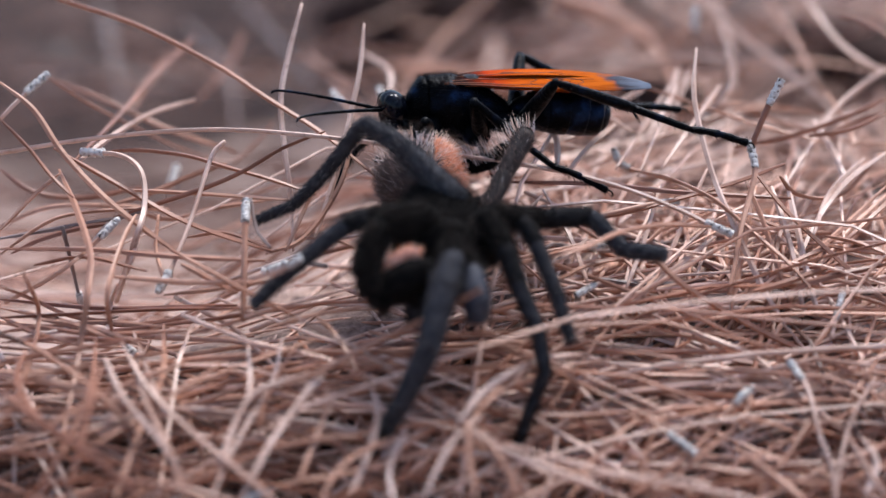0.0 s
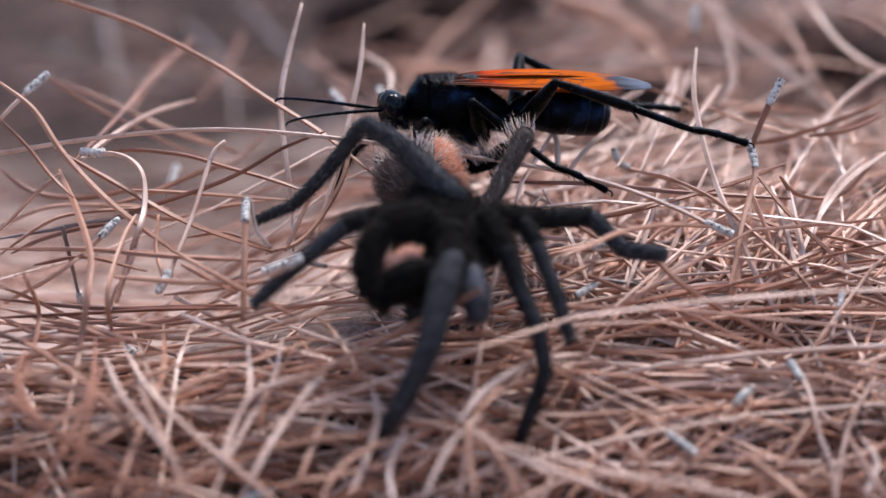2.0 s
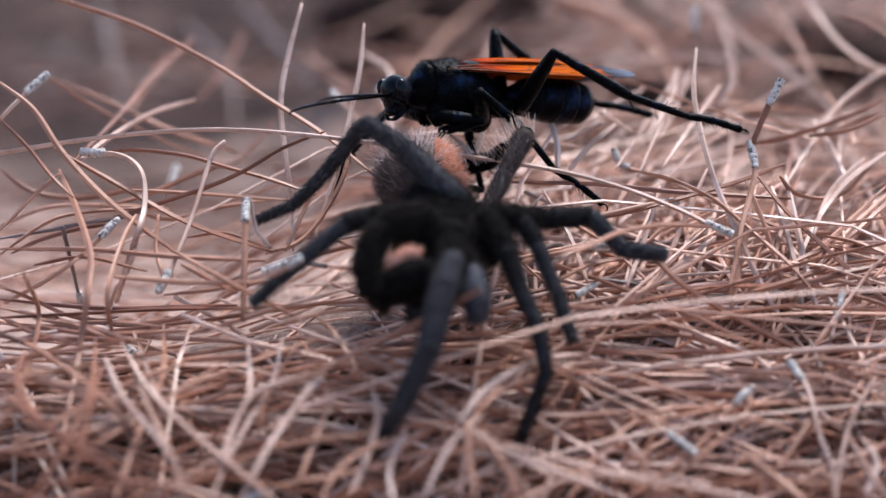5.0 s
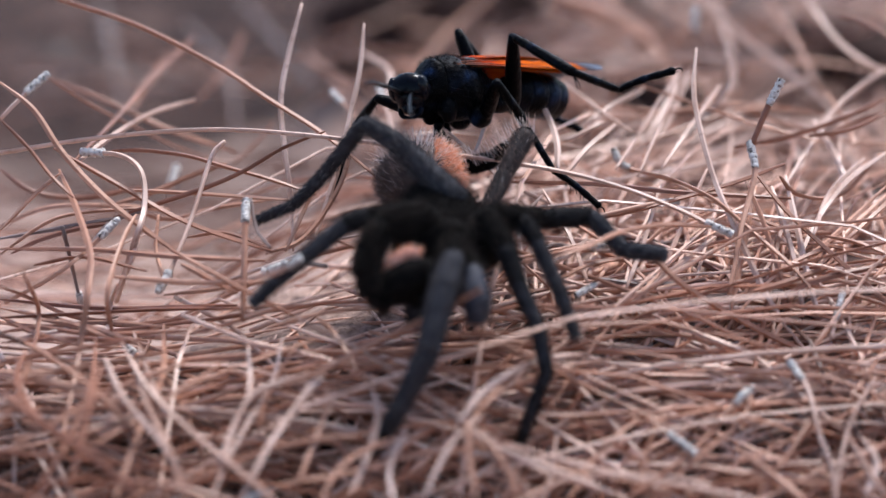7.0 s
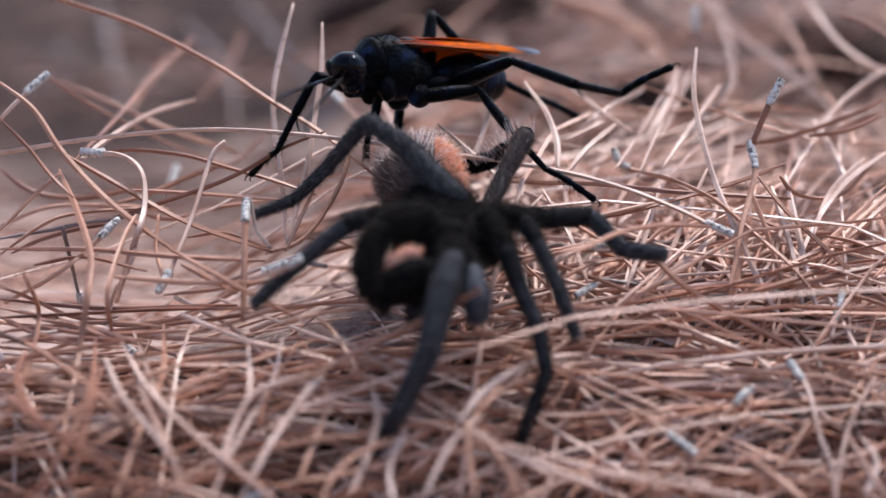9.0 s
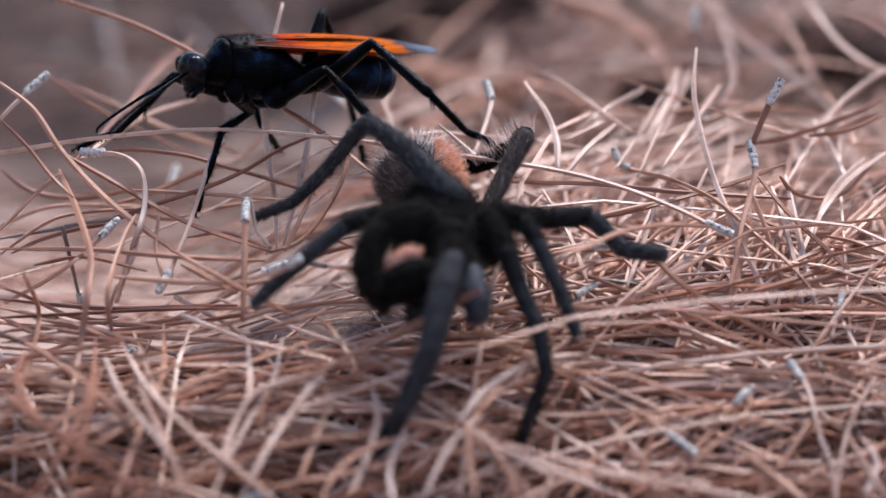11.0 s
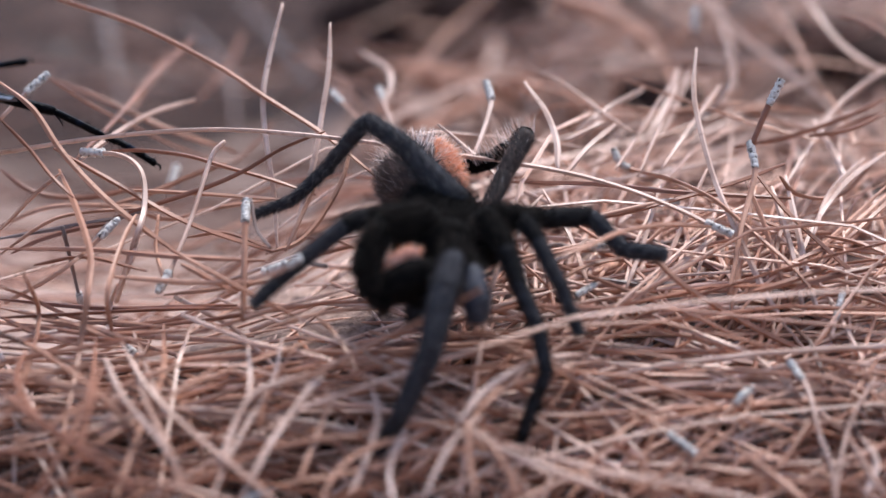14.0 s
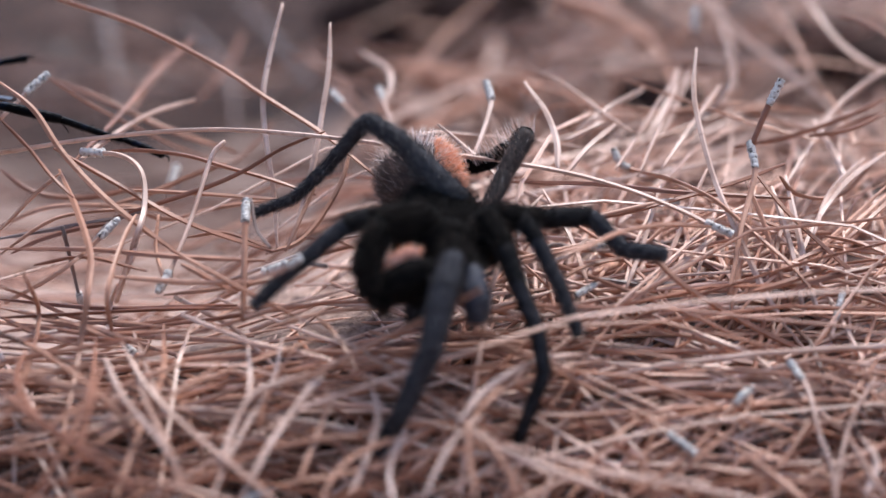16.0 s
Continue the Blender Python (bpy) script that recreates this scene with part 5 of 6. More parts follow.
def make_body():
    def block(name, pieces, mat, fuzz, label=""):
        s = Shape()
        for c, r, tilt in pieces:
            t = Matrix.Rotation(radians(tilt), 3, "Y")
            s.ball(c, r, t, 26, 16, rough=0.06)
            s.hairs(wrng, ball_roots(wrng, c, r, t, fuzz), 0.55, 0.028, slot=0)
        return part(name, s, mat, wasp, label)

    # the thorax is one loft, cut into its plates by shallow grooves
    form = spline([(10.6, -0.6, 0.9), (9.8, -0.2, 2.0), (8.9, 0.5, 3.2), (7.6, 1.2, 4.2), (6.5, 1.1, 4.6), (4.8, 0.8, 5.3), (2.8, 0.5, 5.7), (0.5, 0.1, 5.8), (-1.8, -0.2, 5.3), (-3.0, -0.4, 4.8), (-4.6, -0.6, 4.3), (-6.4, -0.9, 3.3), (-7.8, -1.0, 2.1), (-8.7, -0.9, 1.1)], 8)
    for name, hi, lo, fuzz, wide in (("pronotum", 10.7, 6.5, 1200, 0.8), ("mesothorax", 6.5, -2.4, 2600, 0.74), ("propodeum", -2.4, -8.8, 1200, 0.74)):
        own = [q for q in form if lo - 0.45 <= q.x <= hi + 0.05]
        s = Shape()
        nu, rows, n = 36, [], len(own)
        for i, q in enumerate(own):
            end = min(i, n - 1 - i)
            shut = (0.87, 0.94, 0.98)[end] if end < 3 else 1.0
            for j in range(nu):
                a = 2 * math.pi * j / nu
                lump = 1 + 0.06 * noise.noise(Vector((q.x * 0.5, math.cos(a) * 1.7, math.sin(a) * 1.7)))
                flat = 1 - 0.08 * max(0.0, math.sin(a)) ** 4
                rows.append(Vector((q.x, math.cos(a) * q.z * wide * shut * lump, q.y + math.sin(a) * q.z * shut * lump * flat)))
        s.add(rows, [(i * nu + j, i * nu + (j + 1) % nu, (i + 1) * nu + (j + 1) % nu, (i + 1) * nu + j) for i in range(n - 1) for j in range(nu)] + [tuple(reversed(range(nu))), tuple(range((n - 1) * nu, n * nu))])
        roots = [(rows[k], (rows[k] - Vector((rows[k].x, 0, 0))).normalized()) for k in (wrng.randrange(len(rows)) for _ in range(fuzz))]
        s.hairs(wrng, roots, 1.1, 0.026, slot=0, spread=0.6)
        part(name, s, M_CUTICLE, wasp)
    block("scutellum", [((-2.0, 0, 4.3), (2.8, 2.8, 1.3), -6)], M_CUTICLE, 120)
    for k in (1, -1):
        for c, r in (((5.4, 2.3 * k, -3.6), (1.9, 1.4, 2.6)), ((-2.4, 2.6 * k, -5.0), (2.6, 1.7, 2.3)), ((-7.6, 2.6 * k, -3.0), (3.6, 1.6, 1.8))):
            s = Shape()
            s.ball(c, r, None, 18, 12, rough=0.04)
            s.hairs(wrng, ball_roots(wrng, c, r, Matrix.Identity(3), 70), 0.6, 0.026, slot=0)
            part("coxa", s, M_CUTICLE, wasp)
    for k in (1, -1):
        s = Shape()
        s.ball((2.2, 3.2 * k, 3.5), (1.3, 0.7, 0.7), None, 14, 10)
        part("tegula", s, M_CUTICLE, wasp)
    s = Shape()
    s.tube([(-7.6, 0, -0.9), (-8.7, 0, -0.9), (-9.8, 0, -0.9)], [1.4, 0.8, 1.1], 14)
    part("petiole", s, M_CUTICLE, wasp)
    # overlapping rings of the abdomen, tapering to the tip
    x = -8.9
    rings = [(3.4, 0.9, 2.9, -0.6), (4.3, 2.8, 4.0, -0.8), (4.2, 3.95, 4.25, -1.1), (3.8, 4.2, 4.15, -1.4), (3.2, 4.05, 3.6, -1.9), (1.7, 3.5, 2.3, -2.4)]
    for ln, r0, r1, drop in rings:
        s = Shape()
        pts, rad = [], []
        for i in range(10):
            t = i / 9
            pts.append((x - ln * t, 0, drop - 0.55 * t))
            rad.append((r0 + (r1 - r0) * t ** 0.8) * (1.0 if i < 9 else 0.93) + 0.14 * math.sin(3.14 * t))
        if ln < 2.0:
            pts += [(pts[-1][0] - 0.35, 0, pts[-1][2] - 0.1), (pts[-1][0] - 0.6, 0, pts[-1][2] - 0.15)]
            rad += [rad[-1] * 0.7, rad[-1] * 0.25]
        s.tube(pts, rad, 24)
        s.hairs(wrng, limb_roots(wrng, Vector(pts[1]), Vector(pts[8]), r0, r1, 50), 0.5, 0.025, slot=0)
        part("abdomen_ring", s, M_BLUE if x < -16 else M_CUTICLE, wasp, "dark blue iridescent abdomen ring" if x < -16 else "black abdomen ring")
        x -= ln - 0.55


def make_wing(name, length, width, root, rx, ry, rz, k):
    """A thin blade with raised veins; it lies back along the body."""
    def edge(t):
        lead = width * 0.34 * math.sin(min(1.0, t * 1.15) * math.pi / 2) * (1 - max(0.0, t - 0.72) ** 2 * 6.5)
        trail = -width * 0.66 * math.sin(t ** 0.85 * math.pi) ** 0.5 if 0 < t < 1 else 0.0
        return lead, trail

    def place(t, w):
        lead, trail = edge(t)
        y = trail + (lead - trail) * w
        return Vector((-length * t, y * k, 0.5 * math.sin(w * 3.14) + 0.03 * math.sin(w * 31) * (1 - t) - 1.2 * t * t))

    n, m = 30, 15
    s = Shape()
    top = [place(i / n, j / m) for i in range(n + 1) for j in range(m + 1)]
    q = [(i * (m + 1) + j, (i + 1) * (m + 1) + j, (i + 1) * (m + 1) + j + 1, i * (m + 1) + j + 1) for i in range(n) for j in range(m)]
    o = len(top)
    low = [p - Vector((0, 0, 0.09)) for p in top]
    rim = [i * (m + 1) for i in range(n + 1)]
    rim2 = [i * (m + 1) + m for i in range(n + 1)]
    faces = q + [tuple(o + i for i in reversed(f)) for f in q]
    for line in (rim, rim2):
        faces += [(a, b, o + b, o + a) for a, b in zip(line, line[1:])]
    s.add(top + low, faces)
    wing = part(name, s, M_WING, wasp, "orange wing with a smoky tip")
    wing.matrix_local = pose(*at(root), rx, ry, rz)
    for w0, w1, t0, t1 in ((0.98, 0.985, 0.02, 0.8), (0.9, 0.9, 0.02, 0.62), (0.74, 0.6, 0.04, 0.46), (0.62, 0.55, 0.5, 0.74), (0.5, 0.24, 0.05, 0.6), (0.34, 0.3, 0.3, 0.66)):
        v = Shape()
        v.tube([place(t0 + (t1 - t0) * i / 14, w0 + (w1 - w0) * (i / 14) ** 1.4 + 0.02 * math.sin(i * 0.9 + 9 * w0)) + Vector((0, 0, 0.03)) for i in range(15)], [0.1 - 0.004 * i for i in range(15)], 6)
        part("vein", v, M_VEIN, wing)
    for t0, w0, w1 in ((0.44, 0.62, 0.86), (0.58, 0.35, 0.6), (0.66, 0.6, 0.9)):
        v = Shape()
        v.tube([place(t0 + 0.02 * math.sin(i), w0 + (w1 - w0) * i / 6) + Vector((0, 0, 0.03)) for i in range(7)], [0.06] * 7, 6)
        part("vein", v, M_VEIN, wing)
    return wing


head = make_head()
antennae = {"left": make_antenna(head, 1), "right": make_antenna(head, -1)}
make_body()
for k in (1, -1):
    make_wing("hind_wing", 24, 6.4, (0.6, 3.0 * k, 3.3 + 0.3 * k), 19 * -k, 0.4, -1 * k, k)
    make_wing("fore_wing", 38, 10.0, (4.2, 3.2 * k, 3.7 + 0.35 * k), 19 * -k, 0.4, -1 * k, k)

HIPS = {"fore": (6.4, 2.3, -4.0), "mid": (-3.2, 2.8, -5.2), "hind": (-10.4, 3.3, -3.2)}
BONES = {"fore": (9.0, 7.8, 7.2, 8.0), "mid": (9.8, 10.9, 9.8, 10.4), "hind": (14.6, 15.2, 11.0, 10.4)}
GIRTH = {"fore": 1.12, "mid": 1.15, "hind": 1.25}


def make_wasp_leg(pair):
    """Four rigid pieces, each along +x from its own joint."""
    la, lb, lc, ld = BONES[pair]
    g = GIRTH[pair]
    s = Shape()
    s.ball((0.3, 0, 0), (1.5, 1.15, 1.2), None, 14, 10)
    limb(s, Vector((0, 0, 0)), Vector((la + 0.3, 0, 0)), 1.15 * g, 0.72 * g, 0.25)
    femur = part("femur", s, M_LEG, wasp)
    s = Shape()
    limb(s, Vector((-0.3, 0, 0)), Vector((lb + 0.2, 0, 0)), 0.55 * g, 0.80 * g, 0.1)
    s.hairs(wrng, limb_roots(wrng, Vector((0.5, 0, 0)), Vector((lb, 0, 0)), 0.55 * g, 0.75 * g, 44), 1.0, 0.075, slot=0, droop=0.0, spread=0.25)
    for z in (0.5, -0.3):
        s.tube([(lb, 0, -0.3), (lb + 1.5, z, -1.3), (lb + 2.3, z, -2.2)], [0.16, 0.12, 0.03], 6)
    tibia = part("tibia", s, M_LEG, wasp)
    s = Shape()
    limb(s, Vector((-0.2, 0, 0)), Vector((lc + 0.2, 0, 0)), 0.56 * g, 0.48 * g, 0.05)
    s.hairs(wrng, limb_roots(wrng, Vector((0, 0, 0)), Vector((lc, 0, 0)), 0.4 * g, 0.36 * g, 44), 1.3, 0.085, slot=0, droop=0.0)
    basi = part("basitarsus", s, M_LEG, wasp)
    s = Shape()
    line, rad = [], []
    for i in range(33):
        t = i / 32
        line.append((ld * t, 0, 0.25 * math.sin(4.2 * t)))
        rad.append(g * (0.46 + 0.14 * ((4 * t) % 1.0)) if i < 32 else 0.36 * g)
    s.tube(line, rad, 10)
    roots = limb_roots(wrng, Vector(line[0]), Vector(line[-1]), 0.3 * g, 0.3 * g, 46)
    s.hairs(wrng, roots, 1.25, 0.085, slot=0, droop=0.0)
    tarsus = part("tarsus", s, M_LEG, wasp)
    for k in (1, -1):
        s = Shape()
        s.tube(spline([(ld - 0.2, 0.1 * k, -0.2), (ld + 0.6, 0.45 * k, -0.1), (ld + 1.15, 0.6 * k, -0.55), (ld + 0.95, 0.6 * k, -1.0)], 3), [0.18, 0.17, 0.16, 0.15, 0.14, 0.12, 0.1, 0.08, 0.06, 0.03], 6)
        part("claw", s, M_LEG, tarsus)
    return femur, tibia, basi, tarsus


LEGS = {(pair, side): make_wasp_leg(pair) for pair in ("fore", "mid", "hind") for side in ("left", "right")}


# ---- what moves ----
def along(a, b):
    """A pose at a whose x axis points to b, its z axis as upright as can be."""
    x = (b - a).normalized()
    y = Vector((0, 0, 1)).cross(x)
    if y.length < 0.02:
        y = Vector((0, 1, 0))
    y.normalize()
    z = x.cross(y)
    m = Matrix((x, y, z)).transposed().to_4x4()
    m.translation = a * MM
    return m


def between(rows, t):
    """Values of rows (t, ...) at t, eased from row to row."""
    if t <= rows[0][0]:
        return rows[0][1:]
    for a, b in zip(rows, rows[1:]):
        if t <= b[0]:
            k = (t - a[0]) / (b[0] - a[0])
            return [p + (q - p) * k for p, q in zip(a[1:], b[1:])]
    return rows[-1][1:]


def bend(hip, knee, ankle, la, lb):
    """Knee and ankle that keep both lengths: the ankle where asked if in reach, the knee towards the hint."""
    d = ankle - hip
    r = min(max(d.length, abs(la - lb) + 0.5), la + lb - 0.15)
    d.normalize()
    ankle = hip + d * r
    c = (la * la - lb * lb + r * r) / (2 * r)
    h = math.sqrt(max(0.0, la * la - c * c))
    side = knee - hip
    side = side - d * side.dot(d)
    if side.length < 0.01:
        side = Vector((0, 0, 1)) - d * d.z
    return hip + d * c + side.normalized() * h, ankle


STEPS = {leg: [] for leg in LEGS}


def step(pair, side, t, knee, ankle, middle, toe):
    STEPS[pair, side].append((t, *knee, *ankle, *middle, *toe))


def body_pose(t):
    x, y, z, roll, pitch, turn = between(BODY, t)
    return pose(x * MM, y * MM, z * MM, roll, pitch, turn)


BODY = [
    (0, 3.1, -11.4, 13.2, 8, -0.8, 190),
    (2.9, 3.1, -11.4, 13.2, 8, -0.8, 190),
    (3.5, 3.9, -11.4, 15.2, 10, -4.6, 201),
    (4, 2.9, -11.5, 15.0, 10, -3.9, 199),
    (6.5, 2.6, -11.7, 16.7, 12, -7.2, 219),
    (7, 2.8, -11.7, 16.3, 13, -7.5, 225),
    (7.5, 0.0, -11.5, 16.0, 11, -3.7, 213),
    (8, -1.4, -11.5, 16.2, 12, -3.4, 209),
    (8.5, -5.3, -11.5, 19.3, 13, -8.8, 216),
    (9, -8.1, -11.6, 19.9, 14, -9.0, 227),
    (9.2, -11.7, -11.6, 19.9, 13, -8.8, 223),
    (11.3, -36.5, -10.6, 19.8, 8, -4.4, 207),
    (11.5, -43.5, -10.5, 21.1, 3, -0.6, 204),
    (11.7, -51.6, -10.1, 21.6, -3, -0.5, 190),
    (12, -58.5, -11.0, 21.1, -8, 2.4, 180),
    (12.3, -72.3, -10.5, 16.4, -8, 9.0, 184),
    (12.5, -83.8, -10.5, 13.3, -8, 12.1, 182),
    (12.7, -98.1, -10.6, 9.9, -3, 15.7, 183),
    (13, -101.4, -10.6, 10.1, -2, 11.1, 183),
    (13.2, -95.3, -10.6, 13.4, 0, 8.5, 141),
    (13.4, -99.0, -10.5, 12.4, 0, 7.1, 140),
    (13.7, -101.2, -10.5, 11.0, -0, 7.9, 140),
    (16, -101.2, -10.5, 11.0, -0, 7.9, 140),
]
step("hind", "left", 0, (19.5, -23.0, 19.8), (33.0, -18.7, 14.4), (43.3, -20.6, 10.9), (53.4, -20.7, 8.7))
step("hind", "left", 3, (19.5, -23.0, 19.8), (33.0, -18.7, 14.4), (43.3, -20.6, 10.9), (53.4, -20.7, 8.6))
step("hind", "left", 3.5, (20.9, -20.7, 21.1), (33.8, -16.6, 14.0), (43.9, -17.1, 9.7), (54.1, -16.2, 7.6))
step("hind", "left", 4.2, (21.0, -20.3, 21.0), (33.8, -16.3, 13.9), (43.9, -16.8, 9.7), (54.1, -16.0, 7.5))
step("hind", "left", 5.2, (19.4, -15.1, 21.8), (32.2, -18.6, 17.0), (42.8, -17.6, 13.2), (51.5, -16.2, 10.9))
step("hind", "left", 6.3, (18.5, -14.4, 24.4), (31.0, -18.0, 18.9), (40.8, -16.9, 15.6), (46.0, -14.7, 15.8))
step("hind", "left", 6.5, (18.0, -15.9, 24.4), (30.7, -11.3, 17.5), (40.3, -16.4, 15.7), (50.5, -17.4, 17.6))
step("hind", "left", 7, (12.3, -13.3, 26.0), (22.4, -23.8, 21.7), (30.7, -18.1, 17.4), (40.4, -18.3, 21.2))
step("hind", "left", 7.5, (11.5, -15.6, 25.9), (22.3, -25.4, 21.9), (30.6, -19.5, 17.7), (40.3, -18.1, 21.2))
step("hind", "left", 8, (11.2, -16.9, 25.8), (23.2, -10.7, 18.9), (31.0, -18.3, 17.4), (40.5, -15.8, 20.7))
step("hind", "left", 8.5, (12.7, -16.8, 24.9), (24.6, -10.0, 18.2), (31.0, -18.9, 17.3), (40.4, -16.6, 20.9))
step("hind", "left", 9, (12.0, -15.3, 22.0), (22.8, -25.8, 20.0), (31.0, -19.0, 16.9), (40.0, -17.8, 21.8))
step("hind", "left", 9.2, (0.6, -15.4, 28.1), (9.3, -24.0, 19.1), (15.0, -18.8, 11.3), (21.8, -12.0, 7.3))
step("hind", "left", 9.8, (-2.4, -14.3, 24.7), (6.5, -19.2, 14.6), (9.5, -19.2, 7.5), (15.6, -18.9, 1.3))
step("hind", "left", 10.6, (-8.3, -13.7, 26.6), (3.6, -19.0, 15.5), (7.5, -18.9, 8.4), (15.6, -18.9, 1.3))
step("hind", "left", 11.3, (-15.7, -16.0, 24.5), (-6.7, -27.2, 19.8), (-0.4, -20.4, 13.8), (6.6, -13.9, 9.8))
step("hind", "left", 11.5, (-18.9, -8.0, 22.7), (-18.2, -19.8, 13.2), (-17.2, -16.5, 2.7), (-13.0, -25.5, -0.3))
step("hind", "left", 11.7, (-26.6, -9.9, 20.9), (-21.1, -20.4, 11.3), (-17.7, -15.0, 2.4), (-13.2, -24.0, -0.5))
step("hind", "left", 12, (-43.0, -23.2, 27.8), (-38.4, -22.7, 13.3), (-35.3, -18.4, 3.7), (-28.8, -12.9, -2.3))
step("hind", "left", 12.3, (-49.2, -17.6, 20.8), (-44.7, -8.1, 9.9), (-40.1, -15.3, 3.0), (-30.4, -15.5, -0.7))
step("hind", "left", 12.5, (-66.3, -18.1, 23.9), (-55.9, -11.2, 15.2), (-48.3, -16.5, 9.4), (-40.9, -20.5, 3.3))
step("hind", "left", 12.7, (-79.9, -14.3, 22.1), (-67.4, -19.8, 15.5), (-60.5, -15.0, 8.3), (-53.7, -16.1, 0.5))
step("hind", "left", 13.1, (-79.9, -16.9, 21.6), (-66.9, -21.2, 15.1), (-60.2, -15.6, 8.4), (-52.9, -16.4, 1.0))
step("hind", "left", 13.2, (-77.8, -26.2, 18.6), (-65.9, -19.0, 12.4), (-59.7, -11.2, 7.9), (-50.5, -11.2, 2.9))
step("hind", "left", 13.4, (-83.1, -9.6, 14.0), (-69.9, -4.3, 8.8), (-61.7, 1.9, 4.8), (-52.2, 2.1, 0.6))
step("hind", "left", 13.6, (-81.6, -16.0, 15.6), (-68.0, -11.7, 10.6), (-59.9, -5.5, 6.2), (-50.5, -5.1, 1.9))
step("hind", "left", 13.7, (-83.1, -16.0, 16.4), (-68.7, -14.5, 11.7), (-60.5, -9.1, 6.7), (-51.2, -9.0, 2.1))
step("hind", "left", 13.8, (-83.3, -16.0, 16.8), (-68.8, -14.4, 12.4), (-60.7, -9.6, 6.9), (-51.4, -9.6, 2.1))
step("hind", "left", 14, (-83.4, -16.0, 17.0), (-68.9, -14.4, 12.8), (-60.9, -9.5, 7.1), (-51.7, -9.5, 2.2))
step("hind", "left", 15.7, (-83.4, -16.0, 17.0), (-68.9, -14.4, 12.7), (-60.6, -9.8, 7.1), (-51.3, -9.7, 2.5))
step("hind", "left", 16, (-82.4, -16.0, 15.2), (-68.3, -12.3, 10.9), (-60.6, -6.0, 6.3), (-50.8, -5.6, 2.8))
step("mid", "left", 0, (5.3, -20.5, 15.9), (12.8, -17.0, 8.7), (19.3, -23.3, 4.9), (28.8, -23.3, 0.8))
step("mid", "left", 3, (5.3, -20.7, 15.9), (12.7, -17.2, 8.8), (19.3, -23.5, 5.0), (28.8, -23.4, 0.8))
step("mid", "left", 3.5, (7.1, -20.6, 17.4), (14.0, -17.4, 9.6), (20.0, -14.2, 2.5), (28.7, -16.3, -2.8))
step("mid", "left", 4.2, (7.1, -20.7, 17.4), (14.0, -17.5, 9.6), (19.9, -14.3, 2.5), (28.7, -16.4, -2.8))
step("mid", "left", 6.3, (9.3, -25.9, 20.5), (14.4, -20.2, 11.3), (19.9, -20.6, 2.7), (28.0, -20.3, -3.5))
step("mid", "left", 6.5, (9.2, -19.2, 19.1), (14.6, -15.0, 10.6), (19.5, -18.7, 3.0), (27.9, -20.4, -3.0))
step("mid", "left", 7, (9.5, -18.7, 18.9), (14.6, -14.2, 10.4), (19.6, -17.7, 2.7), (27.9, -19.9, -3.1))
step("mid", "left", 7.5, (7.8, -18.8, 18.5), (13.1, -14.2, 10.2), (19.1, -16.3, 2.7), (27.6, -18.4, -2.8))
step("mid", "left", 8, (7.5, -19.1, 18.1), (12.8, -13.7, 10.3), (18.8, -15.8, 2.8), (27.5, -17.9, -2.5))
step("mid", "left", 8.5, (7.1, -17.2, 18.2), (12.1, -25.5, 13.2), (18.0, -26.5, 5.4), (26.4, -28.6, -0.3))
step("mid", "left", 9, (6.3, -12.4, 16.3), (11.2, -20.7, 11.4), (17.8, -22.8, 4.4), (26.7, -24.8, -0.6))
step("mid", "left", 9.2, (2.6, -12.9, 14.9), (11.0, -18.1, 10.5), (17.8, -20.1, 3.8), (26.9, -22.1, -1.0))
step("mid", "left", 9.3, (5.4, -26.0, 20.0), (11.4, -20.2, 11.3), (18.5, -20.3, 3.7), (28.3, -20.0, -2.6))
step("mid", "left", 9.8, (-6.3, -19.6, 20.7), (1.6, -19.8, 12.7), (6.5, -19.2, 7.5), (11.6, -18.3, 3.2))
step("mid", "left", 10.4, (-14.1, -19.3, 21.6), (-6.3, -19.5, 13.6), (-4.4, -19.5, 6.5), (-2.4, -18.9, 1.3))
step("mid", "left", 11.3, (-23.7, -11.0, 19.0), (-17.1, -17.4, 13.2), (-13.0, -26.1, 11.1), (-6.4, -19.1, 7.5))
step("mid", "left", 11.5, (-30.8, -10.5, 20.5), (-21.3, -14.4, 16.8), (-15.1, -21.8, 15.3), (-8.4, -14.1, 13.3))
step("mid", "left", 11.7, (-45.5, -21.5, 15.7), (-44.2, -12.4, 9.8), (-42.5, -20.7, 4.8), (-42.2, -23.4, -5.2))
step("mid", "left", 12, (-46.5, -13.1, 10.9), (-44.0, -22.0, 5.1), (-45.0, -16.2, -2.7), (-42.5, -26.0, -5.0))
step("mid", "left", 12.3, (-66.2, -21.2, 14.8), (-60.1, -13.5, 10.1), (-54.1, -21.2, 10.0), (-45.9, -14.8, 10.3))
step("mid", "left", 12.5, (-71.3, -14.6, 13.6), (-61.0, -13.8, 10.2), (-54.6, -21.2, 10.0), (-47.1, -14.2, 8.4))
step("mid", "left", 12.7, (-87.8, -10.1, 13.1), (-77.1, -8.3, 11.8), (-69.3, -8.3, 5.9), (-62.1, -15.7, 4.6))
step("mid", "left", 12.8, (-96.6, -19.3, 21.6), (-89.2, -19.5, 13.6), (-83.7, -19.2, 7.5), (-78.2, -19.4, -0.6))
step("mid", "left", 16, (-106.4, -19.3, 21.6), (-99.1, -19.5, 13.6), (-93.6, -19.2, 7.5), (-87.1, -19.4, -0.6))
step("fore", "left", 0, (-2.9, -18.2, 10.8), (-5.9, -17.8, 8.7), (-8.4, -18.3, 7.1), (-11.8, -18.9, 4.9))
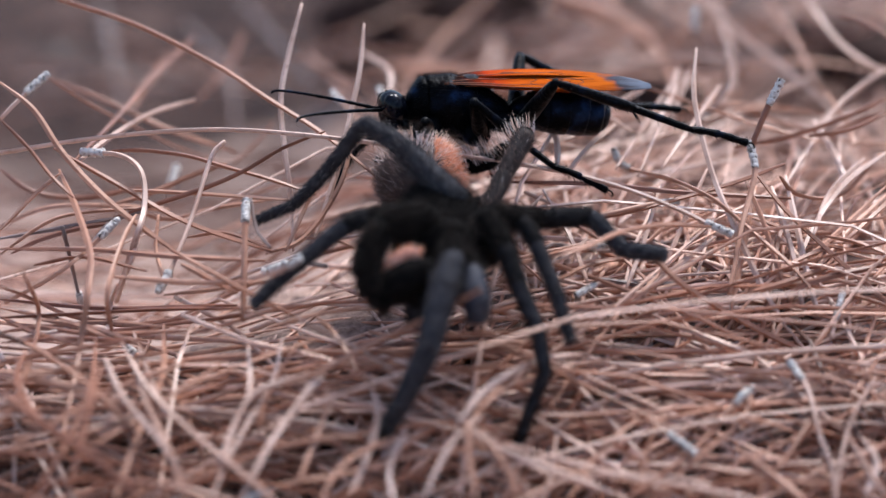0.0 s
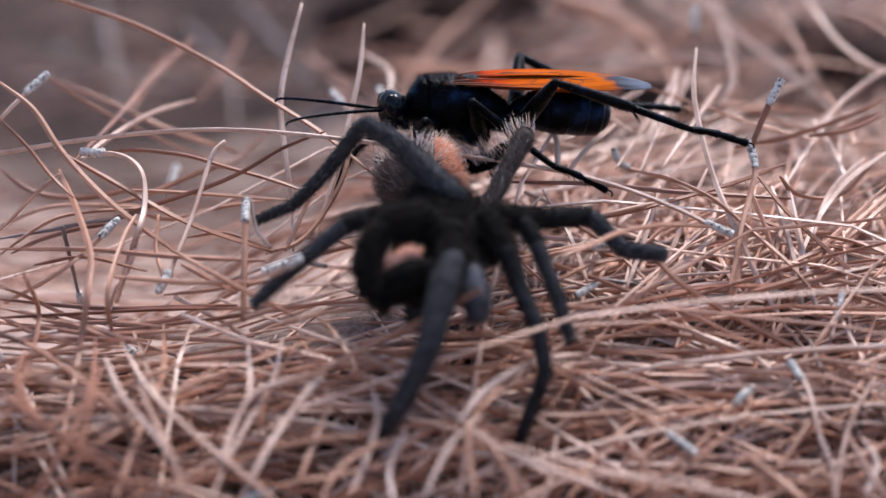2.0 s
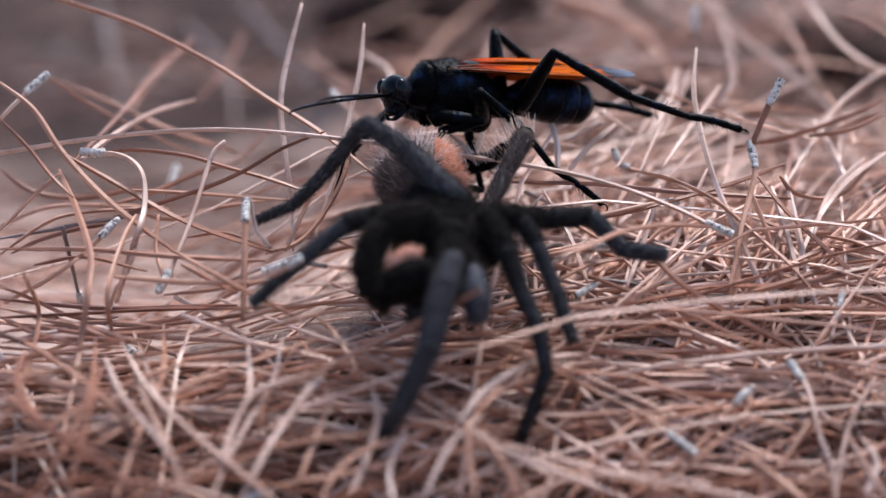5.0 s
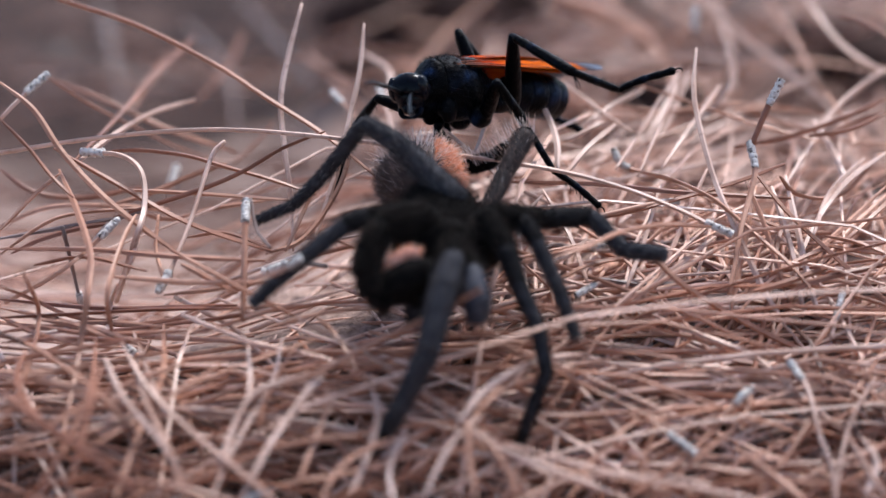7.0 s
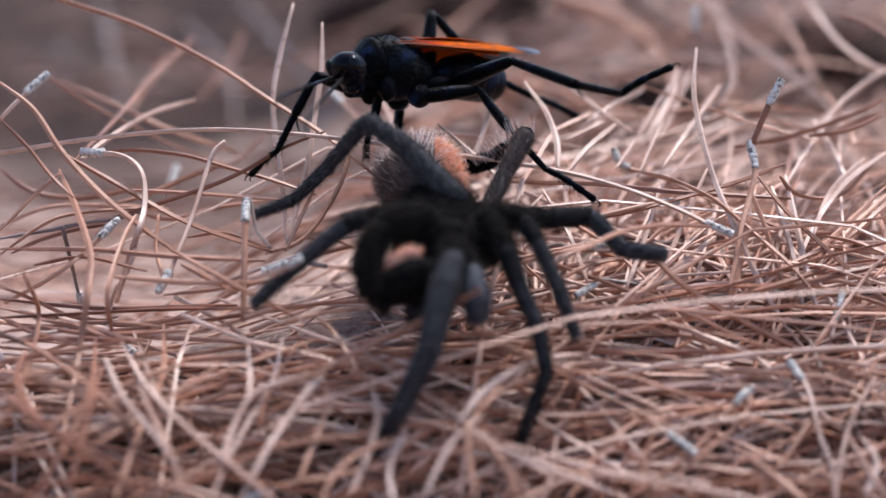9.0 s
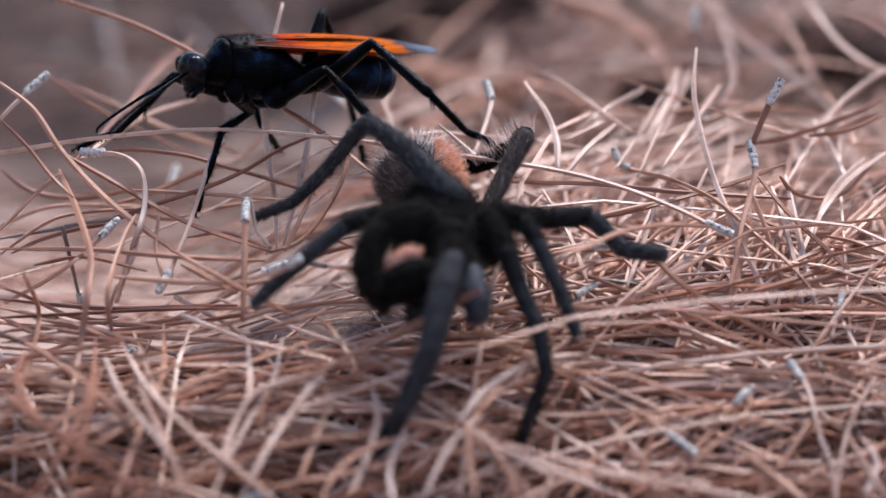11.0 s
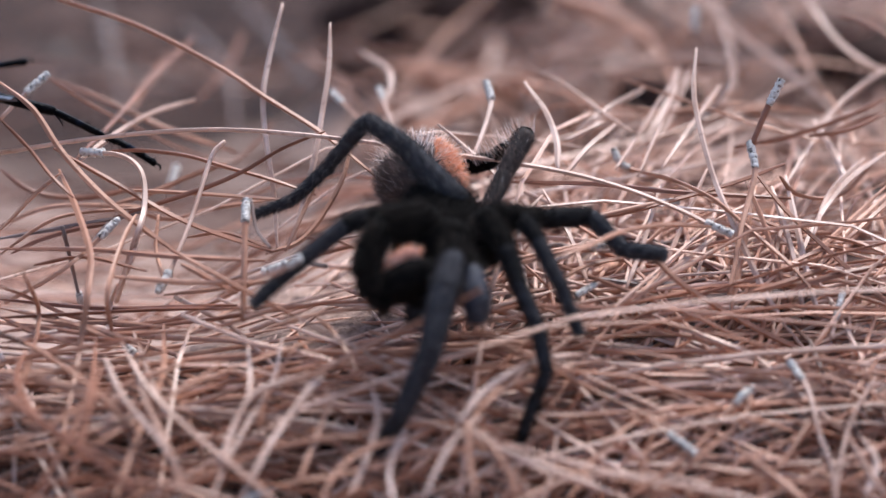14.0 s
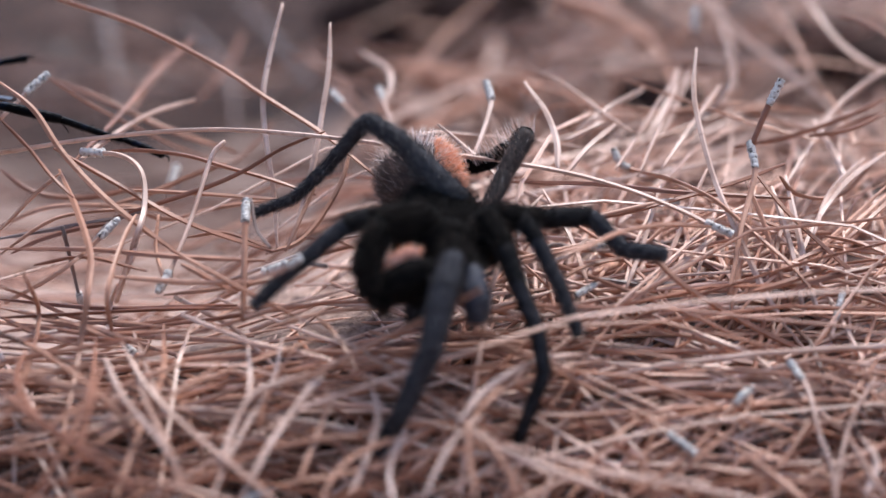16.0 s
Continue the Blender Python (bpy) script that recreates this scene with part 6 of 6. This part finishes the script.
step("fore", "left", 3, (-2.9, -18.2, 10.8), (-5.9, -17.8, 8.7), (-8.4, -18.3, 7.1), (-11.8, -18.9, 4.9))
step("fore", "left", 3.5, (2.8, -18.3, 10.5), (-1.2, -17.3, 10.6), (-1.6, -18.2, 7.3), (-1.4, -19.3, 3.4))
step("fore", "left", 4.2, (1.6, -18.2, 10.8), (0.6, -17.5, 9.6), (0.1, -18.5, 6.3), (0.1, -19.3, 3.4))
step("fore", "left", 6.3, (-1.4, -17.0, 15.1), (-1.9, -17.3, 10.3), (-2.9, -18.2, 7.3), (-2.9, -19.3, 3.4))
step("fore", "left", 6.5, (-0.2, -9.4, 13.7), (-1.4, -16.5, 10.7), (-2.2, -11.1, 6.1), (-3.4, -18.8, 4.3))
step("fore", "left", 7, (0.9, -9.8, 12.7), (-0.9, -17.1, 10.6), (-1.6, -11.6, 5.9), (-2.9, -19.4, 4.5))
step("fore", "left", 7.5, (-4.0, -8.6, 12.5), (-4.9, -16.0, 10.0), (-6.5, -10.5, 5.6), (-8.4, -18.2, 4.7))
step("fore", "left", 8, (-7.0, -9.0, 10.0), (-9.4, -16.5, 10.1), (-9.5, -10.9, 5.5), (-9.4, -18.8, 4.3))
step("fore", "left", 8.5, (-8.1, -9.5, 19.7), (-11.0, -11.2, 12.6), (-13.0, -13.7, 6.2), (-13.2, -21.6, 6.2))
step("fore", "left", 9, (-10.7, -9.8, 18.7), (-12.1, -12.9, 11.7), (-13.3, -19.3, 8.5), (-13.8, -12.5, 4.2))
step("fore", "left", 9.2, (-13.0, -9.7, 17.7), (-13.4, -15.3, 12.2), (-13.4, -10.8, 6.5), (-13.1, -18.8, 5.8))
step("fore", "left", 9.8, (-16.3, -16.5, 17.0), (-19.3, -17.4, 10.1), (-21.3, -19.0, 4.4), (-23.3, -20.4, -0.4))
step("fore", "left", 10.5, (-28.2, -16.7, 16.1), (-32.2, -17.4, 10.1), (-35.2, -19.3, 3.4), (-38.2, -20.7, -1.3))
step("fore", "left", 11.3, (-39.0, -8.5, 12.2), (-43.3, -14.2, 9.2), (-44.2, -19.0, 3.9), (-46.1, -21.2, -3.6))
step("fore", "left", 11.5, (-43.6, -22.9, 16.4), (-46.4, -19.4, 10.1), (-46.5, -17.8, 3.1), (-46.2, -19.9, -4.7))
step("fore", "left", 11.7, (-51.8, -20.1, 17.8), (-50.5, -21.7, 10.3), (-48.4, -23.2, 3.5), (-46.5, -20.4, -3.7))
step("fore", "left", 12, (-59.8, -19.8, 14.0), (-66.8, -21.7, 11.3), (-69.2, -20.7, 4.6), (-72.9, -18.4, -2.1))
step("fore", "left", 12.3, (-74.2, -20.4, 13.8), (-77.3, -22.7, 7.1), (-75.8, -18.3, 1.6), (-74.8, -12.7, -4.1))
step("fore", "left", 12.8, (-97.6, -17.6, 13.2), (-101.8, -18.2, 7.3), (-103.8, -19.3, 3.4), (-106.8, -20.4, -0.4))
step("fore", "left", 16, (-107.5, -17.6, 13.2), (-111.8, -18.2, 7.3), (-113.8, -19.3, 3.4), (-116.8, -20.4, -0.4))
step("fore", "right", 0, (-9.7, -4.2, 8.7), (-11.7, -11.8, 8.3), (-15.6, -7.3, 4.1), (-19.7, -9.3, -2.4))
step("fore", "right", 3, (-9.7, -4.6, 8.8), (-11.7, -12.1, 8.4), (-15.5, -7.7, 4.2), (-19.7, -9.6, -2.4))
step("fore", "right", 3.5, (-9.6, -7.2, 8.3), (-11.9, -14.6, 9.5), (-15.6, -10.7, 4.6), (-19.7, -12.7, -1.9))
step("fore", "right", 4.2, (-9.6, -6.1, 8.1), (-12.0, -13.5, 9.2), (-15.7, -9.7, 4.4), (-19.8, -11.6, -2.2))
step("fore", "right", 6.3, (-13.4, -7.6, 15.2), (-15.5, -8.8, 7.3), (-17.2, -9.7, 4.2), (-19.2, -11.6, -2.2))
step("fore", "right", 6.5, (-12.4, -14.7, 15.4), (-15.2, -10.6, 9.4), (-17.5, -9.8, 2.6), (-20.2, -7.1, -4.4))
step("fore", "right", 7, (-11.7, -15.4, 15.4), (-15.3, -11.6, 9.6), (-17.5, -10.6, 2.8), (-20.1, -7.8, -4.2))
step("fore", "right", 7.5, (-14.6, -10.1, 12.6), (-15.6, -4.6, 7.2), (-17.5, -9.9, 2.7), (-20.2, -7.1, -4.4))
step("fore", "right", 8.25, (-15.7, -7.4, 12.0), (-15.4, -14.6, 9.0), (-17.5, -11.1, 3.0), (-19.9, -8.3, -4.1))
step("fore", "right", 8.5, (-18.8, -9.0, 14.9), (-18.8, -6.0, 7.7), (-17.9, -9.6, 1.5), (-18.2, -5.5, -5.3))
step("fore", "right", 9, (-22.2, -15.8, 19.5), (-26.0, -17.5, 12.9), (-29.2, -19.1, 6.6), (-34.3, -15.5, 1.6))
step("fore", "right", 9.2, (-26.1, -15.4, 19.8), (-27.8, -14.2, 12.3), (-29.7, -14.5, 5.3), (-34.3, -10.4, 0.2))
step("fore", "right", 9.5, (-25.8, -6.8, 18.1), (-27.9, -7.8, 11.0), (-30.9, -9.4, 5.4), (-35.0, -10.6, 1.1))
step("fore", "right", 10.4, (-41.0, -6.5, 19.1), (-46.2, -7.8, 11.0), (-51.3, -9.2, 6.1), (-55.3, -10.3, 2.2))
step("fore", "right", 11.3, (-51.8, -12.6, 18.9), (-56.8, -9.9, 13.6), (-62.0, -11.8, 9.0), (-69.6, -10.0, 7.2))
step("fore", "right", 11.5, (-56.7, -6.9, 21.6), (-58.9, -13.2, 17.6), (-61.8, -15.1, 11.3), (-69.0, -13.6, 8.0))
step("fore", "right", 11.7, (-61.2, -16.1, 22.0), (-63.5, -10.7, 16.8), (-64.6, -8.8, 10.0), (-70.4, -5.8, 5.4))
step("fore", "right", 12, (-65.8, -17.1, 17.4), (-65.1, -12.0, 11.5), (-66.3, -7.2, 6.2), (-68.8, -14.8, 6.8))
step("fore", "right", 12.3, (-81.6, -8.2, 13.2), (-85.9, -8.9, 7.1), (-89.9, -10.0, 3.2), (-92.0, -10.6, 1.3))
step("fore", "right", 12.8, (-113.1, -8.2, 13.2), (-117.4, -9.5, 5.2), (-120.5, -10.6, 1.3), (-123.5, -11.1, -0.7))
step("fore", "right", 16, (-123.2, -8.2, 13.2), (-127.6, -9.5, 5.2), (-130.6, -10.6, 1.3), (-133.7, -11.1, -0.7))
step("hind", "right", 0, (14.1, 3.8, 19.3), (26.1, 9.5, 11.8), (34.0, 2.1, 9.9), (44.1, 4.2, 9.2))
step("hind", "right", 3, (14.2, 4.4, 19.2), (26.1, 10.0, 11.7), (34.0, 2.6, 9.8), (44.2, 4.7, 9.1))
step("hind", "right", 3.5, (15.2, 4.5, 21.1), (26.1, 11.1, 12.8), (35.3, 5.9, 9.8), (44.5, 1.0, 10.5))
step("hind", "right", 4.2, (15.2, 3.9, 21.2), (26.1, 10.5, 12.9), (35.3, 5.2, 10.0), (44.4, 0.3, 10.6))
step("hind", "right", 6.3, (5.0, 4.1, 26.9), (7.9, 5.3, 16.9), (16.5, 7.5, 9.8), (26.2, 10.2, 4.9))
step("hind", "right", 6.5, (4.7, -1.0, 25.4), (10.1, 7.6, 14.1), (18.4, 2.8, 8.7), (27.1, 6.7, 4.6))
step("hind", "right", 7, (2.7, -0.5, 24.6), (9.1, 8.3, 13.9), (17.4, 3.5, 8.5), (26.1, 7.5, 4.4))
step("hind", "right", 7.5, (1.2, -1.4, 24.6), (8.0, 7.3, 14.2), (16.9, 4.5, 8.3), (25.6, 8.4, 4.2))
step("hind", "right", 8, (0.4, -1.9, 24.9), (7.5, 6.4, 14.3), (16.6, 4.7, 8.5), (25.6, 8.0, 4.3))
step("hind", "right", 8.5, (1.7, 8.2, 22.2), (7.8, -3.9, 15.4), (16.7, -1.1, 9.6), (25.2, 3.0, 5.4))
step("hind", "right", 9, (-0.4, 2.5, 21.5), (7.9, 5.0, 15.7), (16.5, 7.8, 10.8), (24.1, 10.8, 6.9))
step("hind", "right", 10, (-8.7, 2.8, 22.5), (-2.5, 5.3, 16.7), (3.8, 7.8, 10.8), (10.2, 10.5, 5.9))
step("hind", "right", 11.3, (-25.8, 5.2, 26.7), (-23.9, 14.5, 14.8), (-23.3, 5.9, 8.0), (-22.8, 7.8, -2.2))
step("hind", "right", 11.5, (-31.6, 5.9, 28.2), (-24.7, -6.2, 22.1), (-19.0, -0.4, 14.7), (-9.8, 1.9, 10.5))
step("hind", "right", 11.7, (-43.9, -2.8, 32.8), (-38.1, 8.6, 24.6), (-31.5, 2.4, 18.3), (-22.5, 7.0, 16.1))
step("hind", "right", 12, (-45.9, -4.7, 33.0), (-40.0, 5.6, 23.5), (-31.6, 4.8, 16.4), (-21.3, 4.1, 16.7))
step("hind", "right", 12.3, (-51.9, -2.9, 25.5), (-43.3, 7.9, 19.4), (-36.2, -0.5, 19.1), (-25.9, 0.3, 20.1))
step("hind", "right", 13.2, (-93.7, -14.9, 23.4), (-92.0, -0.8, 17.9), (-88.0, 9.2, 15.9), (-78.0, 11.5, 17.6))
step("hind", "right", 13.4, (-95.1, -14.1, 23.6), (-92.2, -0.3, 17.8), (-88.1, 9.5, 14.8), (-78.2, 11.7, 16.6))
step("hind", "right", 16, (-95.6, -13.6, 23.0), (-92.3, 0.3, 17.7), (-88.0, 10.1, 15.1), (-78.1, 12.4, 17.3))
step("mid", "right", 0, (4.7, -5.4, 15.7), (6.7, -8.2, 5.9), (8.8, -8.6, 0.8), (9.8, -9.8, -3.2))
step("mid", "right", 4.2, (4.7, -5.4, 15.7), (6.7, -8.2, 5.9), (8.8, -8.6, 0.8), (9.8, -9.8, -3.2))
step("mid", "right", 6.3, (2.7, -5.1, 16.7), (1.6, -7.9, 6.9), (1.6, -8.4, 1.8), (0.6, -9.5, -2.2))
step("mid", "right", 8, (-0.4, -5.4, 15.7), (-0.4, -7.9, 6.9), (-0.4, -8.4, 1.8), (-0.4, -9.5, -2.2))
step("mid", "right", 9.2, (-8.6, -4.5, 18.7), (-9.6, -7.4, 8.9), (-8.6, -8.1, 2.7), (-6.5, -9.2, -1.2))
step("mid", "right", 10.2, (-22.8, -4.5, 18.7), (-24.9, -7.4, 8.9), (-26.0, -8.1, 2.7), (-26.0, -9.2, -1.2))
step("mid", "right", 11.3, (-38.4, -6.2, 23.1), (-39.9, 3.4, 18.1), (-36.4, -3.6, 12.2), (-32.9, 3.5, 5.3))
step("mid", "right", 11.5, (-42.0, -5.3, 25.4), (-47.1, 2.9, 20.3), (-49.5, -4.6, 14.5), (-52.6, 1.7, 6.8))
step("mid", "right", 11.7, (-45.3, -0.9, 31.4), (-46.3, -2.0, 27.5), (-46.4, -4.4, 15.5), (-46.4, -7.5, 4.7))
step("mid", "right", 12, (-55.5, -2.9, 24.5), (-59.6, -5.7, 14.7), (-61.8, -6.9, 6.7), (-63.8, -8.6, 0.8))
step("mid", "right", 12.5, (-84.0, -4.0, 20.6), (-75.9, -6.8, 10.8), (-71.0, -6.9, 6.7), (-67.9, -7.5, 4.7))
step("mid", "right", 13, (-106.5, -4.0, 20.6), (-108.5, -6.8, 10.8), (-109.8, -6.9, 6.7), (-110.8, -8.6, 0.8))
step("mid", "right", 16, (-115.7, -4.0, 20.6), (-118.7, -6.8, 10.8), (-120.0, -6.9, 6.7), (-121.1, -8.6, 0.8))

# head: seconds, turn to its left, nod down
HEAD = [(0, 5, 8), (3.0, 5, 8), (3.25, 18, 24), (3.5, 22, 16), (3.9, 14, 10), (4.2, 4, 10), (6.3, 26, 14), (7.0, 30, 16), (7.5, -2, 18), (8.0, -4, 18),
        (8.5, 10, 12), (9.0, 6, 38), (9.2, 0, 20), (11.3, 0, 18), (11.5, 0, 28), (11.7, 8, 24), (12.0, 4, 46), (12.5, 0, 15), (16, 0, 15)]
# feelers: seconds, then for the left and the right one the turn outwards and the lift
FEEL = [(0, 9, 8, -2, 20), (0.3, 8, 8, -3, 18), (0.6, 8, 8, -3, 18), (1, 9, 8, -4, 20), (1.3, 10, 8, -2, 18), (1.5, 13, 14, -2, 22), (1.8, 2, 12, 2, 44), (2, -1, 6, 10, 14),
        (2.2, 1, 6, 9, 16), (2.5, -2, 4, 16, 12), (2.8, 11, 10, -4, 14), (3, -1, 18, 18, 16), (3.2, -18, 10, -14, 10), (3.4, 25, 8, -30, 4), (3.6, -15, 20, -30, 4), (3.8, -7, 38, -30, 42), (4.1, 8, -2, 44, -14), (4.2, 10, -4, 44, -12), (5.2, -11, 14, -28, 10),
        (6.4, -30, 12, -2, 12), (6.6, -30, 44, 2, 50), (6.8, -1, -2, -30, 20), (7, -5, 4, -17, 22), (7.2, -16, 42, -26, 44), (7.4, 4, 18, -30, 18), (7.6, -4, 2, -30, 4), (7.8, 15, 12, 44, 14), (8, 2, 46, 12, 80), (8.2, -6, -2, -30, 0),
        (8.4, -30, 30, -6, 32), (8.6, -8, -18, -30, 8), (8.7, -24, 12, -13, 12), (8.8, 14, -6, -30, 8), (8.9, -19, 30, -17, 34), (9.1, 3, -8, -30, 18), (9.2, 26, -20, -30, 26), (10.2, 8, 4, -30, 14), (11.3, -8, -16, 40, -28), (11.5, 18, 12, 37, -20), (11.7, 8, -18, 13, -38), (12, 44, 18, 44, 8), (13.0, 6, 0, 6, 10), (16, 6, 0, 6, 10)]


def motions():
    step_t = 0.1
    times = [round(i * step_t, 3) for i in range(161)]
    walk(wasp, [(t, body_pose(t)) for t in times])
    walk(head, [(t, pose(0.0122, 0, -0.0002, 0, between(HEAD, t)[1], between(HEAD, t)[0])) for t in times])
    for i, (side, k) in enumerate((("left", 1), ("right", -1))):
        rows = []
        for t in times:
            out, lift = between(FEEL, t)[2 * i: 2 * i + 2]
            rows.append((t, pose(0.0021, 0.0009 * k, 0.0001, 0, -lift, (12 + out) * k)))
        walk(antennae[side], rows)
    for (pair, side), bones in LEGS.items():
        k = 1 if side == "left" else -1
        hip = Vector(HIPS[pair])
        hip.y *= k
        la, lb, lc, ld = BONES[pair]
        tracks = [[], [], [], []]
        for t in times:
            v = between(STEPS[pair, side], t)
            into = body_pose(t).inverted()
            knee, ankle, middle, toe = [(into @ (Vector(v[i:i + 3]) * MM)) / MM for i in (0, 3, 6, 9)]
            knee, ankle = bend(hip, knee, ankle, la, lb)
            middle = ankle + (middle - ankle).normalized() * lc
            toe = middle + (toe - middle).normalized() * ld
            for track, a, b in zip(tracks, (hip, knee, ankle, middle), (knee, ankle, middle, toe)):
                track.append((t, along(a, b)))
        for bone, track in zip(bones, tracks):
            walk(bone, track)
    # needles that the wasp brushes aside: seconds, shift in mm, lean
    for ob, rows in (
        (needle_a, [(0, 3.2, 1), (7.5, 3.2, 1), (8.0, 3.5, 1), (8.5, 2.2, 0.5), (9.0, 1.8, 0.5), (11.3, -0.3, 0), (12.0, -0.8, 0), (12.3, -0.9, 0), (12.6, 0, 0), (16, 0, 0)]),
        (needle_b, [(0, 5.2, 4), (7.5, 5.2, 4), (8.0, 4.2, 3), (8.5, 0, 0), (9.0, -1.2, -1), (11.3, -2.0, -1), (12.0, -2.3, -1), (12.3, -0.7, 0), (12.6, 0, 0), (16, 0, 0)]),
    ):
        x, y, z = ob.location
        walk(ob, [(t, pose(x + dx * MM, y, z, 0, lean, 0)) for t, dx, lean in rows])
    # the limp legs of the spider twitch as the wasp tugs at it: seconds, swing
    for ob, rows in (
        (leg_rear_left, [(0, 0), (7.0, 0), (7.5, 0.9), (8.0, 1.2), (9.0, 1.6), (11.3, 0.9), (12.5, 1.5), (14.5, 1.7), (16, 2.1)]),
        (leg_mid_left, [(0, 0), (4.2, 0.3), (6.3, 0.6), (9.0, 0), (12.5, 0.2), (16, -0.3)]),
        (leg_front_right, [(0, 0), (7.0, -0.3), (9.0, -0.6), (12.0, -1.7), (16, -1.6)]),
        (leg_right_one, [(0, 0), (6.3, -0.6), (9.0, -0.6), (12.0, -0.6), (14.5, -0.4), (16, 0.2)]),
        (leg_right_two, [(0, 0), (4.2, 0), (6.3, -2.5), (9.0, -3), (12.0, -4), (14.5, -5), (16, -4.3)]),
    ):
        x, y, z = ob.location
        walk(ob, [(t, pose(x, y, z, 0, a, 0)) for t, a in rows])


motions()
